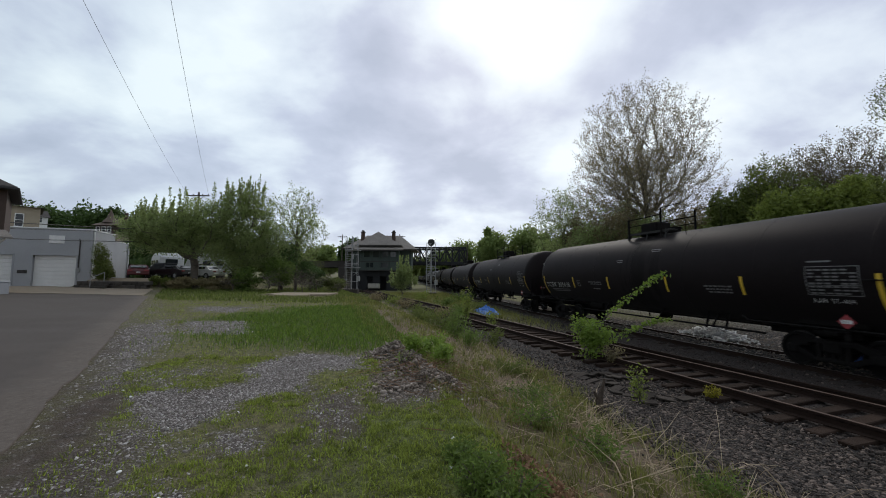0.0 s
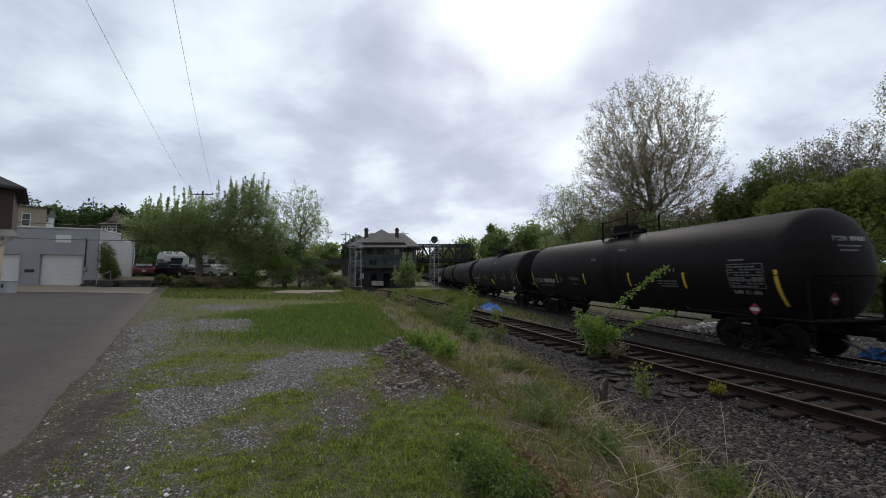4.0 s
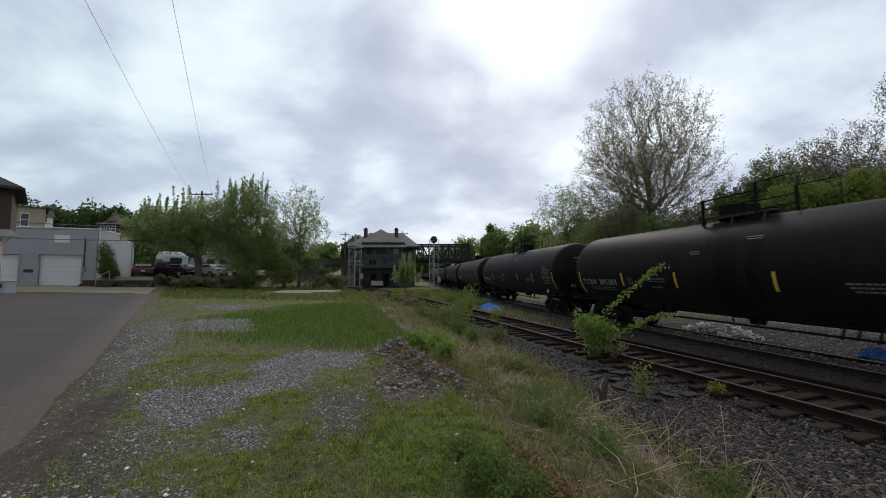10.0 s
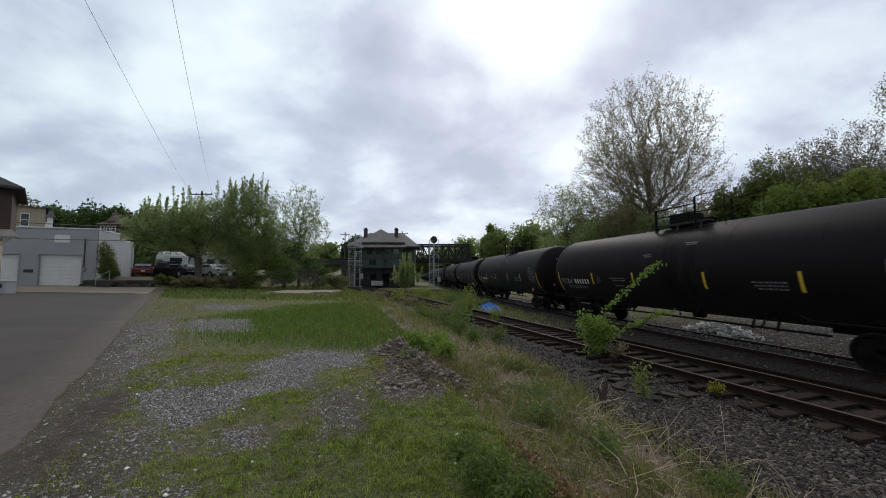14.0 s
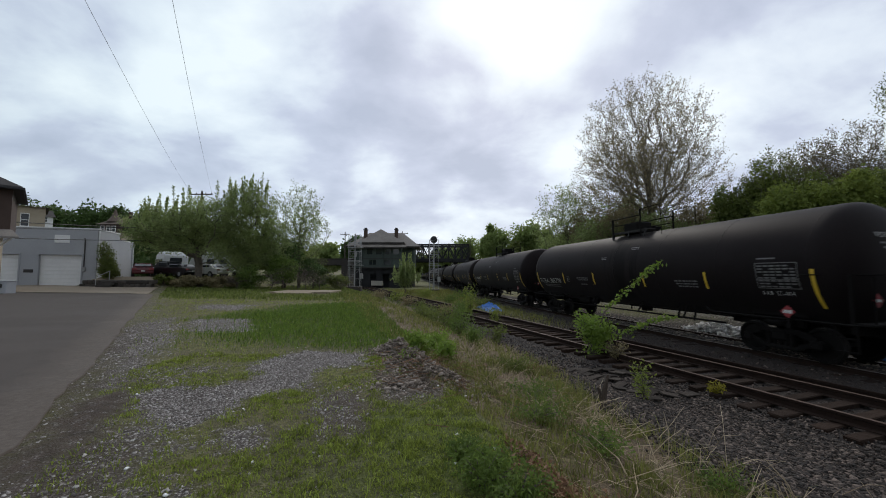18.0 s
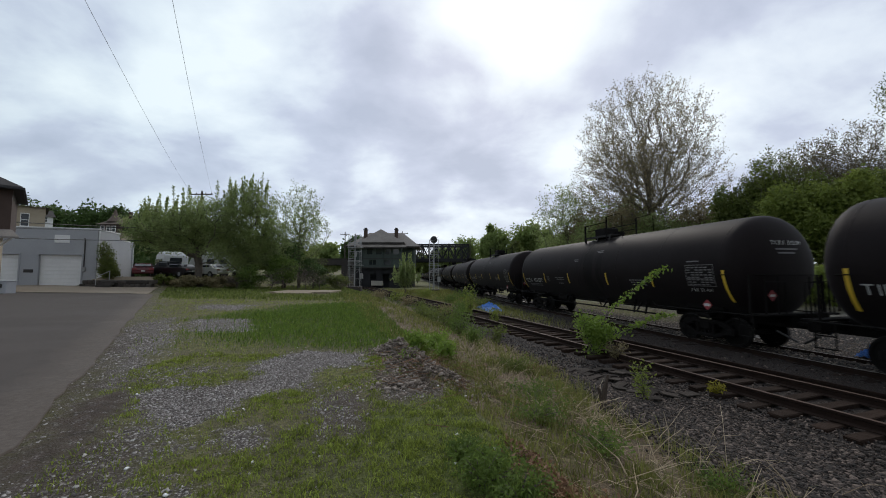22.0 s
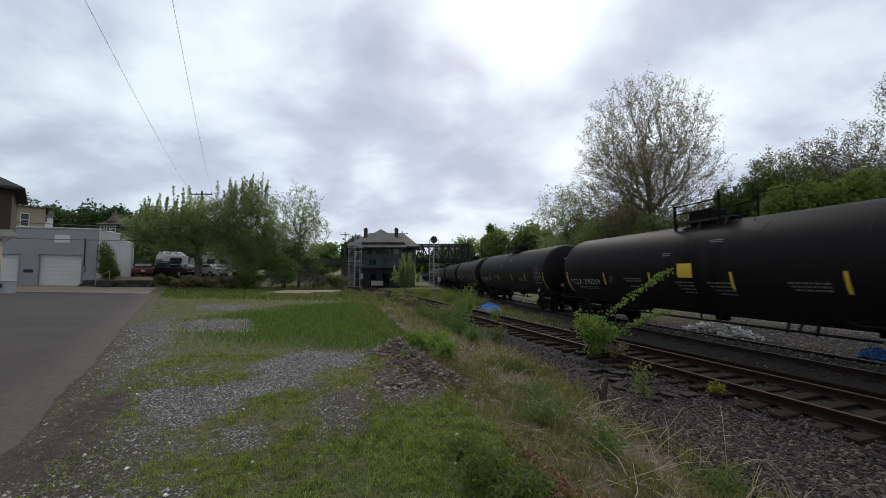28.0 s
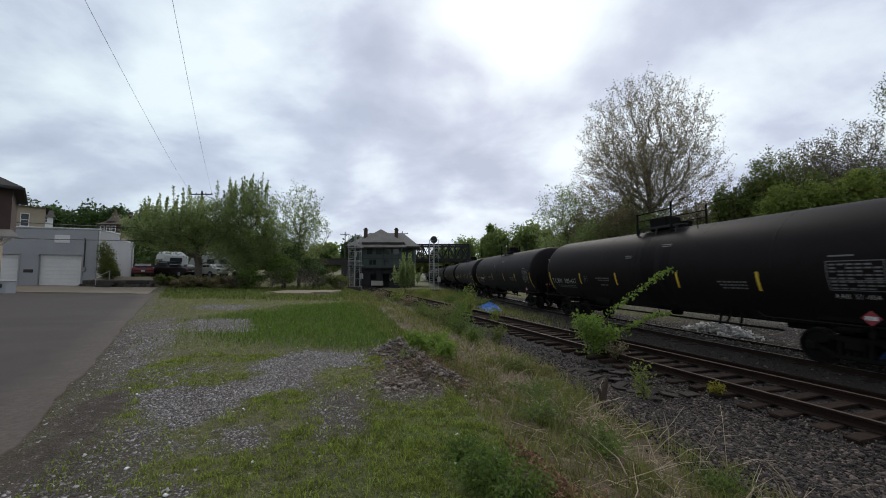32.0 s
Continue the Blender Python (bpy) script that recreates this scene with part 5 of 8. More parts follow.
def build_bridge():
    b = thing("truss_bridge", (0, 86, 0), "black steel truss bridge carrying a road over the tracks", "bridge")
    x0, x1, zb, zt = -9.5, 6.0, 5.75, 9.3
    n = 10
    for y in (0.0, 6.0):
        part("top_chord", Mesh().box(((x0 + x1) / 2, y, zt), (x1 - x0, 0.4, 0.4), 0.03), BRIDGE_STEEL, b)
        part("bottom_chord", Mesh().box(((x0 + x1) / 2, y, zb), (x1 - x0 + 3, 0.5, 0.75), 0.03), BRIDGE_STEEL, b)
        for i in range(n + 1):
            x = x0 + (x1 - x0) * i / n
            part("vertical", Mesh().box((x, y, (zb + zt) / 2), (0.24, 0.3, zt - zb - 0.4)), BRIDGE_STEEL, b)
            if i < n:
                xb = x0 + (x1 - x0) * (i + 1) / n
                p, q = ((x, y, zb + 0.3), (xb, y, zt - 0.2)) if i % 2 == 0 else ((x, y, zt - 0.2), (xb, y, zb + 0.3))
                part("diagonal", Mesh().bar(p, q, 0.2, 0.26), BRIDGE_STEEL, b)
                p, q = ((x, y, zt - 0.2), (xb, y, zb + 0.3)) if i % 2 == 0 else ((x, y, zb + 0.3), (xb, y, zt - 0.2))
                part("diagonal", Mesh().bar(p, q, 0.12, 0.12), BRIDGE_STEEL, b)
    for i in range(0, n + 1, 2):
        x = x0 + (x1 - x0) * i / n
        part("cross_beam", Mesh().box((x, 3, zt), (0.2, 5.6, 0.25)), BRIDGE_STEEL, b)
    part("deck", Mesh().box(((x0 + x1) / 2, 3, zb + 0.2), (x1 - x0 + 3, 5.4, 0.25)), CONCRETE, b)
    part("abutment", Mesh().box((-10.3, 3, 2.4), (1.6, 7.5, 6.0), 0.08), CONCRETE, b, "weathered concrete abutment")
    part("abutment", Mesh().box((9.0, 3, 2.4), (3.0, 7.5, 6.0), 0.08), CONCRETE, b, "weathered concrete abutment")
    g = thing("girder_bridge", (-26, 81, 0), "rusty plate girder bridge approach on stone piers", "bridge")
    for y in (0.0, 5.0):
        gi = part("girder", Mesh().box((0, y, 5.2), (26, 0.3, 1.25), 0.03), GIRDER_STEEL, g)
        part("flange", Mesh().box((0, y, 5.86), (26, 0.6, 0.08)).box((0, y, 4.55), (26, 0.6, 0.08)), GIRDER_STEEL, gi)
        for i in range(18):
            part("stiffener", Mesh().box((-12.7 + 1.5 * i, y - 0.2, 5.2), (0.1, 0.14, 1.2)), GIRDER_STEEL, gi)
    part("deck", Mesh().box((0, 2.5, 4.9), (26, 4.6, 0.3)), GIRDER_STEEL, g)
    for x in (-9.5, 4.9, 12.5):
        part("pier", Mesh().box((x, 2.5, 2.0), (1.7, 6.2, 5.0), 0.1), GIRDER_STEEL, g, "dark stone pier")


build_bridge()


def build_signal(at, wid, hgt, target):
    s = thing("signal_mast", at, "galvanised railway signal mast with a caged ladder", "railway signal", "signal masts by the tracks")
    part("foundation", Mesh().box((0, 0, -0.1), (wid + 0.4, 1.3, 0.7), 0.05), GIRDER_STEEL, s)
    part("mast", Mesh().tube([(0, 0, 0.2), (0, 0, hgt)], 0.10, 10), GALVANISED, s)
    for sx in (-1, 1):
        for sy in (-0.45, 0.45):
            part("corner_post", Mesh().box((sx * wid / 2, sy, hgt / 2), (0.06, 0.06, hgt - 0.3)), GALVANISED, s)
    n = int(hgt / 0.34)
    for i in range(1, n):
        z = i * hgt / n
        part("rung", Mesh().box((-wid * 0.27, -0.45, z), (wid * 0.5, 0.045, 0.045)), GALVANISED, s)
        if i % 4 == 0:
            part("hoop", Mesh().box((0, -0.45, z), (wid, 0.05, 0.06)).box((0, 0.45, z), (wid, 0.05, 0.06)).box((-wid / 2, 0, z), (0.05, 0.9, 0.06)).box((wid / 2, 0, z), (0.05, 0.9, 0.06)), GALVANISED, s)
            part("brace", Mesh().bar((-wid / 2, -0.45, z), (wid / 2, -0.45, z + 4 * hgt / n * 0.95), 0.035), GALVANISED, s)
    for z in (hgt * 0.42, hgt * 0.74):
        part("service_platform", Mesh().box((0.1, 0, z), (wid + 0.5, 1.1, 0.07)).box((0.1, -0.55, z + 0.5), (wid + 0.5, 0.05, 0.05)), GALVANISED, s)
    if target:
        d = Mesh().tube([(0, -0.15, hgt - 0.15), (0, -0.05, hgt - 0.15)], 0.54, 24)
        hd = part("signal_target", d, BLACK_STEEL, s, "round black signal target")
        part("lamp_hood", Mesh().tube([(0, -0.5, hgt - 0.1), (0, -0.15, hgt - 0.1)], 0.2, 12), BLACK_STEEL, hd)
    else:
        part("signal_head", Mesh().box((0.1, -0.1, hgt - 0.6), (0.32, 0.3, 0.9), 0.06), GALVANISED, s)
        part("signal_head", Mesh().box((0.1, -0.1, hgt * 0.62), (0.32, 0.3, 0.8), 0.06), GALVANISED, s)
    part("relay_case", Mesh().box((wid / 2 + 0.1, 0.2, hgt * 0.22), (0.5, 0.4, 0.8), 0.03), GALVANISED, s)


build_signal((-13.5, 57.0, 0.35), 1.75, 8.3, False)
build_signal((-1.4, 57.0, -0.1), 1.35, 8.0, True)


def build_pole(at, hgt, arms, label="wooden utility pole with a crossarm", turn=0.0):
    p = thing("utility_pole", at, label, "utility pole", "utility poles", turn=turn)
    part("pole", Mesh().tube([(0, 0, -0.5), (0, 0, hgt)], [0.17, 0.11], 10), WOOD_POLE, p)
    for z, ln in arms:
        arm = part("crossarm", Mesh().box((0, -0.14, z), (ln, 0.1, 0.13), 0.01), WOOD_POLE, p)
        for x in (-ln * 0.46, -ln * 0.2, ln * 0.2, ln * 0.46):
            part("insulator", Mesh().tube([(x, -0.14, z + 0.06), (x, -0.14, z + 0.2)], [0.035, 0.05], 8), GLASS_DARK, arm)
        part("brace", Mesh().bar((-ln * 0.3, -0.14, z), (0, -0.12, z - 0.6), 0.04).bar((ln * 0.3, -0.14, z), (0, -0.12, z - 0.6), 0.04), WOOD_POLE, arm)


build_pole((-29.5, 45.0, 1.6), 11.0, [(10.55, 2.75)])
build_pole((-25.6, 97.0, 1.0), 12.5, [(11.9, 2.4)])
build_pole((-11.4, 104.0, 1.0), 13.5, [(12.9, 3.2)])
build_pole((9.5, 130.0, 1.0), 14.0, [(13.2, 3.2)])


def cable(a, b, sag, r=0.012, label="thin black overhead power cable"):
    a, b = Vector(a), Vector(b)
    pts = []
    for i in range(25):
        w = i / 24
        p = a.lerp(b, w)
        p.z -= sag * 4 * w * (1 - w)
        pts.append(p)
    return tagged(put_mesh("overhead_cable", Mesh().tube(pts, r, 5), CABLE), label, "cable", "overhead cables")


cable((-30.75, 44.86, 12.3), (1.1, -11.0, 12.3), 0.9, 0.007)
cable((-28.2, 44.86, 12.3), (5.4, -13.0, 12.3), 0.9, 0.007)
cable((-62, 36, 6.9), (-29.5, 44.8, 8.6), 0.5, 0.04)
cable((-30.0, 26.0, 6.05), (-29.5, 45.0, 7.9), 0.1, 0.03)
cable((-30.0, 26.0, 5.62), (-29.5, 45.0, 7.7), 0.1, 0.014)
cable((-30.0, 26.0, 4.91), (-29.5, 45.0, 6.55), 0.1, 0.03)


# ---- parked vehicles, yard ----
def build_car_body(name, at, turn, paint, label, kind="sedan"):
    c = thing(name, at, label, "car" if kind == "sedan" else kind, turn=turn)
    if kind == "sedan":
        low = [(-2.2, 0.45), (-2.25, 0.7), (-2.15, 0.92), (-1.2, 1.0), (1.0, 0.98), (2.1, 0.82), (2.2, 0.6), (2.15, 0.4), (-2.1, 0.35)]
        cab = [(-1.75, 0.96), (-1.1, 1.38), (0.3, 1.42), (1.05, 0.97)]
        w, wc = 1.74, 1.36
    else:
        low = [(-2.6, 0.5), (-2.6, 1.05), (0.4, 1.08), (1.4, 1.1), (2.5, 1.0), (2.65, 0.7), (2.6, 0.45), (-2.5, 0.4)]
        cab = [(-2.4, 1.04), (-2.3, 2.0), (0.6, 2.02), (1.4, 1.08)] if kind == "van" else [(-0.6, 1.04), (-0.45, 1.72), (0.7, 1.74), (1.4, 1.08)]
        w, wc = 1.95, 1.6

    def prism(prof, wa, wb):
        zmin, zmax = min(z for _, z in prof), max(z for _, z in prof)
        m = Mesh()
        n = len(prof)
        for sg in (-1, 1):
            for x, z in prof:
                q = (z - zmin) / (zmax - zmin)
                m.v.append((x, sg * (wa + (wb - wa) * q) / 2, z))
        m.f = [tuple(range(n)), tuple(range(2 * n - 1, n - 1, -1))] + [(i, n + i, n + (i + 1) % n, (i + 1) % n) for i in range(n)]
        return m
    part("body", prism(low, w * 0.96, w), paint, c)
    cabin = part("cabin", prism(cab, w * 0.93, wc * 0.92), paint, c)
    part("side_window", Mesh().box(((cab[1][0] + cab[2][0]) / 2, 0, (cab[0][1] + cab[1][1]) / 2 + 0.02), (abs(cab[2][0] - cab[1][0]) * 0.95, w * 0.945, (cab[1][1] - cab[0][1]) * 0.62), 0.03), GLASS_DARK, cabin)
    (xa, za), (xb, zb) = cab[0], cab[1]
    part("rear_window", Mesh().bar((xa + 0.12, 0, za + 0.12), (xb - 0.02, 0, zb - 0.06), wc * 0.9, 0.05), GLASS_DARK, cabin)
    (xa, za), (xb, zb) = cab[3], cab[2]
    part("windscreen", Mesh().bar((xa - 0.1, 0, za + 0.1), (xb + 0.02, 0, zb - 0.06), wc * 0.9, 0.05), GLASS_DARK, cabin)
    for sy in (-1, 1):
        part("tail_light", Mesh().box((-2.24 if kind == "sedan" else -2.6, sy * w * 0.36, 0.8), (0.05, 0.36, 0.14), 0.02), RED_SIGN, c)
        part("headlight", Mesh().box((2.16 if kind == "sedan" else 2.58, sy * w * 0.36, 0.72), (0.06, 0.3, 0.14), 0.02), WHITE_INK, c)
    part("rear_bumper", Mesh().box((-2.24 if kind == "sedan" else -2.62, 0, 0.52), (0.14, w * 0.94, 0.2), 0.04), GALVANISED if kind != "sedan" else paint, c)
    part("number_plate", Mesh().box((-2.31 if kind == "sedan" else -2.70, 0, 0.62), (0.02, 0.3, 0.14)), WHITE_INK, c)
    for x in (-1.35, 1.4):
        for sy in (-1, 1):
            wh = part("wheel", Mesh().tube([(x, sy * (w / 2 - 0.2), 0.32), (x, sy * (w / 2 + 0.005), 0.32)], 0.32, 20), CABLE, c)
            part("rim", Mesh().tube([(x, sy * (w / 2 - 0.05), 0.32), (x, sy * (w / 2 + 0.015), 0.32)], 0.19, 14), GALVANISED, wh)
    return c


RED_PAINT = worn("red_car_paint", (0.075, 0.008, 0.013), (0.11, 0.011, 0.017), 2.0, 0.3, fine=60, bump=0.01)
BLACK_PAINT = worn("black_car_paint", (0.012, 0.012, 0.014), (0.02, 0.02, 0.022), 2.0, 0.3, fine=60, bump=0.01)
WHITE_CAR = worn("white_car_paint", (0.70, 0.71, 0.72), (0.80, 0.81, 0.82), 2.0, 0.35, fine=60, bump=0.01)
build_car_body("red_sedan", (-30.9, 38.4, 2.12), 129, RED_PAINT, "dark red sedan parked on a raised yard")
build_car_body("pickup_truck", (-30.2, 41.4, 2.1), 172, BLACK_PAINT, "black pickup truck parked behind shrubs", "pickup truck")
build_car_body("white_sedan", (-26.2, 41.4, 2.1), 165, WHITE_CAR, "white sedan parked behind the willow")


def build_motorhome(at, turn, ln, hgt, label):
    """A tall white box body on wheels, with a rounded roof."""
    c = thing("motorhome", at, label, "motorhome", "white motorhomes in the yard", turn=turn)
    w = 2.3
    prof = [(-ln / 2, 0.55), (-ln / 2, hgt - 0.5), (-ln / 2 + 0.25, hgt - 0.12), (-ln / 2 + 0.7, hgt), (ln / 2 - 1.2, hgt), (ln / 2 - 0.5, hgt - 0.25), (ln / 2 - 0.2, hgt - 0.9), (ln / 2, 1.4), (ln / 2, 0.55)]
    m = Mesh()
    n = len(prof)
    for y, sh in ((-w / 2, 0.93), (-w / 2 - 0.08, 0.9), (-w / 2 + 0.12, 1.0), (w / 2 - 0.12, 1.0), (w / 2, 0.93)):
        m.v += [(x, y, 0.55 + (z - 0.55) * sh) for x, z in prof]
    m.f = [tuple(range(n)), tuple(range(5 * n - 1, 4 * n - 1, -1))] + [(a * n + i, (a + 1) * n + i, (a + 1) * n + (i + 1) % n, a * n + (i + 1) % n) for a in range(4) for i in range(n)]
    part("body", m, WHITE_CAR, c)
    for sy in (-1, 1):
        for x in (-ln * 0.28, 0.0, ln * 0.26):
            part("side_window", Mesh().box((x, sy * (w / 2 + 0.09), hgt * 0.62), (0.9, 0.05, 0.55), 0.02), GLASS_DARK, c)
    part("rear_window", Mesh().box((-ln / 2 - 0.02, 0, hgt * 0.66), (0.05, 1.2, 0.55), 0.02), GLASS_DARK, c)
    part("rear_bumper", Mesh().box((-ln / 2 - 0.06, 0, 0.6), (0.16, w, 0.22), 0.04), BLACK_PAINT, c)
    for x in (-ln * 0.3, ln * 0.32):
        for sy in (-1, 1):
            part("wheel", Mesh().tube([(x, sy * (w / 2 - 0.22), 0.38), (x, sy * (w / 2 + 0.02), 0.38)], 0.38, 20), CABLE, c)


build_motorhome((-33.0, 45.2, 2.1), 138, 4.4, 3.0, "tall white motorhome parked behind trees")
build_motorhome((-26.9, 44.4, 2.1), 178, 5.4, 2.9, "white motorhome parked behind the willow")
build_car_body("dark_sedan", (-28.3, 39.9, 2.12), 160, BLACK_PAINT, "dark sedan parked on the raised yard")


DARK_STONE = worn("dark_rubble_stone", (0.030, 0.026, 0.023), (0.085, 0.075, 0.066), 2.5, 0.9, fine=20, bump=0.6, dist=0.03, per_piece=0.8)


def build_yard():
    w = thing("retaining_wall", (0, 0, 0), "low dark stone retaining wall with a timber rail", "wall", kind="structure")
    rng = random.Random(11)
    for i in range(13):
        for j in range(2):
            x = -33.6 + 0.52 * i + (0.26 if j else 0)
            part("stone", Mesh().box((x, 35.0 + rng.uniform(-0.04, 0.04), 1.33 + 0.36 * j), (0.5, 0.5, 0.35), 0.05), DARK_STONE, w)
    for i in range(3):
        part("step", Mesh().box((-30.9, 34.6 - 0.28 * i, 1.72 - 0.2 * i), (1.3, 0.3, 0.2), 0.02), DARK_STONE, w)
    r = thing("handrail", (-31.7, 34.1, 1.2), "thin pale metal stair handrail", "handrail")
    part("post", Mesh().tube([(0, 0, 0), (0, 0, 0.95)], 0.03, 6), GALVANISED, r)
    part("post", Mesh().tube([(0.35, 1.0, 0.3), (0.35, 1.0, 1.5)], 0.03, 6), GALVANISED, r)
    part("top_rail", Mesh().tube([(0, 0, 0.95), (0.35, 1.0, 1.5)], 0.03, 6), GALVANISED, r)
    pad = Mesh()
    for i, (x0, x1, y0, y1) in enumerate(((-14.3, -11.7, 30.8, 34.2), (-11.66, -9.3, 30.8, 34.2), (-13.2, -10.6, 28.9, 30.76))):
        pad.box(((x0 + x1) / 2, (y0 + y1) / 2, gz(-12, 32) + 0.02), (x1 - x0, y1 - y0, 0.22), 0.03)
    tagged(put_mesh("concrete_pad", pad, APRON_DIRT), "pale cracked concrete pad lying in the grass", "concrete pad")


build_yard()


# ---- plants and loose ground ----
def quad_cloud(name, pts, size, material, rng, stretch=1.0, up_bias=0.0, normals=None, parent=None, droop=0.0):
    """Many small leaves: one folded diamond at each point."""
    pts = np.asarray(pts, float)
    n = len(pts)
    d = rng.normal(size=(n, 3))
    d[:, 2] -= droop
    d /= np.linalg.norm(d, axis=1)[:, None]
    nm = rng.normal(size=(n, 3)) + (0 if normals is None else normals * 1.2)
    nm[:, 2] += up_bias
    side = np.cross(d, nm)
    side /= np.maximum(1e-6, np.linalg.norm(side, axis=1))[:, None]
    s = size * rng.uniform(0.6, 1.35, n)[:, None]
    a = pts - d * s * 0.5 * stretch
    b = pts + side * s * 0.32
    c = pts + d * s * 0.5 * stretch
    e = pts - side * s * 0.32
    v = np.stack([a, b, c, e], 1).reshape(-1, 3)
    return raw_mesh(name, v, (4,), material, parent)


def raw_mesh(name, v, corners, material, parent=None):
    """Many alike leaves: corners (4,) is one quad each, (4, 3) a quad and a triangle of five points."""
    if corners == (4,):
        idx, starts = np.arange(len(v)), np.arange(0, len(v), 4)
    else:
        one = np.array((0, 1, 2, 4, 4, 2, 3))
        n = len(v) // 5
        idx = (one[None] + 5 * np.arange(n)[:, None]).ravel()
        starts = (np.array((0, 4))[None] + 7 * np.arange(n)[:, None]).ravel()
    me = bpy.data.meshes.new(name)
    me.vertices.add(len(v))
    me.vertices.foreach_set("co", np.ascontiguousarray(v, np.float32).ravel())
    me.loops.add(len(idx))
    me.loops.foreach_set("vertex_index", idx.astype(np.int32))
    me.polygons.add(len(starts))
    me.polygons.foreach_set("loop_start", starts.astype(np.int32))
    me.update(calc_edges=True)
    me.materials.append(material)
    ob = new(name, me)
    if parent:
        ob.parent = parent
    return ob


def grow(m, rng, p, d, length, r, level, last, tips, spread, up, nseg=4, kids=(3, 5)):
    """One limb and its branches."""
    pts, rad = [Vector(p)], [r]
    q = Vector(p)
    dv = Vector(d).normalized()
    for i in range(nseg):
        dv = (dv + Vector((rng.gauss(0, 0.12), rng.gauss(0, 0.12), rng.gauss(0.02, 0.08) + up))).normalized()
        q = q + dv * (length / nseg)
        pts.append(q.copy())
        rad.append(r * (1 - 0.62 * (i + 1) / nseg))
    m.tube(pts, rad, 7 if level == 0 else (5 if level < 3 else 3), level == 0)
    if level >= last:
        tips.extend(pts[1:])
        return
    for k in range(rng.randint(*kids)):
        w = rng.uniform(0.35, 1.0) if level else rng.uniform(0.30, 1.0)
        i = min(nseg - 1, int(w * nseg))
        base = pts[i].lerp(pts[i + 1], w * nseg - i)
        side = Vector((rng.gauss(0, 1), rng.gauss(0, 1), rng.gauss(0.1, 0.4))).normalized()
        nd = (dv * (1 - spread) + side * spread).normalized()
        grow(m, rng, base, nd, length * rng.uniform(0.52, 0.8), rad[i] * 0.62, level + 1, last, tips, spread, up, nseg, kids)
    if level:
        tips.append(pts[-1])


def fit_to(verts, tips, x0, x1, z1, depth):
    """Scale a grown tree so that its crown fits the given width, height and depth."""
    t = np.array([tuple(p) for p in tips])
    sx = (x1 - x0) / (t[:, 0].max() - t[:, 0].min())
    sy = depth / (t[:, 1].max() - t[:, 1].min())
    sz = z1 / t[:, 2].max()
    cx = (t[:, 0].max() + t[:, 0].min()) / 2

    def f(p):
        h = min(1.0, max(0.0, p[2] / (0.35 * t[:, 2].max())))
        return (p[0] * sx + ((x0 + x1) / 2 - cx * sx) * h, p[1] * sy, p[2] * sz)
    return [f(p) for p in verts], np.array([f(p) for p in t])


def branchy_tree(name, at, x0, x1, hgt, depth, seed, bark, leaf, label, nleaf, leaf_size, jitter, trunk_r=0.35, last=4, spread=0.5, up=0.06, kids=(3, 5), trunk_len=0.5, droop=0.0, group="", stretch=1.0):
    rng = random.Random(seed)
    nr = np.random.default_rng(seed)
    m, tips = Mesh(), []
    grow(m, rng, (0, 0, 0), (0, 0, 1), 10 * trunk_len, trunk_r, 0, last, tips, spread, up, 4, kids)
    if len(tips) < 10:
        tips = [Vector(p) for p in m.v]
    m.v, t = fit_to(m.v, tips, x0, x1, hgt, depth)
    tr = thing(name, at, label, "tree", group)
    part("trunk", m, bark, tr, "bare trunk and limbs", True)
    idx = nr.integers(0, len(t), nleaf)
    pts = t[idx] + nr.normal(size=(nleaf, 3)) * jitter
    ob = quad_cloud("crown", pts, leaf_size, leaf, nr, stretch, 0.2, None, tr, droop)
    tagged(ob, kind="stuff")
    return tr


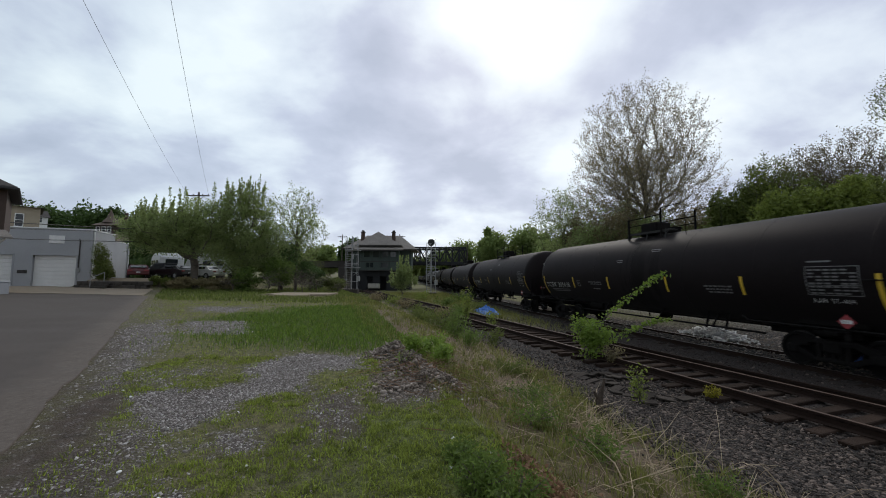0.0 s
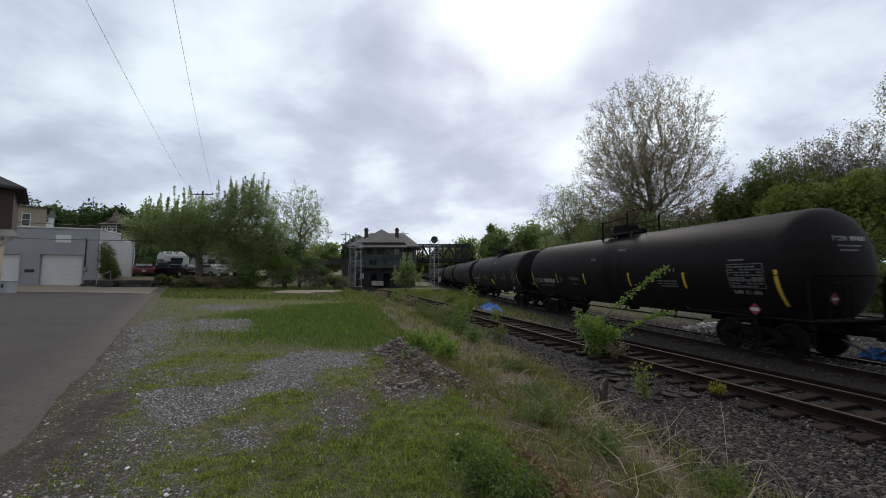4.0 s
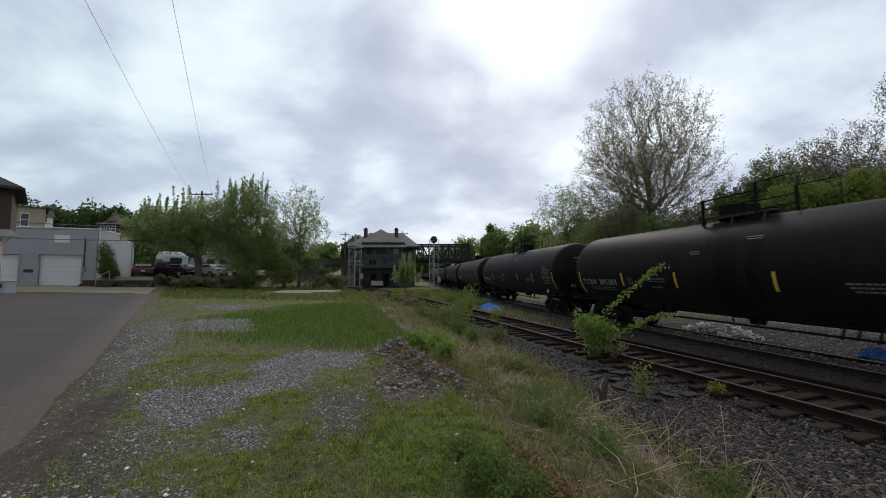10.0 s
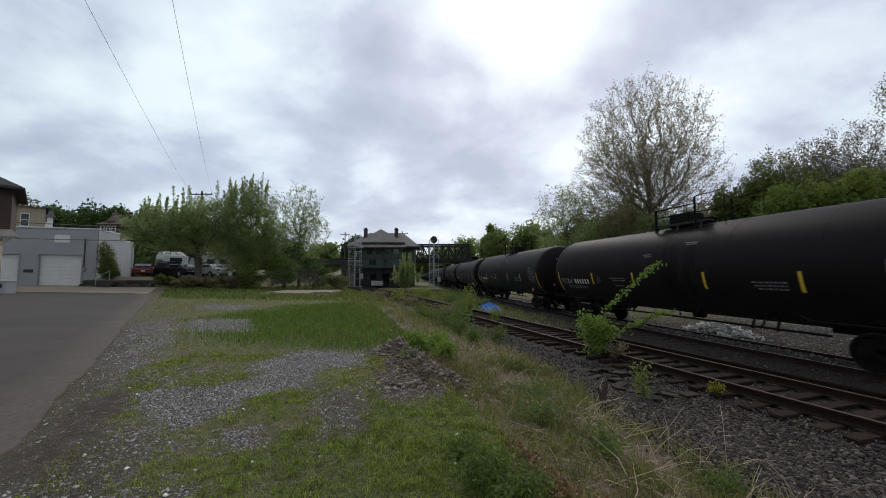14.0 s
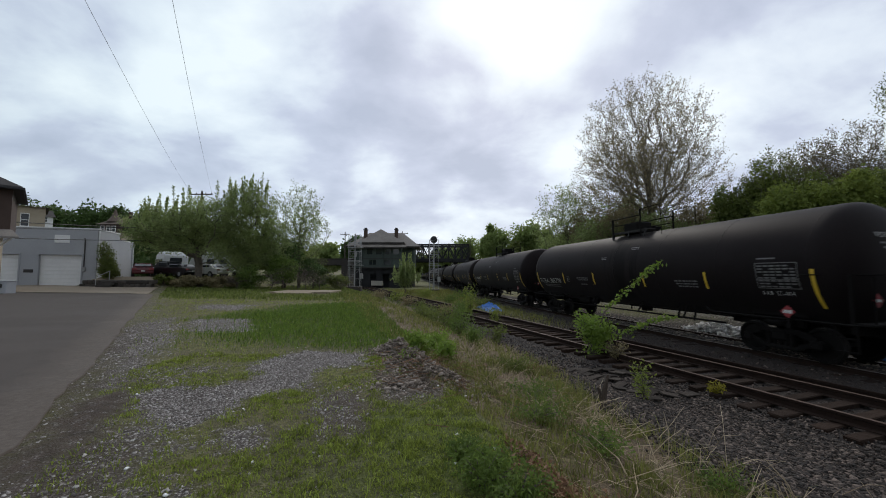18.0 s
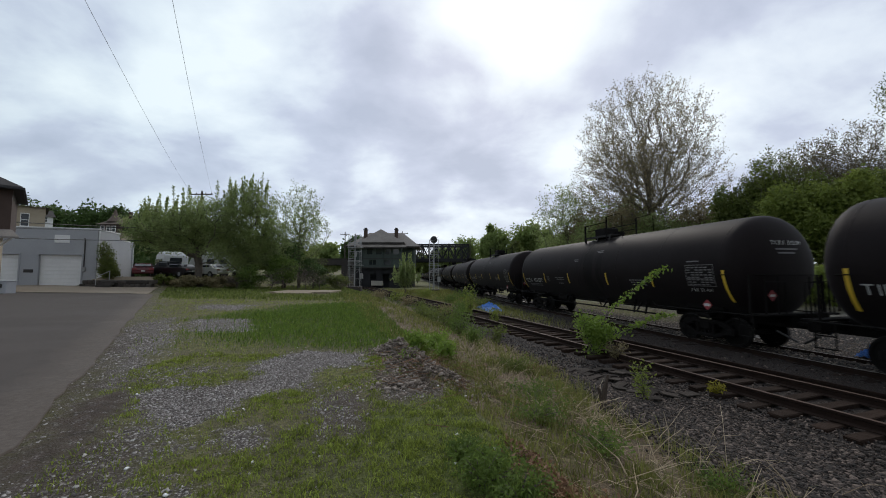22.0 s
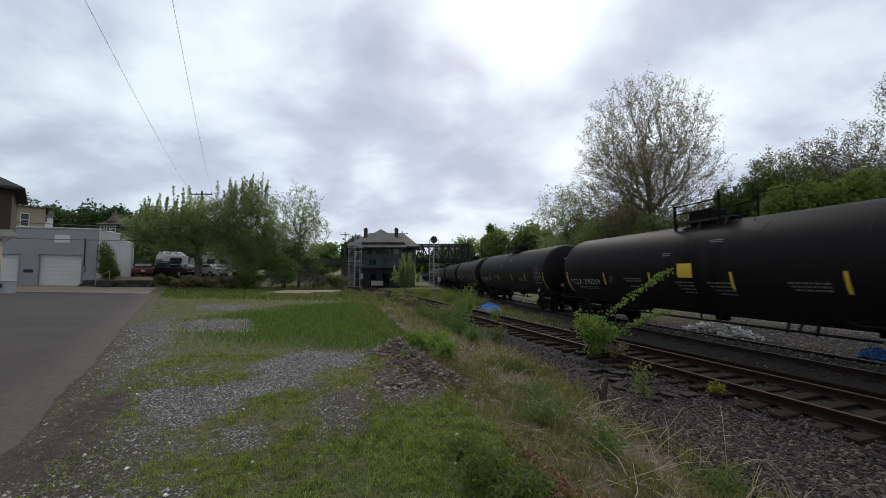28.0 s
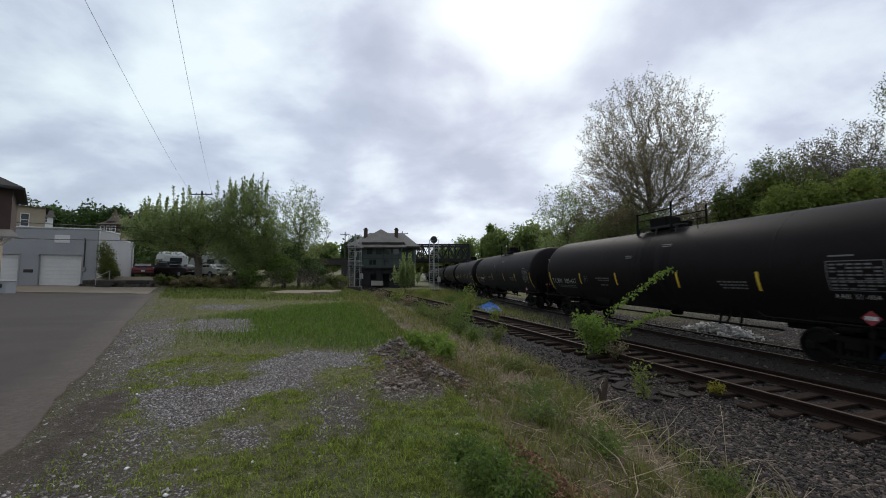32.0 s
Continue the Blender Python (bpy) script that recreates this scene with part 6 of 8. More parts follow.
def filled_tree(name, at, blobs, n, seed, bark, leaf, label, nleaf, leaf_size, jitter, trunk_to, trunk_r=0.35, group="", stretch=1.2, twig=0.012, lean=(0, 0), droop=0.0, category="tree", straight=0.16):
    """A tree whose limbs and twigs reach into every part of its crown: blobs are (x, y, z, rx, ry, rz)."""
    nr = np.random.default_rng(seed)
    vol = np.array([b[3] * b[4] * b[5] for b in blobs])
    pick = nr.choice(len(blobs), n, p=vol / vol.sum())
    u = nr.normal(size=(n, 3))
    u /= np.linalg.norm(u, axis=1)[:, None]
    u *= (nr.uniform(0.02, 1, n) ** 0.42)[:, None] * (1 + 0.07 * nr.normal(size=n))[:, None]
    b = np.array(blobs)[pick]
    pts = b[:, :3] + u * b[:, 3:]
    pts[:, 2] = np.maximum(pts[:, 2], 0.3)
    foot = np.array([0.0, 0.0, -0.3])
    stem = [foot + (np.array([lean[0], lean[1], trunk_to]) - foot) * w + np.array([nr.normal(0, 0.12), nr.normal(0, 0.12), 0]) * (0 < w < 1) for w in np.linspace(0, 1, 7)]
    nodes = np.zeros((n * 2 + 8, 3))
    parent = np.full(n * 2 + 8, -1)
    far = np.zeros(n * 2 + 8)
    for i, p in enumerate(stem):
        nodes[i] = p
        parent[i] = i - 1
        far[i] = 0 if i == 0 else far[i - 1] + np.linalg.norm(p - nodes[i - 1])
    cnt = len(stem)
    order = np.argsort(np.linalg.norm(pts - stem[-1] * np.array([1, 1, 0.8]), axis=1) + nr.normal(0, 0.4, n))
    ends = []
    for i in order:
        p = pts[i]
        dist = np.linalg.norm(nodes[2:cnt] - p, axis=1)
        drop = np.maximum(0, nodes[2:cnt, 2] - p[2])
        j = 2 + int(np.argmin(dist + straight * far[2:cnt] + 0.8 * drop))
        a = nodes[j]
        mid = a + (p - a) * 0.5 + np.array([0, 0, -0.06]) * np.linalg.norm(p - a) + nr.normal(0, 0.035, 3) * np.linalg.norm(p - a)
        for q in (mid, p):
            nodes[cnt] = q
            parent[cnt] = j
            far[cnt] = far[j] + np.linalg.norm(q - nodes[j])
            j = cnt
            cnt += 1
        ends.append(cnt - 1)
    load = np.zeros(cnt)
    load[ends] = 1
    for i in range(cnt - 1, 0, -1):
        load[parent[i]] += load[i]
    rad = np.maximum(twig, trunk_r * np.sqrt(load / load[0]))
    m = Mesh()
    for i in range(1, cnt):
        j = parent[i]
        k = 8 if rad[i] > 0.12 else (5 if rad[i] > 0.04 else 3)
        m.tube([tuple(nodes[j]), tuple(nodes[i])], [min(rad[j], rad[i] * 1.35), rad[i]], k, False)
    tr = thing(name, at, label, category, group)
    part("trunk", m, bark, tr, "trunk, limbs and fine twigs", True)
    idx = nr.integers(len(stem), cnt, nleaf)
    q = nodes[idx] + (nodes[parent[idx]] - nodes[idx]) * nr.uniform(0, 0.6, nleaf)[:, None] + nr.normal(size=(nleaf, 3)) * jitter
    tagged(quad_cloud("crown", q, leaf_size, leaf, nr, stretch, 0.2, None, tr, droop), kind="stuff")
    return tr


def lobed_tree(name, at, rx, ry, z0, z1, seed, leaf, label, nleaf, leaf_size, lobes=14, bark=None, group="", category="tree", limbs=6):
    """A tree in full leaf: trunk, limbs and leaves gathered in uneven clumps."""
    nr = np.random.default_rng(seed)
    rng = random.Random(seed)
    tr = thing(name, at, label, category, group)
    m = Mesh()
    h = z1
    m.tube([(0, 0, -0.3), (0.1, 0, h * 0.3), (0.0, 0.1, h * 0.75)], [0.03 * h, 0.022 * h, 0.006 * h], 8)
    pts, nrm = [], []
    c = []
    for k in range(lobes):
        u = nr.normal(size=3)
        u /= np.linalg.norm(u)
        rr = nr.uniform(0.25, 0.78)
        cc = np.array([u[0] * rx * rr, u[1] * ry * rr, (z0 + z1) / 2 + u[2] * (z1 - z0) / 2 * rr])
        c.append(cc)
    for k, cc in enumerate(c):
        lr = np.array([rx, ry, (z1 - z0) / 2]) * nr.uniform(0.17, 0.44)
        n = nleaf // lobes
        u = nr.normal(size=(n, 3))
        u /= np.linalg.norm(u, axis=1)[:, None]
        rad = nr.uniform(0.35, 1.0, n) ** 0.45 * (1 + 0.16 * nr.normal(size=n))
        pts.append(cc + u * lr * rad[:, None])
        nrm.append(u)
        if k < limbs:
            m.tube([(0, 0, h * rng.uniform(0.2, 0.45)), tuple(cc * 0.6 + np.array([0, 0, h * 0.15])), tuple(cc)], [0.012 * h, 0.008 * h, 0.003 * h], 5)
    part("trunk", m, bark or BARK, tr, "", True)
    ob = quad_cloud("crown", np.concatenate(pts), leaf_size, leaf, nr, 1.15, 0.4, np.concatenate(nrm), tr)
    tagged(ob, kind="stuff")
    return tr


# the tall budding tree and its neighbours behind the train
filled_tree("budding_tree", (27.2, 48, 1.2), [(-0.9, 0, 18.2, 8.1, 8, 9.2), (1.8, 0, 12.6, 7.2, 7, 7.0), (-4.5, 0, 12.5, 5.8, 6, 6.8)], 4600, 3, PALE_BARK, LEAF_BUD,
            "tall pale-barked tree with sparse opening buds", 70000, 0.14, 0.24, 14.0, 0.58, twig=0.015, lean=(-0.2, 0), straight=0.45)
filled_tree("budding_tree", (17.8, 53, 0.8), [(-1.5, 0, 9.5, 3.6, 3, 5.0), (1.5, 0, 11.0, 3.4, 3, 4.0), (0, 0, 5.5, 3.5, 3, 3)], 700, 8, BARK, LEAF_WILLOW, "smaller tree with sparse young leaves", 9000, 0.20, 0.28, 9.0, 0.25, twig=0.016, straight=0.35)
for sx, sy, wd, hg, sd in ((20.0, 47, 3.4, 9.0, 20), (22.5, 45.5, 3.6, 10.5, 21), (25.2, 44, 3.4, 9.5, 22), (29.8, 45, 3.8, 10.5, 23), (23.8, 49, 3.6, 12.5, 24), (32.5, 46, 3.6, 11.0, 27), (27.6, 43, 3.2, 8.0, 28), (20.5, 51, 3.2, 11.0, 29)):
    filled_tree("scrub_tree", (sx, sy, 0.8), [(0, 0, hg * 0.62, wd, wd * 0.7, hg * 0.38), (0.4, 0, hg * 0.3, wd * 0.9, wd * 0.7, hg * 0.26)], 380, sd, BARK, LEAF_BUD if sd % 2 else LEAF_WILLOW, "scrubby thin-stemmed tree with sparse olive leaves", 9000, 0.25, 0.34, hg * 0.6, 0.12, "scrub trees behind the tracks", twig=0.012, straight=0.35)
RIGHT_TREES = [(26.0, 36, 2.2, 3.0, 7.6, 41, LEAF_BUSH), (29.2, 37, 2.8, 5.0, 12.2, 31, LEAF_BUSH), (31.8, 37, 3.0, 5.0, 13.0, 32, LEAF_BANK), (29.0, 31, 3.2, 2.5, 9.6, 33, LEAF_BANK), (33.4, 34, 3.2, 3, 12.0, 34, LEAF_BUSH),
               (32.0, 29, 3.6, 2.5, 10.5, 35, LEAF_BANK), (35.5, 29.5, 3.5, 3, 10.8, 36, LEAF_BUSH), (38.5, 31, 4.0, 3, 12.5, 37, LEAF_BANK), (36.0, 26, 3.2, 2.0, 10.2, 38, LEAF_BANK), (42.0, 30, 4.0, 3, 13.0, 39, LEAF_DARK)]
for x, y, r, z0, z1, sd, lf in RIGHT_TREES:
    lobed_tree("leafy_tree", (x, y, gz(x, y)), r, r, z0 * 0.1, z1 - gz(x, y) + 0.6, sd, lf, "dense leafy green tree on the bank behind the tracks", 14000, 0.25, 34, group="trees on the bank")
for x, y, wd, hg, sd in ((32.6, 36, 3.4, 13.7, 51), (37.0, 36.5, 3.8, 15.0, 52), (41.6, 36.5, 4.4, 17.1, 53)):
    filled_tree("budding_tree", (x, y, 1.0), [(0, 0, hg * 0.68, wd, wd * 0.8, hg * 0.31), (wd * 0.2, 0, hg * 0.5, wd * 0.9, wd * 0.7, hg * 0.3)], 1500, sd, BARK, LEAF_TWIG if sd != 51 else LEAF_BUSH, "bare-limbed tree with opening buds on the bank", 24000, 0.135, 0.24, hg * 0.35, 0.22, "budding trees on the bank", twig=0.016, straight=0.5)
filled_tree("budding_tree", (43.2, 31.5, 1.0), [(0, 0, 17.6, 5.2, 3.5, 2.8), (1.0, 0, 13.5, 2.2, 2.5, 4.0)], 800, 54, BARK, LEAF_BUSH, "tall tree with thinly leaved spreading limbs on the bank", 5000, 0.15, 0.2, 15.0, 0.24, "budding trees on the bank", twig=0.016, straight=0.5)
rngb = random.Random(77)
for i in range(30):
    s = -4 + i * 2.6
    x, y, a = on_line(s, 15.5 + rngb.uniform(-1.5, 2.5))
    lobed_tree("shrub", (x, y, gz(x, y) - 0.2), rngb.uniform(1.6, 2.6), 1.8, 0.0, rngb.uniform(2.4, 4.6), 200 + i, rngb.choice([LEAF_LIGHT, LEAF_BUSH, LEAF_BUD]), "leafy shrub along the far side of the tracks", 2600, 0.24, 9, group="shrubs beyond the tracks", category="shrub", limbs=4)

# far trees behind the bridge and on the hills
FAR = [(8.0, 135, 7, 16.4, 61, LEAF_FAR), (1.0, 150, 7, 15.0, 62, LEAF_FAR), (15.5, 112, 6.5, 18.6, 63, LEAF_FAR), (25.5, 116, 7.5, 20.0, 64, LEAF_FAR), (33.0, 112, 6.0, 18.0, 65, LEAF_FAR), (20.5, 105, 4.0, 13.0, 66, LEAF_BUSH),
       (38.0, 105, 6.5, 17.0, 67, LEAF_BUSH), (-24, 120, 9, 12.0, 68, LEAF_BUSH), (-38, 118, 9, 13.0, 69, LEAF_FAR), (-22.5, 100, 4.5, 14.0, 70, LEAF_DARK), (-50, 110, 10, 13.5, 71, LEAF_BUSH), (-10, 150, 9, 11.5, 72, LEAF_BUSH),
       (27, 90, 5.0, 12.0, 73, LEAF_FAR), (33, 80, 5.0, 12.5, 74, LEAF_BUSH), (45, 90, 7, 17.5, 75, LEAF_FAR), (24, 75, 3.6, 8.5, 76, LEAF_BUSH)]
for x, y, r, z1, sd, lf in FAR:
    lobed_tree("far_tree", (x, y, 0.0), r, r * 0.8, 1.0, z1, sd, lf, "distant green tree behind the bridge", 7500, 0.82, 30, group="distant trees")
HILL = [(-129, 121, 8, 29, 81), (-117, 122, 8, 29.2, 82), (-106, 121, 7, 27.5, 83), (-140, 120, 9, 28.5, 84), (-98, 120, 7, 26, 85), (-90, 118, 7, 25, 86), (-80, 115, 7, 22, 87), (-72, 110, 6, 20.5, 88), (-64, 100, 6, 18.5, 89), (-56, 90, 6, 12.5, 90), (-150, 118, 9, 29.5, 91), (-58, 72, 4.5, 10, 92), (-49, 62, 4, 8.5, 93), (-54, 66, 4, 9, 94), (-44, 60, 4.5, 8.5, 95)]
for x, y, r, z1, sd in HILL:
    z = gz(x, y)
    lobed_tree("hillside_tree", (x, y, z - 0.5), r * 1.15, r, 1.0, z1 - z, sd, LEAF_DARK, "dark green tree on the hillside behind houses", 6500, 0.95, 34, group="hillside trees")

# the willow-like tree with upright shoots, and its neighbour
WILLOW_A = filled_tree("willow_tree", (-24.8, 38, 0.75), [(-2.8, 0, 6.5, 4.6, 3.2, 2.3), (1.0, 0, 7.0, 3.2, 3.0, 2.7), (-5.2, 0, 6.2, 2.5, 2.2, 1.5), (-0.8, 0, 6.0, 3.2, 2.4, 1.3), (-2.6, -1.0, 4.3, 4.2, 1.6, 0.55), (2.4, -0.5, 4.0, 2.2, 1.6, 0.9)], 1100, 13, BARK, LEAF_WILLOW,
            "spreading willow with dense feathery grey-green leaves", 36000, 0.115, 0.24, 4.2, 0.34, stretch=2.0, twig=0.010, droop=0.4)
WILLOW_B = filled_tree("willow_tree", (-20.6, 39.5, 0.7), [(0.0, 0, 7.6, 3.0, 2.6, 3.8), (1.8, 0, 5.2, 2.8, 2.4, 3.0), (-0.8, 0, 4.4, 2.6, 2.4, 2.6)], 800, 14, BARK, LEAF_WILLOW,
            "rounded willow with drooping feathery leaves", 30000, 0.115, 0.24, 4.5, 0.26, stretch=2.0, twig=0.010, droop=0.5)


def shoots(tr, dx, n, x0, x1, base, top0, top1, seed, gap=(0, 0)):
    """Upright leafy shoots that stand out of a tree's crown."""
    rng = random.Random(seed)
    nr = np.random.default_rng(seed)
    m, pts = Mesh(), []
    for i in range(n):
        w = rng.random()
        x = dx + x0 + (x1 - x0) * w
        if gap[0] < x < gap[1]:
            continue
        y = rng.uniform(-1, 1) * min(1.8, (x1 - x0) / 3)
        top = top0 + (top1 - top0) * w
        zt = top - 2.2 * rng.random() ** 1.5
        p = Vector((x, y, base))
        q = Vector((x + rng.gauss(0, 0.25), y, zt))
        m.tube([p, p.lerp(q, 0.5), q], [0.02, 0.014, 0.006], 4)
        for k in range(90):
            w = rng.uniform(0.15, 1.0)
            c = p.lerp(q, w)
            g = 0.17 * (1.12 - w)
            pts.append((c.x + rng.gauss(0, g), c.y + rng.gauss(0, g), c.z))
    tagged(part("shoot", m, BARK, tr, "upright willow shoots above the crown"), kind="stuff")
    tagged(quad_cloud("shoot_foliage", pts, 0.16, LEAF_WILLOW, nr, 1.8, 0.0, None, tr, -0.8), kind="stuff")


shoots(WILLOW_A, 0, 62, -6.6, 2.6, 6.0, 9.4, 11.4, 101, (-0.7, 1.3))
shoots(WILLOW_B, 0, 40, -3.2, 1.4, 7.6, 11.6, 12.7, 102)
filled_tree("young_tree", (-17.0, 44, 0.7), [(-0.3, 0, 8.6, 3.3, 2.6, 4.0), (1.2, 0, 6.5, 2.4, 2.2, 3.4), (-1.6, 0, 5.0, 2.2, 2, 3.0)], 900, 16, BARK, LEAF_WILLOW, "slender open-crowned tree with small young leaves", 8500, 0.16, 0.20, 7.5, 0.2, twig=0.014, straight=0.4)
for i, (x, y, r, h, lf) in enumerate(((-25.5, 36.6, 2.0, 1.3, LEAF_BUD), (-22.0, 36.8, 2.2, 1.7, LEAF_BUD), (-19.0, 37.0, 2.4, 3.0, LEAF_WEED), (-16.6, 38.6, 2.6, 4.4, LEAF_WEED), (-14.6, 42, 2.4, 4.2, LEAF_DARK), (-17.6, 41.5, 3.0, 6.4, LEAF_DARK), (-22, 55, 5.0, 6.5, LEAF_BUSH),
                                     (-27.0, 36.0, 1.0, 1.2, LEAF_BUSH), (-12.5, 44, 2.4, 2.4, LEAF_BUSH), (-22, 42, 3.0, 4.0, LEAF_WILLOW), (-36, 52, 3.0, 7.0, LEAF_DARK), (-33, 54, 3.5, 7.5, LEAF_BUSH), (-38, 49, 2.5, 6.0, LEAF_DARK))):
    lobed_tree("shrub", (x, y, gz(x, y) - 0.1), r, r * 0.8, 0.0, h, 300 + i, lf, "tangled green shrub at the edge of the lot", int(5200 * min(1.0, (r / 1.8) ** 2)), 0.16, 16, group="shrubs along the lot", category="shrub", limbs=5)
for gx, gy, gh, sd in ((-33.1, 36.6, 3.9, 601), (-32.4, 36.1, 2.7, 602), (-31.9, 35.8, 1.7, 603)):
    filled_tree("shrub", (gx, gy, gz(gx, gy) - 0.1), [(0, 0, gh * 0.3, 0.75, 0.6, gh * 0.3), (-0.25, 0, gh * 0.62, 0.5, 0.45, gh * 0.3), (0.3, 0, gh * 0.5, 0.4, 0.4, gh * 0.28)], 260, sd, BARK, LEAF_BUSH, "scraggly green shrub against the garage wall", 3600, 0.10, 0.13, gh * 0.4, 0.05, "shrubs along the lot", stretch=1.5, twig=0.009, category="shrub", straight=0.5)
WISPY = filled_tree("young_tree", (-5.0, 50, 0.1), [(0, 0, 1.6, 1.7, 1.2, 0.9), (-0.5, 0, 2.4, 0.8, 0.8, 0.9), (0.6, 0, 2.3, 0.8, 0.8, 0.9)], 260, 19, BARK, LEAF_WILLOW, "small wispy olive-green tree before the tower", 2600, 0.11, 0.18, 1.0, 0.08, stretch=1.9, twig=0.008, droop=-0.9, straight=0.5)
shoots(WISPY, 0, 22, -1.7, 1.7, 1.2, 3.6, 4.0, 103)
shoots(WISPY, 0, 16, -0.8, 0.9, 1.8, 5.2, 5.4, 104)
for i, (x, y, wd, h) in enumerate(((-14.4, 37.0, 2.6, 3.2), (-12.6, 38.0, 2.4, 3.0), (-16.8, 36.2, 2.4, 2.4), (-20, 36.0, 2.2, 1.9), (-11.0, 40, 2.0, 2.2), (-13.4, 36.4, 2.4, 2.2))):
    branchy_tree("dead_thicket", (x, y, gz(x, y) - 0.1), -wd, wd, h, 2.4, 400 + i, BARK, DRY_STALK, "grey tangle of bare stems and dead brush", 160, 0.06, 0.2, 0.05, 3, 0.75, -0.02, (7, 9), 0.22, group="dead thickets")


# ---- grass, weeds, stones ----
def blades(name, xs, ys, zs, hs, ws, lean, material, label, category, rng):
    """Bent blades of grass, each a tapered strip of three corners twice over."""
    n = len(xs)
    a = rng.uniform(0, 2 * np.pi, n)
    b = rng.uniform(0, 2 * np.pi, n)
    base = np.stack([xs, ys, zs], 1)
    side = np.stack([np.cos(a), np.sin(a), np.zeros(n)], 1) * ws[:, None] / 2
    tilt = np.stack([np.cos(b), np.sin(b), np.zeros(n)], 1)
    mid = base + tilt * (hs * lean * 0.3)[:, None] + np.array([0, 0, 1]) * (hs * 0.6)[:, None]
    top = base + tilt * (hs * lean)[:, None] + np.array([0, 0, 1]) * (hs * (1 - 0.25 * lean))[:, None]
    v = np.stack([base - side, base + side, mid + side * 0.7, top, mid - side * 0.7], 1).reshape(-1, 3)
    ob = raw_mesh(name, v, (4, 3), material)
    return tagged(ob, label, category, kind="stuff")


def scatter(n, x0, x1, y0, y1, rng, keep):
    """Places in a rectangle, kept with a chance given by keep(x, y)."""
    xs = rng.uniform(x0, x1, n)
    ys = rng.uniform(y0, y1, n)
    pr = rng.uniform(0, 1, n)
    out = [(x, y, gz(x, y)) for x, y, p in zip(xs, ys, pr) if p < keep(x, y)]
    return np.array(out).reshape(-1, 3)


def lawn_keep(x, y):
    if near_dist(x, y) + 0.3 * noise.noise(Vector((x * 1.5, y * 1.5, 8))) < 7.0 or road_dist(x, y) < 0.35:
        return 0.0
    q = max(gravel_at(x, y), mud_at(x, y), soil_at(x, y))
    patch = 0.55 + 1.0 * noise.noise(Vector((x * 0.9, y * 0.9, 4))) + 0.5 * noise.noise(Vector((x * 3.1, y * 3.1, 6)))
    return max(0.0, (1 - 1.25 * q)) * min(1.0, max(0.10, patch + 0.4 * lush_at(x, y))) * (0.35 + 0.65 * step01(-0.25, 0.25, noise.noise(Vector((x * 4.6, y * 4.6, 51)))))


def tufts(p):
    """Grass stands in tufts: taller here, shorter there."""
    return np.array([max(0.35, 1.0 + 1.3 * noise.noise(Vector((x * 5.0, y * 5.0, 13)))) for x, y, z in p])


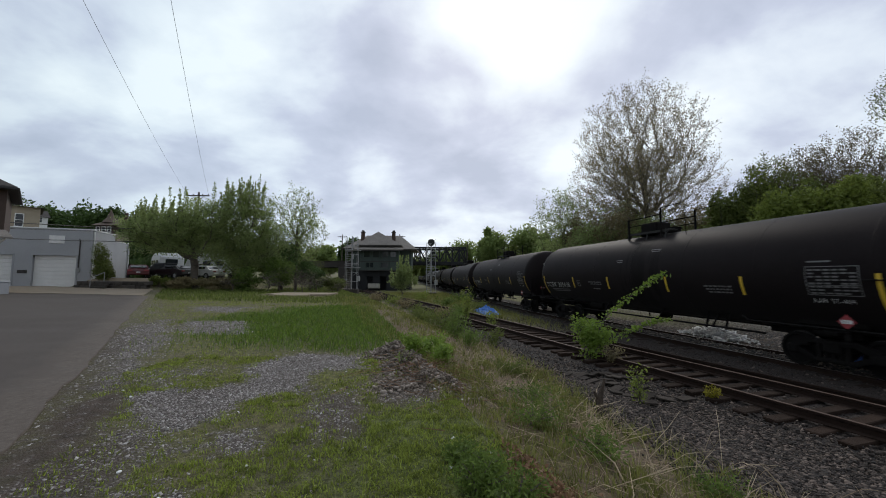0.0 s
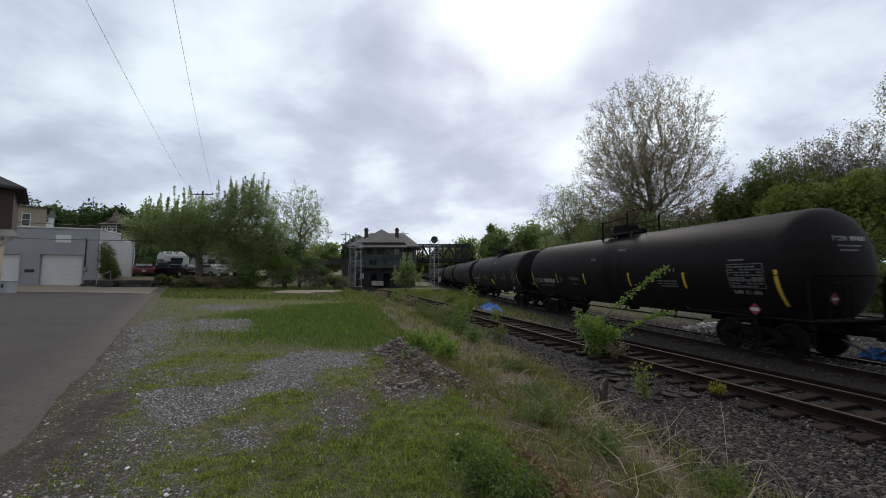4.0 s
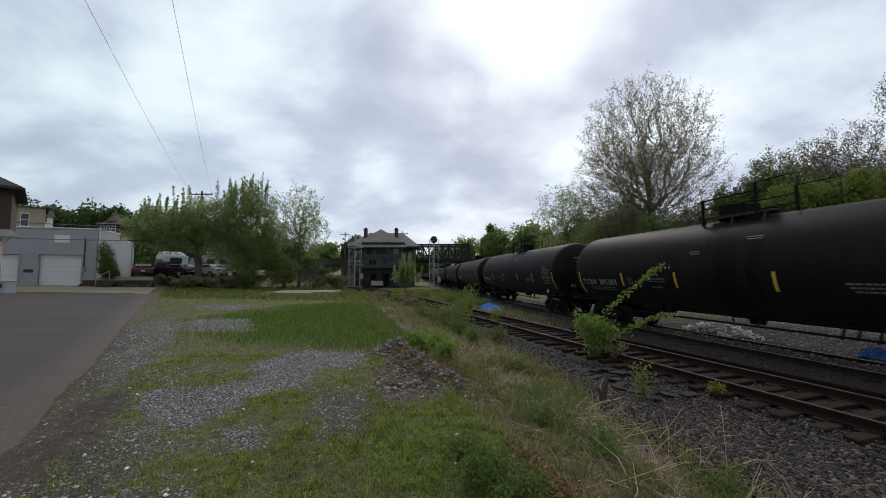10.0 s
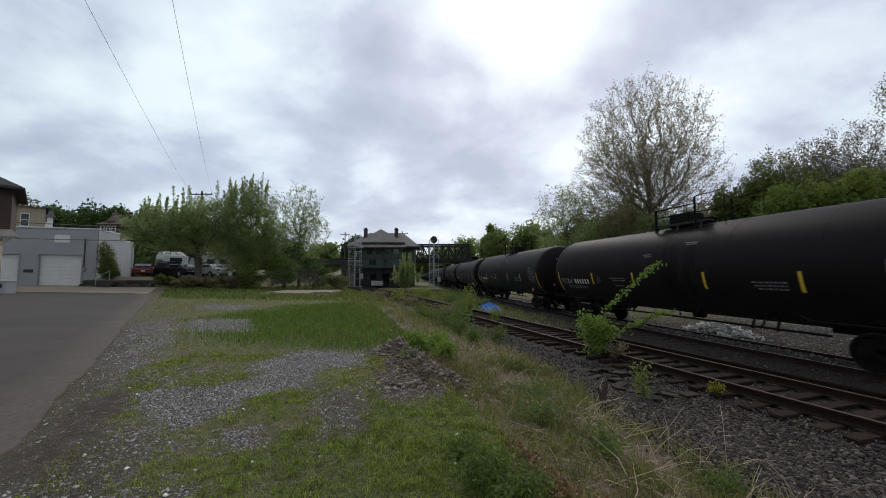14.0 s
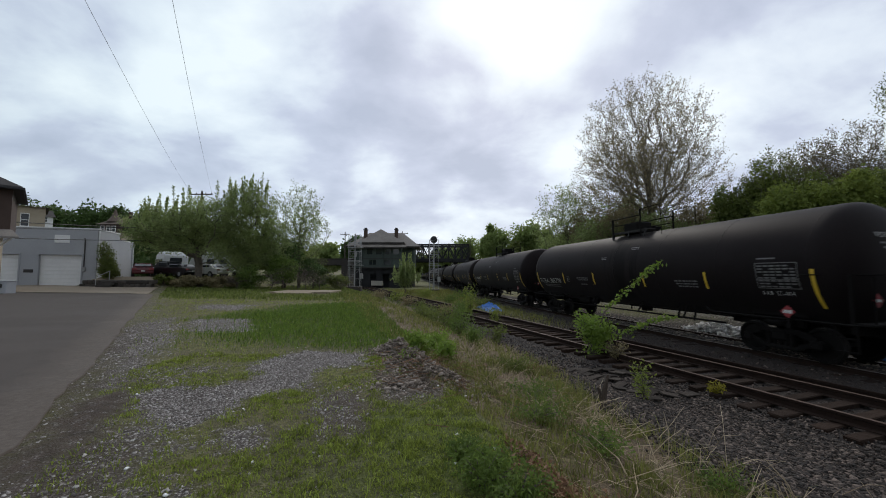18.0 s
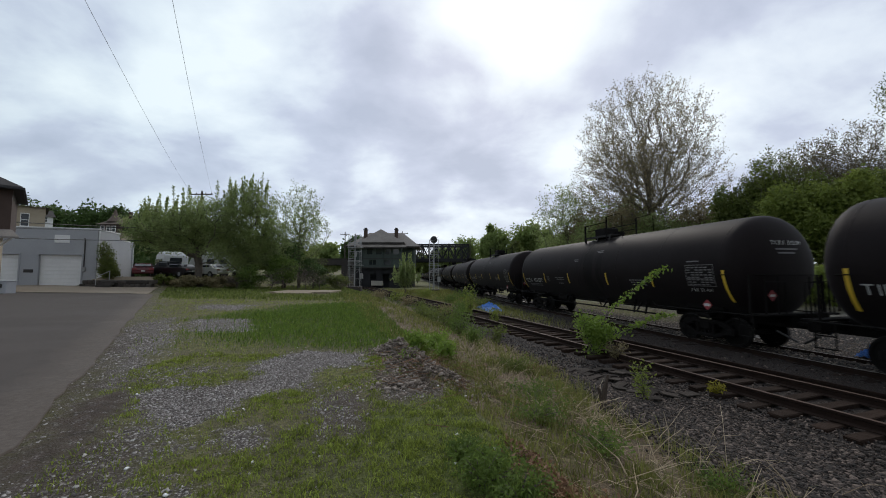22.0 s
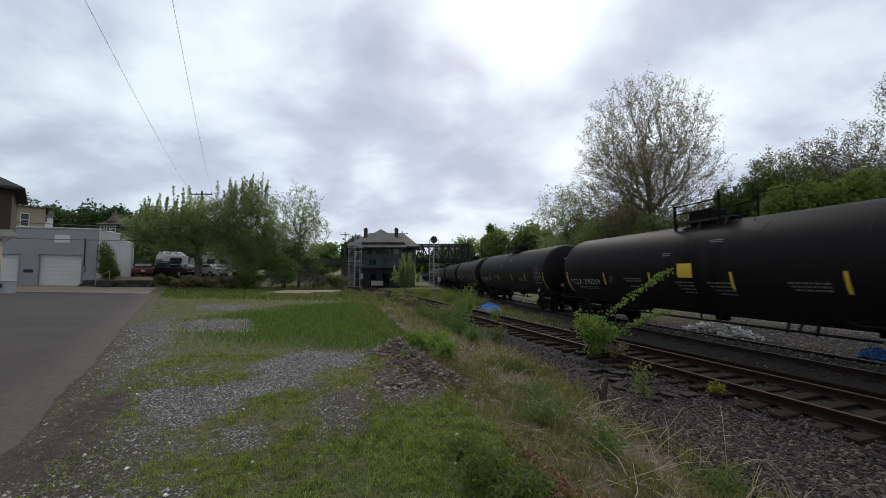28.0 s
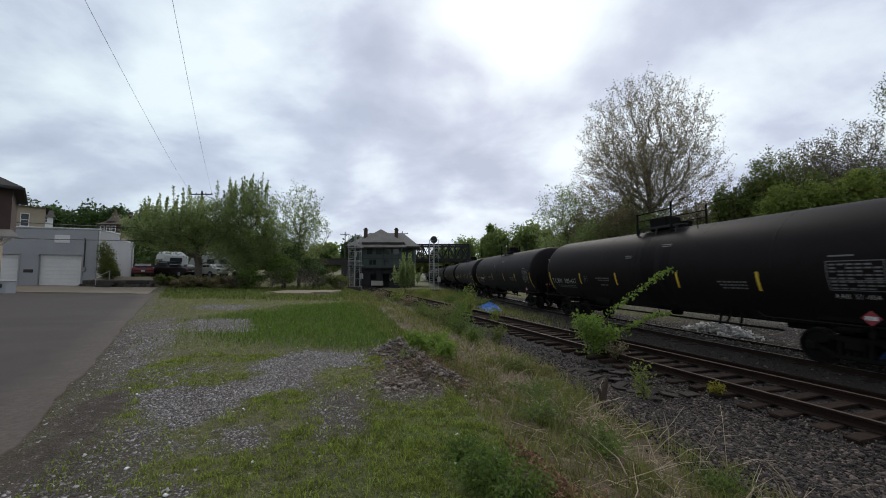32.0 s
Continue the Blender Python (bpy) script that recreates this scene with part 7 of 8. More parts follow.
def build_grass():
    r = np.random.default_rng(9)
    p = scatter(290000, -5.0, 3.0, 1.6, 7.5, r, lawn_keep)
    n = len(p)
    blades("lawn_grass", p[:, 0], p[:, 1], p[:, 2], r.uniform(0.014, 0.046, n) * tufts(p), r.uniform(0.006, 0.013, n), r.uniform(0.2, 1.2, n), GRASS_BLADE, "short patchy green lawn grass", "grass", r)
    p = scatter(95000, -18, 3.2, 7.0, 26, r, lawn_keep)
    n = len(p)
    blades("lawn_grass", p[:, 0], p[:, 1], p[:, 2], r.uniform(0.03, 0.085, n) * tufts(p), r.uniform(0.008, 0.016, n), r.uniform(0.1, 0.9, n), GRASS_BLADE, "short patchy green lawn grass", "grass", r)
    p = scatter(80000, -8.5, 1.5, 7.5, 24, r, lambda x, y: lush_at(x, y) * (near_dist(x, y) > 6.2) * max(0.0, 1 - 1.3 * gravel_at(x, y)))
    n = len(p)
    blades("lush_grass", p[:, 0], p[:, 1], p[:, 2], r.uniform(0.06, 0.16, n) * tufts(p), r.uniform(0.008, 0.018, n), r.uniform(0.2, 0.9, n), LUSH_BLADE, "tall lush bright green grass", "grass", r)

    def bank(x, y):
        d = near_dist(x, y)
        return step01(0.0, 1.0, d - verge(y)) * (1 - step01(7.0, 7.4, d)) * min(1.0, max(0.04, 0.60 + 1.4 * noise.noise(Vector((x * 1.1, y * 1.1, 11))))) * (0.12 + 0.88 * step01(-0.2, 0.2, noise.noise(Vector((x * 3.4, y * 3.4, 41)))))
    p = scatter(120000, -9, 7, 2.0, 30, r, bank)
    n = len(p)
    blades("bank_weeds", p[:, 0], p[:, 1], p[:, 2], r.uniform(0.07, 0.26, n) * (0.6 + 0.4 * np.minimum(1, p[:, 1] / 6)), r.uniform(0.008, 0.017, n) * (0.7 + 0.06 * p[:, 1]), r.uniform(0.2, 1.0, n), WEED_BLADE, "tangled green weeds on the track bank", "weeds", r)
    p = scatter(70000, -0.6, 6.0, 1.8, 9.5, r, bank)
    n = len(p)
    blades("bank_weeds", p[:, 0], p[:, 1], p[:, 2], r.uniform(0.04, 0.17, n) * tufts(p), r.uniform(0.006, 0.012, n), r.uniform(0.2, 1.2, n), WEED_BLADE, "tangled green weeds on the track bank", "weeds", r)
    p = scatter(22000, -6, 7, 2.0, 30, r, lambda x, y: step01(-0.1, 0.8, near_dist(x, y) - verge(y)) * (1 - step01(6.6, 7.4, near_dist(x, y))) * min(1.0, max(0.06, 0.36 - 1.0 * noise.noise(Vector((x * 1.1, y * 1.1, 11))))))
    n = len(p)
    blades("dry_grass", p[:, 0], p[:, 1], p[:, 2], r.uniform(0.05, 0.24, n), r.uniform(0.003, 0.006, n), r.uniform(0.5, 2.2, n), DRY_STALK, "straw-coloured dead grass on the track bank", "grass", r)
    p = scatter(60000, -32, 2, 22, 62, r, lambda x, y: (0.9 if near_dist(x, y) > 3.2 else 0.35) if near_dist(x, y) > 1.2 and x > road_edge_x(y) + 0.5 and not (-14.6 < x < -9.0 and 28.4 < y < 34.6) else 0.0)
    n = len(p)
    blades("far_grass", p[:, 0], p[:, 1], p[:, 2], r.uniform(0.06, 0.26, n), r.uniform(0.03, 0.06, n), r.uniform(0.1, 0.8, n), FAR_BLADE, "rough green grass at the far edge of the lot", "grass", r)

    p = scatter(50000, -10, 10, 17, 62, r, lambda x, y: step01(16, 26, y) if near_dist(x, y) < -1.7 and train_dist(x, y) < -2.2 else 0.0)
    n = len(p)
    blades("verge_grass", p[:, 0], p[:, 1], p[:, 2], r.uniform(0.08, 0.45, n), r.uniform(0.015, 0.035, n), r.uniform(0.1, 0.9, n), WEED_BLADE, "rough green grass between the two tracks", "grass", r)


build_grass()


def stones(name, p, sizes, material, label, category, rng, flat=0.7):
    """Angular stones: eight-cornered lumps, joined."""
    n = len(p)
    cube = np.array([(x, y, z) for x in (-1, 1) for y in (-1, 1) for z in (-1, 1)], float) * 0.5
    q = cube[None] * rng.uniform(0.5, 1.1, (n, 8, 1)) * rng.uniform(0.6, 1.2, (n, 1, 3)) * np.array([1, 1, flat])
    a = rng.uniform(0, np.pi * 2, n)
    c, s = np.cos(a)[:, None], np.sin(a)[:, None]
    x = q[:, :, 0] * c - q[:, :, 1] * s
    y = q[:, :, 0] * s + q[:, :, 1] * c
    t = rng.normal(0, 0.35, n)[:, None]
    z = q[:, :, 2] * np.cos(t) + x * np.sin(t)
    v = np.stack([x, y, z], 2) * sizes[:, None, None] + p[:, None, :]
    faces = np.array([(0, 1, 3, 2), (4, 6, 7, 5), (0, 4, 5, 1), (2, 3, 7, 6), (1, 5, 7, 3)])
    vv = v.reshape(-1, 3)
    ff = (faces[None] + (np.arange(n) * 8)[:, None, None]).reshape(-1)
    me = bpy.data.meshes.new(name)
    me.vertices.add(len(vv))
    me.vertices.foreach_set("co", vv.astype(np.float32).ravel())
    me.loops.add(len(ff))
    me.loops.foreach_set("vertex_index", ff.astype(np.int32))
    me.polygons.add(len(ff) // 4)
    me.polygons.foreach_set("loop_start", np.arange(0, len(ff), 4, dtype=np.int32))
    me.update(calc_edges=True)
    me.materials.append(material)
    return tagged(new(name, me), label, category, kind="stuff")


def stone_mat(name, lo, mid, hi):
    k = Nodes(name)
    geo = k.tree.nodes.new("ShaderNodeNewGeometry")
    col = k.ramp(geo.outputs["Random Per Island"], [(0.0, lo), (0.6, mid), (1.0, hi)])
    g = k.noise(60, 3)
    k.bump(g, 0.4, 0.01)
    return k.done(k.mix(0.3, col, k.ramp(g, [(0.3, lo), (0.7, mid)])), 0.95)


GRAVEL = stone_mat("grey_gravel", (0.060, 0.050, 0.044), (0.25, 0.226, 0.210), (0.58, 0.55, 0.53))
BALLAST_STONE = stone_mat("dark_ballast", (0.0048, 0.0034, 0.0026), (0.029, 0.0206, 0.0162), (0.205, 0.158, 0.131))
WHITE_STONE = stone_mat("pale_rubble", (0.30, 0.29, 0.28), (0.66, 0.65, 0.63), (0.84, 0.83, 0.81))
DIRT_STONE = stone_mat("dirty_rubble", (0.055, 0.041, 0.031), (0.19, 0.155, 0.125), (0.42, 0.36, 0.31))


def build_stones():
    r = np.random.default_rng(4)
    p = scatter(230000, -9, 1.5, 2.0, 13, r, lambda x, y: (0.02 + 0.98 * gravel_at(x, y) ** 1.4) * (1 - 0.93 * mud_at(x, y)) * (1.0 if road_dist(x, y) > 0.05 else 0.12 * (road_dist(x, y) > -0.45)) * (near_dist(x, y) > 4.6) * min(1.0, max(0.1, 0.6 + 1.3 * noise.noise(Vector((x * 1.7, y * 1.7, 21))))) * (1.0 if y < 8 else 0.6))
    stones("gravel", p, (0.007 + 0.022 * r.random(len(p)) ** 2.6) * (1 + p[:, 1] * 0.05), GRAVEL, "loose grey gravel trodden into the lot", "gravel", r)

    def bed(x, y):
        d, e = near_dist(x, y), train_dist(x, y)
        return (1 - step01(-0.2, 1.1, d - verge(y) + 0.5 * noise.noise(Vector((x, y, 5))))) * (e < 1.8) * (1.0 if y < 12 else 0.5) * (0.08 if abs(d) < 1.55 else 1.0) * (0.12 if e > -2.5 else 1.0)
    p = scatter(52000, 0, 12.5, 3.0, 24, r, bed)
    more = scatter(150000, 1.5, 8.5, 2.0, 9.5, r, lambda x, y: bed(x, y) * (near_dist(x, y) > 0.9))
    p = np.concatenate([p, more])
    p[:, 2] += r.uniform(0.0, 0.022, len(p))
    stones("ballast", p, 0.020 + 0.042 * r.random(len(p)) ** 1.5, BALLAST_STONE, "dark angular track ballast", "ballast", r, 0.9)
    p = scatter(16000, 8, 17, 7, 30, r, lambda x, y: 0.7 * (-0.65 < train_dist(x, y) < 6) * (abs(abs(train_dist(x, y)) - 0.75) > 0.1))
    stones("trackside_rubble", p, r.uniform(0.025, 0.085, len(p)), DIRT_STONE, "grey loose stones beyond the train", "gravel", r)
    # the pale rubble heap beyond the train
    n = 900
    s = r.normal(0, 0.62, n)
    o = r.normal(0, 0.22, n)
    q = []
    for a, b in zip(s, o):
        x, y, _ = on_line(0.15 + a, 1.62 + b)
        q.append((x, y, gz(x, y) + 0.42 * math.exp(-a * a / 1.6 - b * b / 0.25) * r.uniform(0.2, 1.0)))
    stones("rubble_heap", np.array(q), r.uniform(0.05, 0.20, n), WHITE_STONE, "heap of pale broken stone beside the track", "rubble", r)
    # the dirty rubble heap on the lot
    q = []
    for cx, cy, sx, sy, h, n in ((-0.95, 8.0, 0.40, 0.45, 0.30, 2600), (-0.45, 7.0, 0.42, 0.50, 0.30, 3000), (-0.02, 6.2, 0.42, 0.40, 0.26, 2400), (-0.6, 5.6, 0.4, 0.3, 0.05, 900)):
        a, b = r.normal(0, 1, n), r.normal(0, 1, n)
        for u, w in zip(a, b):
            x, y = cx + sx * u * 0.8, cy + sy * w * 0.8
            q.append((x, y, gz(x, y) + h * math.exp(-(u * u + w * w) / 1.5) * r.uniform(0.1, 1.0)))
    stones("dirt_heap", np.array(q), 0.012 + 0.070 * r.random(len(q)) ** 4, DIRT_STONE, "low heap of dirt, broken asphalt and stones", "rubble", r, 0.55)


build_stones()


# ---- smaller plants, sticks, litter ----
def leaf_spray(m_pts, a, b, n, rng, wid):
    """Leaf places along a twig from a to b."""
    for k in range(n):
        w = (k + rng.random()) / n
        p = Vector(a).lerp(Vector(b), w)
        m_pts.append((p.x + rng.gauss(0, wid), p.y + rng.gauss(0, wid), p.z + rng.gauss(0, wid * 0.6)))


def build_sapling():
    """The bright sapling that leans over the nearer track; its arching stems are pieces of their own."""
    rng = random.Random(17)
    nr = np.random.default_rng(17)
    bx, by = 4.45, 11.5
    sap = thing("sapling", (bx, by, gz(bx, by)), "bright green sapling with arching leafy stems beside the track", "sapling")
    stems = [[(0.1, 0, 0), (0.35, 0, 0.8), (0.55, 0, 1.3), (1.15, -0.15, 1.9), (1.75, -0.25, 2.42), (2.2, -0.3, 2.72)], [(0.1, 0, 0), (0.7, 0, 0.5), (1.35, 0, 0.86), (1.9, -0.05, 1.12), (2.55, -0.1, 1.24)],
             [(0, 0, 0), (-0.05, 0, 0.6), (-0.18, 0.05, 1.25)], [(0.05, 0, 0), (0.25, 0.1, 0.6), (0.30, 0.15, 1.15)], [(0, 0, 0), (0.1, -0.1, 0.5), (0.05, -0.15, 0.95)], [(0.1, 0, 0), (0.4, -0.1, 0.5), (0.62, -0.1, 0.9)]]
    out = []
    for i, st in enumerate(stems):
        stem = part("stem", Mesh().tube(st, [0.016 * (1 - 0.7 * k / (len(st) - 1)) + 0.003 for k in range(len(st))], 5), BARK, sap)
        pts = []
        for a, b in list(zip(st, st[1:]))[2 if i == 0 else 1:]:
            leaf_spray(pts, a, b, 75 if i < 2 else 420, rng, 0.065 if i < 2 else 0.13)
        ob = quad_cloud("foliage", pts, 0.105 if i < 2 else 0.085, LEAF_BRIGHT, nr, 1.0, 0.8, None, stem)
        tagged(ob, kind="stuff")
        out.append(stem)
    pts = [(rng.gauss(0.2, 0.2), rng.gauss(0, 0.18), abs(rng.gauss(0.5, 0.28))) for k in range(700)]
    tagged(quad_cloud("foliage", pts, 0.085, LEAF_BRIGHT, nr, 1.0, 0.6, None, sap), kind="stuff")
    return sap, out


SAPLING, SAPLING_STEMS = build_sapling()


def weed_clump(x, y, r, h, n, size, leaf, seed, label="leafy green weed clump beside the track"):
    rng = random.Random(seed)
    nr = np.random.default_rng(seed)
    w = thing("weed", (x, y, gz(x, y) - 0.02), label, "weed", "weeds by the tracks")
    m, pts = Mesh(), []
    for k in range(7):
        a = rng.uniform(0, 6.28)
        e = (math.cos(a) * r * rng.uniform(0.2, 0.9), math.sin(a) * r * rng.uniform(0.2, 0.9), h * rng.uniform(0.6, 1.0))
        m.tube([(0, 0, 0), (e[0] * 0.35, e[1] * 0.35, e[2] * 0.6), e], [0.008, 0.006, 0.002], 4)
        leaf_spray(pts, (e[0] * 0.15, e[1] * 0.15, e[2] * 0.2), e, n // 7, rng, r * 0.22)
    tagged(part("stalk", m, BARK, w), kind="stuff")
    tagged(quad_cloud("foliage", pts, size * 0.8, leaf, nr, 2.0, 0.3, None, w), kind="stuff")


# small weeds in the nearer track, the shrub line ahead of the signals, dock plants on the lot
for i, (x, y, r, h, n, sz, lf) in enumerate(((5.55, 7.75, 0.2, 0.34, 320, 0.045, LEAF_YELLOW), (3.9, 7.4, 0.3, 0.8, 280, 0.05, LEAF_LIGHT), (4.95, 10.8, 0.28, 0.55, 360, 0.06, LEAF_BUD), (2.6, 19.0, 0.5, 0.9, 260, 0.09, LEAF_LIGHT),
                                              (-0.5, 8.9, 0.45, 0.5, 900, 0.07, LEAF_BRIGHT), (0.0, 8.1, 0.35, 0.45, 700, 0.065, LEAF_BRIGHT), (-0.2, 9.8, 0.5, 0.5, 700, 0.07, LEAF_BRIGHT), (0.30, 2.95, 0.30, 0.26, 1500, 0.026, LEAF_WEED), (0.55, 2.75, 0.26, 0.24, 1200, 0.026, LEAF_WEED), (0.15, 3.4, 0.24, 0.2, 900, 0.026, LEAF_WEED), (0.42, 3.25, 0.25, 0.22, 1000, 0.026, LEAF_WEED),
                                              (-0.6, 6.9, 0.25, 0.25, 300, 0.05, LEAF_BRIGHT), (1.0, 12.5, 0.6, 0.6, 800, 0.055, LEAF_WEED), (0.6, 14.2, 0.7, 0.9, 1000, 0.06, LEAF_WEED), (0.1, 16.2, 0.8, 1.0, 1100, 0.065, LEAF_BUSH), (0.5, 18.6, 0.8, 1.1, 1100, 0.07, LEAF_WEED), (-0.6, 20.5, 0.8, 0.9, 900, 0.07, LEAF_BUSH), (-0.9, 17.6, 0.7, 0.7, 800, 0.065, LEAF_BUSH),
                                              (1.9, 14.0, 0.5, 0.8, 400, 0.07, LEAF_BUSH), (0.1, 23.5, 0.8, 0.7, 600, 0.09, LEAF_BUD), (-1.5, 26.0, 0.9, 0.7, 600, 0.09, LEAF_BUSH), (1.55, 21.8, 0.4, 2.2, 500, 0.09, LEAF_LIGHT), (-3.0, 31.0, 1.0, 0.8, 600, 0.10, LEAF_BUD),
                                              (-4.5, 36.0, 1.1, 0.8, 600, 0.11, LEAF_LIGHT), (-7.0, 41.0, 1.2, 0.8, 600, 0.12, LEAF_BUD), (-2.0, 42.0, 1.2, 1.0, 600, 0.12, LEAF_LIGHT), (0.5, 33.0, 1.2, 0.9, 900, 0.10, LEAF_WEED), (2.4, 40.0, 1.3, 0.9, 900, 0.11, LEAF_WEED), (3.0, 28.5, 0.8, 0.9, 700, 0.09, LEAF_BUSH), (1.2, 24.0, 0.8, 0.9, 900, 0.08, LEAF_WEED),
                                              (1.7, 4.2, 0.4, 0.28, 900, 0.03, LEAF_WEED), (1.2, 4.9, 0.45, 0.3, 1000, 0.03, LEAF_WEED), (1.5, 6.3, 0.5, 0.3, 900, 0.035, LEAF_WEED), (1.6, 8.6, 0.5, 0.35, 900, 0.04, LEAF_BUSH), (2.6, 3.6, 0.3, 0.3, 700, 0.028, LEAF_WEED))):
    weed_clump(x, y, r, h, n, sz, lf, 500 + i)


STUMP_WOOD = worn("rotten_stump", (0.028, 0.020, 0.015), (0.085, 0.062, 0.046), 6.0, 0.95, fine=30, bump=0.8, dist=0.03)


def build_stalks():
    """Pale dead stalks lying and leaning on the bank."""
    rng = random.Random(23)
    m = Mesh()
    for k in range(1500):
        u = rng.uniform(2.0, 14.0)
        d = rng.triangular(3.6, 7.0, 5.0)
        x, y = near_point(u, -d)
        if x > 7 or y < 1.9 or noise.noise(Vector((x * 1.3, y * 1.3, 31))) < -0.02:
            continue
        z = gz(x, y)
        a = rng.uniform(0, 6.28)
        ln = rng.uniform(0.12, 0.55)
        lift = abs(rng.gauss(0.10, 0.15))
        m.tube([(x, y, z), (x + math.cos(a) * ln * 0.5, y + math.sin(a) * ln * 0.5, z + lift * 0.75), (x + math.cos(a) * ln, y + math.sin(a) * ln, z + lift)], [0.0034, 0.0028, 0.0012], 3, False)
    for k in range(110):
        u = rng.uniform(3.0, 9.5)
        d = rng.triangular(4.6, 6.8, 5.6)
        x, y = near_point(u, -d)
        z = gz(x, y)
        a = rng.uniform(0, 6.28)
        ln = rng.uniform(0.25, 0.75)
        lift = abs(rng.gauss(0.16, 0.14))
        m.tube([(x, y, z), (x + math.cos(a) * ln * 0.4, y + math.sin(a) * ln * 0.4, z + lift * 0.6), (x + math.cos(a + 0.2) * ln, y + math.sin(a + 0.2) * ln, z + lift)], [0.0045, 0.004, 0.002], 4, False)
    tagged(put_mesh("dead_stalks", m, DRY_STALK), "pale dead stalks lying tangled on the track bank", "dead stalks", kind="stuff")
    m = Mesh()
    for k in range(240):
        x, y = rng.gauss(-0.25, 0.45), rng.gauss(6.6, 0.7)
        z = gz(x, y) + rng.uniform(0.02, 0.22)
        a = rng.uniform(0, 6.28)
        ln = rng.uniform(0.06, 0.38)
        m.tube([(x, y, z), (x + math.cos(a) * ln, y + math.sin(a) * ln, z + rng.gauss(0, 0.06))], [0.005, 0.0025], 4, False)
    tagged(put_mesh("dry_twigs", m, DEAD_LEAF), "dry twigs scattered over the dirt heap", "twigs", kind="stuff")
    for k, (x, y, h, lean) in enumerate(((2.55, 6.15, 0.55, 0.12), (2.62, 6.2, 0.35, -0.1))):
        tagged(put_mesh("stump", Mesh().tube([(x, y, gz(x, y) - 0.05), (x + lean * 0.5, y, gz(x, y) + h * 0.6), (x + lean, y, gz(x, y) + h)], [0.05, 0.040, 0.018], 8), STUMP_WOOD), "short grey weathered stump among the weeds", "stump")


build_stalks()


def build_tarp(name, s, off, ln, wd, h, seed, label):
    """A crumpled sheet thrown over debris."""
    rng = random.Random(seed)
    x0, y0, a = on_line(s, off)
    n, k = 34, 18
    m = Mesh()
    for j in range(k + 1):
        for i in range(n + 1):
            u, v = i / n * 2 - 1, j / k * 2 - 1
            rag = 1 + 0.18 * noise.noise(Vector((u * 2, v * 2, seed)))
            lx, ly = u * wd / 2 * rag, v * ln / 2 * rag
            q = max(0.0, 1 - u * u) * max(0.0, 1 - v * v)
            z = h * q * (0.7 + 0.9 * abs(noise.noise(Vector((u * 3.1, v * 3.7, seed + 3))))) + 0.30 * abs(noise.noise(Vector((u * 5, v * 6, seed)))) * (0.3 + q) + 0.10 * abs(noise.noise(Vector((u * 15, v * 17, seed)))) + 0.01
            x = x0 + lx * math.cos(a) + ly * math.sin(a)
            y = y0 - lx * math.sin(a) + ly * math.cos(a)
            m.v.append((x, y, gz(x, y) + z))
    w = n + 1
    m.f = [(j * w + i, j * w + i + 1, (j + 1) * w + i + 1, (j + 1) * w + i) for j in range(k) for i in range(n)]
    return tagged(put_mesh(name, m, TARP), label, "tarpaulin")


def build_dead_leaves():
    """Curled brown leaves gathered in hollows of the bank."""
    nr = np.random.default_rng(71)
    for cx, cy, sx, sy, n in ((0.95, 2.95, 0.17, 0.14, 800), (0.80, 3.35, 0.12, 0.16, 350), (2.3, 9.0, 0.22, 0.3, 450), (1.35, 2.9, 0.2, 0.12, 150)):
        q = np.stack([nr.normal(cx, sx, n), nr.normal(cy, sy, n)], 1)
        p = np.array([(x, y, gz(x, y) + nr.uniform(0.01, 0.06)) for x, y in q])
        tagged(quad_cloud("dead_leaves", p, 0.035, DEAD_LEAF, nr, 1.2, 1.5), "curled brown dead leaves on the bank", "dead leaves", kind="stuff")


build_dead_leaves()
build_tarp("tarpaulin", 13.2, -3.9, 3.4, 1.2, 0.34, 3, "crumpled bright blue tarpaulin between the tracks")
build_tarp("tarpaulin", -4.75, 1.42, 0.75, 0.5, 0.16, 8, "crumpled bright blue tarpaulin beyond the train")


OLD_BOARD = worn("weathered_board", (0.022, 0.0178, 0.015), (0.060, 0.050, 0.043), 4.0, 0.95, fine=35, bump=0.6, dist=0.02, per_piece=0.7, spec=0.15)


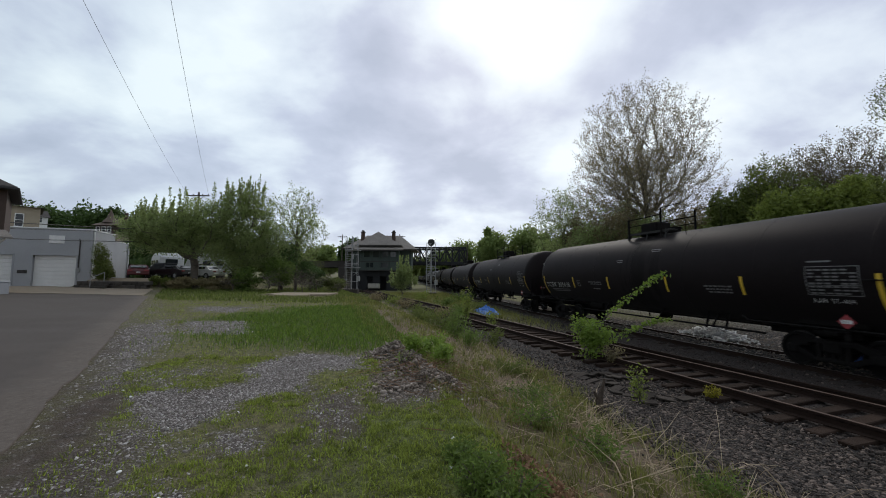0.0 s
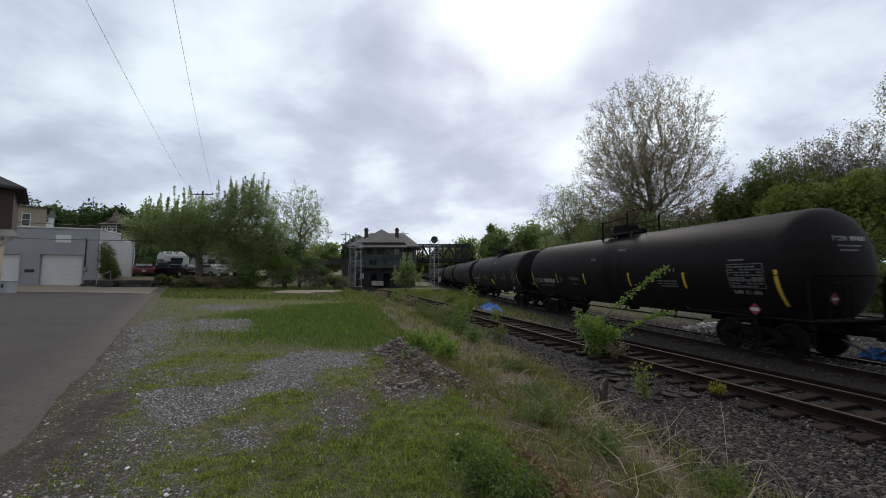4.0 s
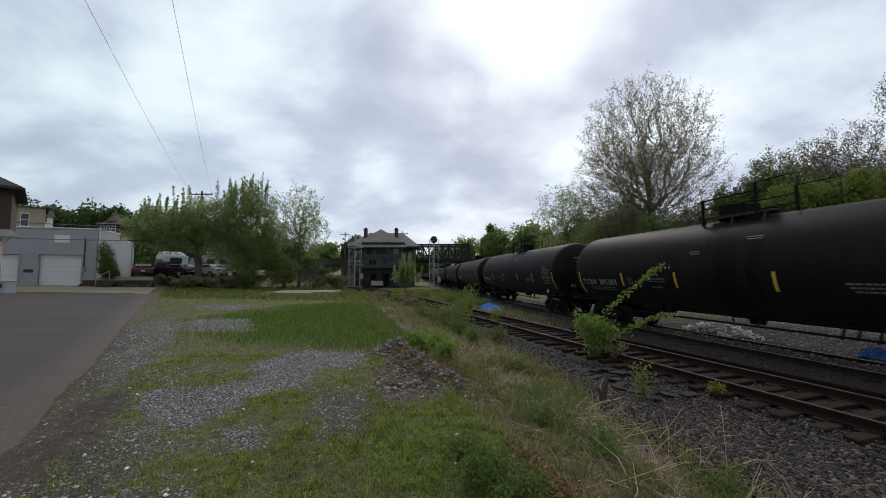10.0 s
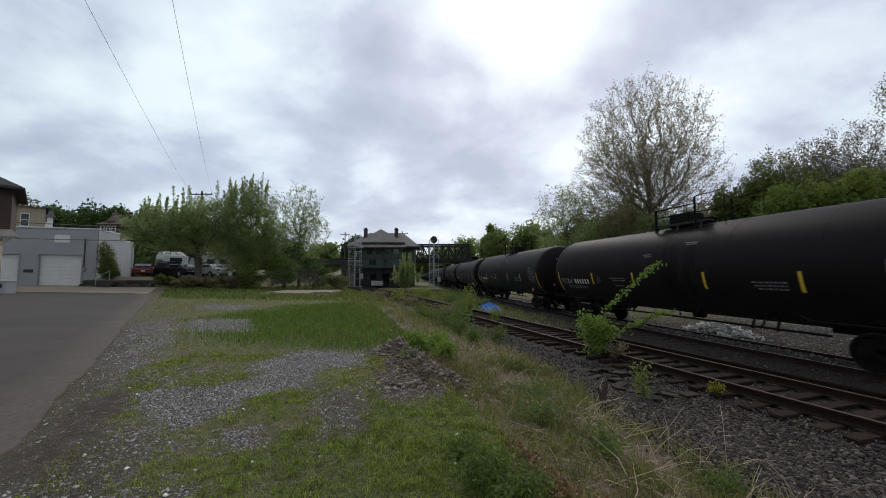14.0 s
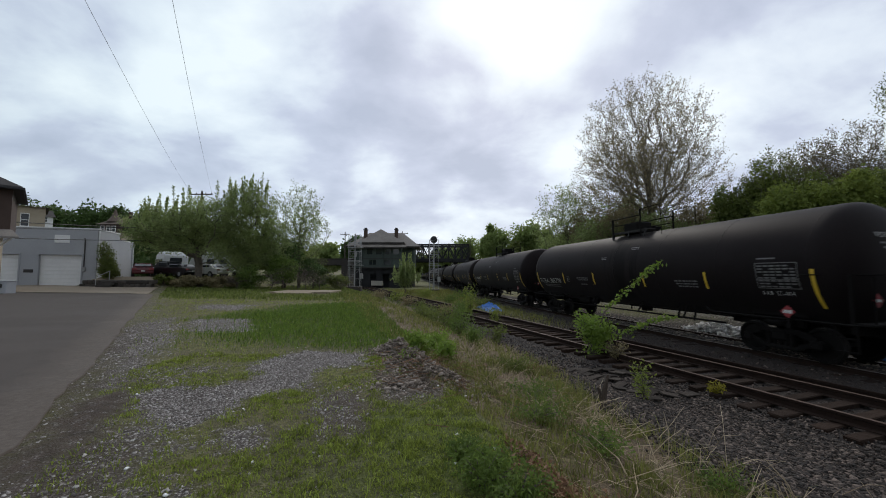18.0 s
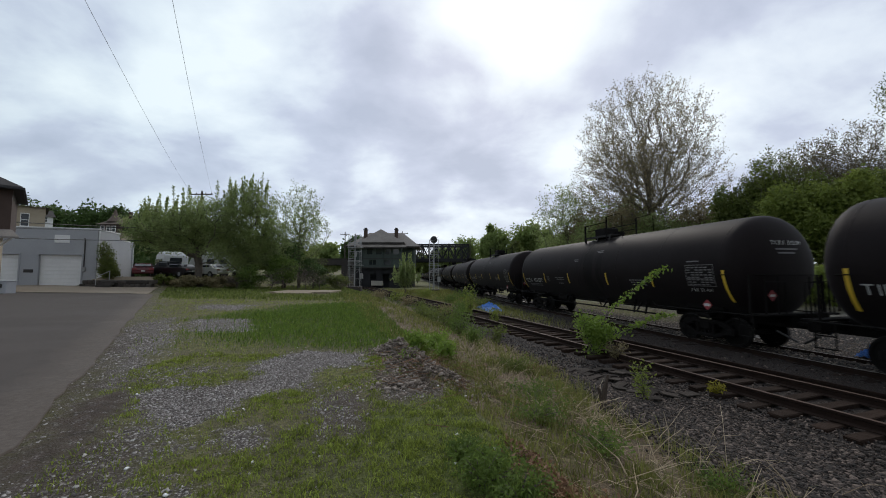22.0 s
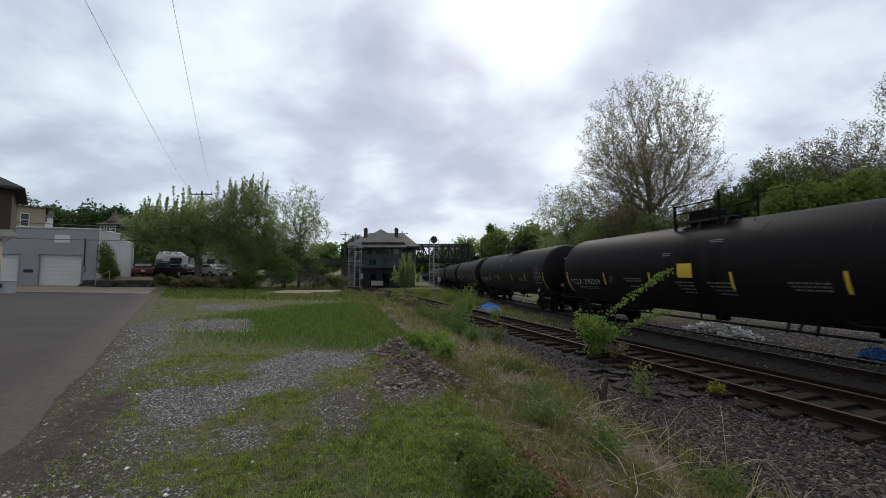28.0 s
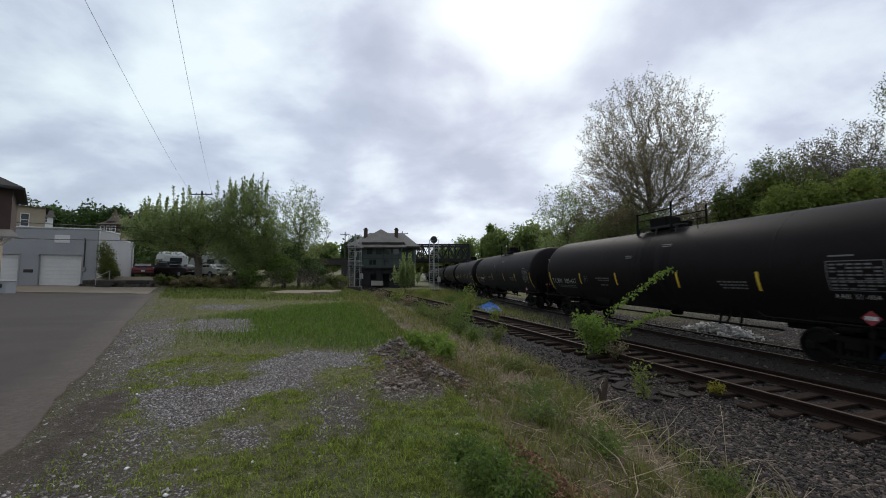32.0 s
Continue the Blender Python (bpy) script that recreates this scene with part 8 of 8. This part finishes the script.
def build_boards():
    """Broken tie pieces and boards along the nearer track."""
    rng = random.Random(41)
    for k in range(34):
        u = rng.uniform(8.7, 11.4)
        x, y = near_point(u, -rng.uniform(1.45, 2.9))
        tagged(put_mesh("old_board", Mesh().box((x, y, gz(x, y) + 0.065), (rng.uniform(0.22, 0.5), rng.uniform(0.12, 0.24), 0.028), 0.004, Matrix.Rotation(rng.uniform(-0.5, 1.2), 3, "Z") @ Matrix.Rotation(rng.gauss(0, 0.12), 3, "Y")), OLD_BOARD), "broken grey board lying on the ballast", "board", "broken boards")
    for k, (u, off, ln) in enumerate(((9.0, 1.75, 14.0),)):
        ob = put_mesh("spare_rail", rail_mesh(ln), STEEL_RUST)
        x, y = near_point(u - 6, off)
        ob.matrix_world = Matrix.Translation((x, y, gz(x, y) + 0.16)) @ Matrix.Rotation(math.pi / 2 + TRACK_TURN, 4, "Z")
        tagged(ob, "rusty spare rail lying between the two tracks", "rail")
    for k in range(26):
        x, y = rng.uniform(-4.5, 1.0), rng.uniform(2.4, 7.0)
        if near_dist(x, y) > 5 and road_dist(x, y) > 0.2:
            r = rng.uniform(0.008, 0.02)
            tagged(put_mesh("pale_pebble", Mesh().box((x, y, gz(x, y) + r * 0.5), (r * 2, r * 1.4, r), r * 0.35, Matrix.Rotation(rng.uniform(0, 3), 3, "Z")), WHITE_PAINT), "small pale pebble lying on the lot", "pebble", "pale pebbles")


build_boards()


# ---- what moves ----
def roll_rows(n, along):
    """Turns of a wheelset: it rolls with its car, a row for each film frame while the car is near."""
    t_in = (FIRST_S + CAR_PITCH * n + along - 48.0) / TRAIN_SPEED
    t_out = (FIRST_S + CAR_PITCH * n + along + 12.0) / TRAIN_SPEED
    f0, f1 = max(0, math.ceil(t_in * FPS)), min(32 * FPS, math.floor(t_out * FPS))
    if f1 <= f0:
        return []
    frames = sorted({0, *range(f0, f1 + 1), 32 * FPS})
    turn = math.degrees(TRAIN_SPEED / FPS / 0.457)
    return [(f / FPS, turn * (min(max(f, f0), f1) - f0)) for f in frames]


def motions():
    for n, car in enumerate(CARS):
        walk(car, [(t, car_pose(n, t)) for t in range(0, 33)])
        for bogie in car.children:
            if bogie.name.startswith("bogie"):
                for w in bogie.children:
                    if w.name.startswith("wheelset"):
                        q = w.matrix_basis.translation.copy()
                        rows = roll_rows(n, bogie.matrix_basis.translation.x + q.x)
                        if rows:
                            walk(w, [(t, pose(q.x, q.y, q.z, 0, -a, 0)) for t, a in rows])
    # the sapling's stems stir in the wind of the train
    for i, stem in enumerate(SAPLING_STEMS):
        rng = random.Random(60 + i)
        walk(stem, [(t * 0.5, pose(0, 0, 0, rng.gauss(0, 1.6), rng.gauss(0, 2.0), rng.gauss(0, 1.2))) for t in range(65)])


motions()
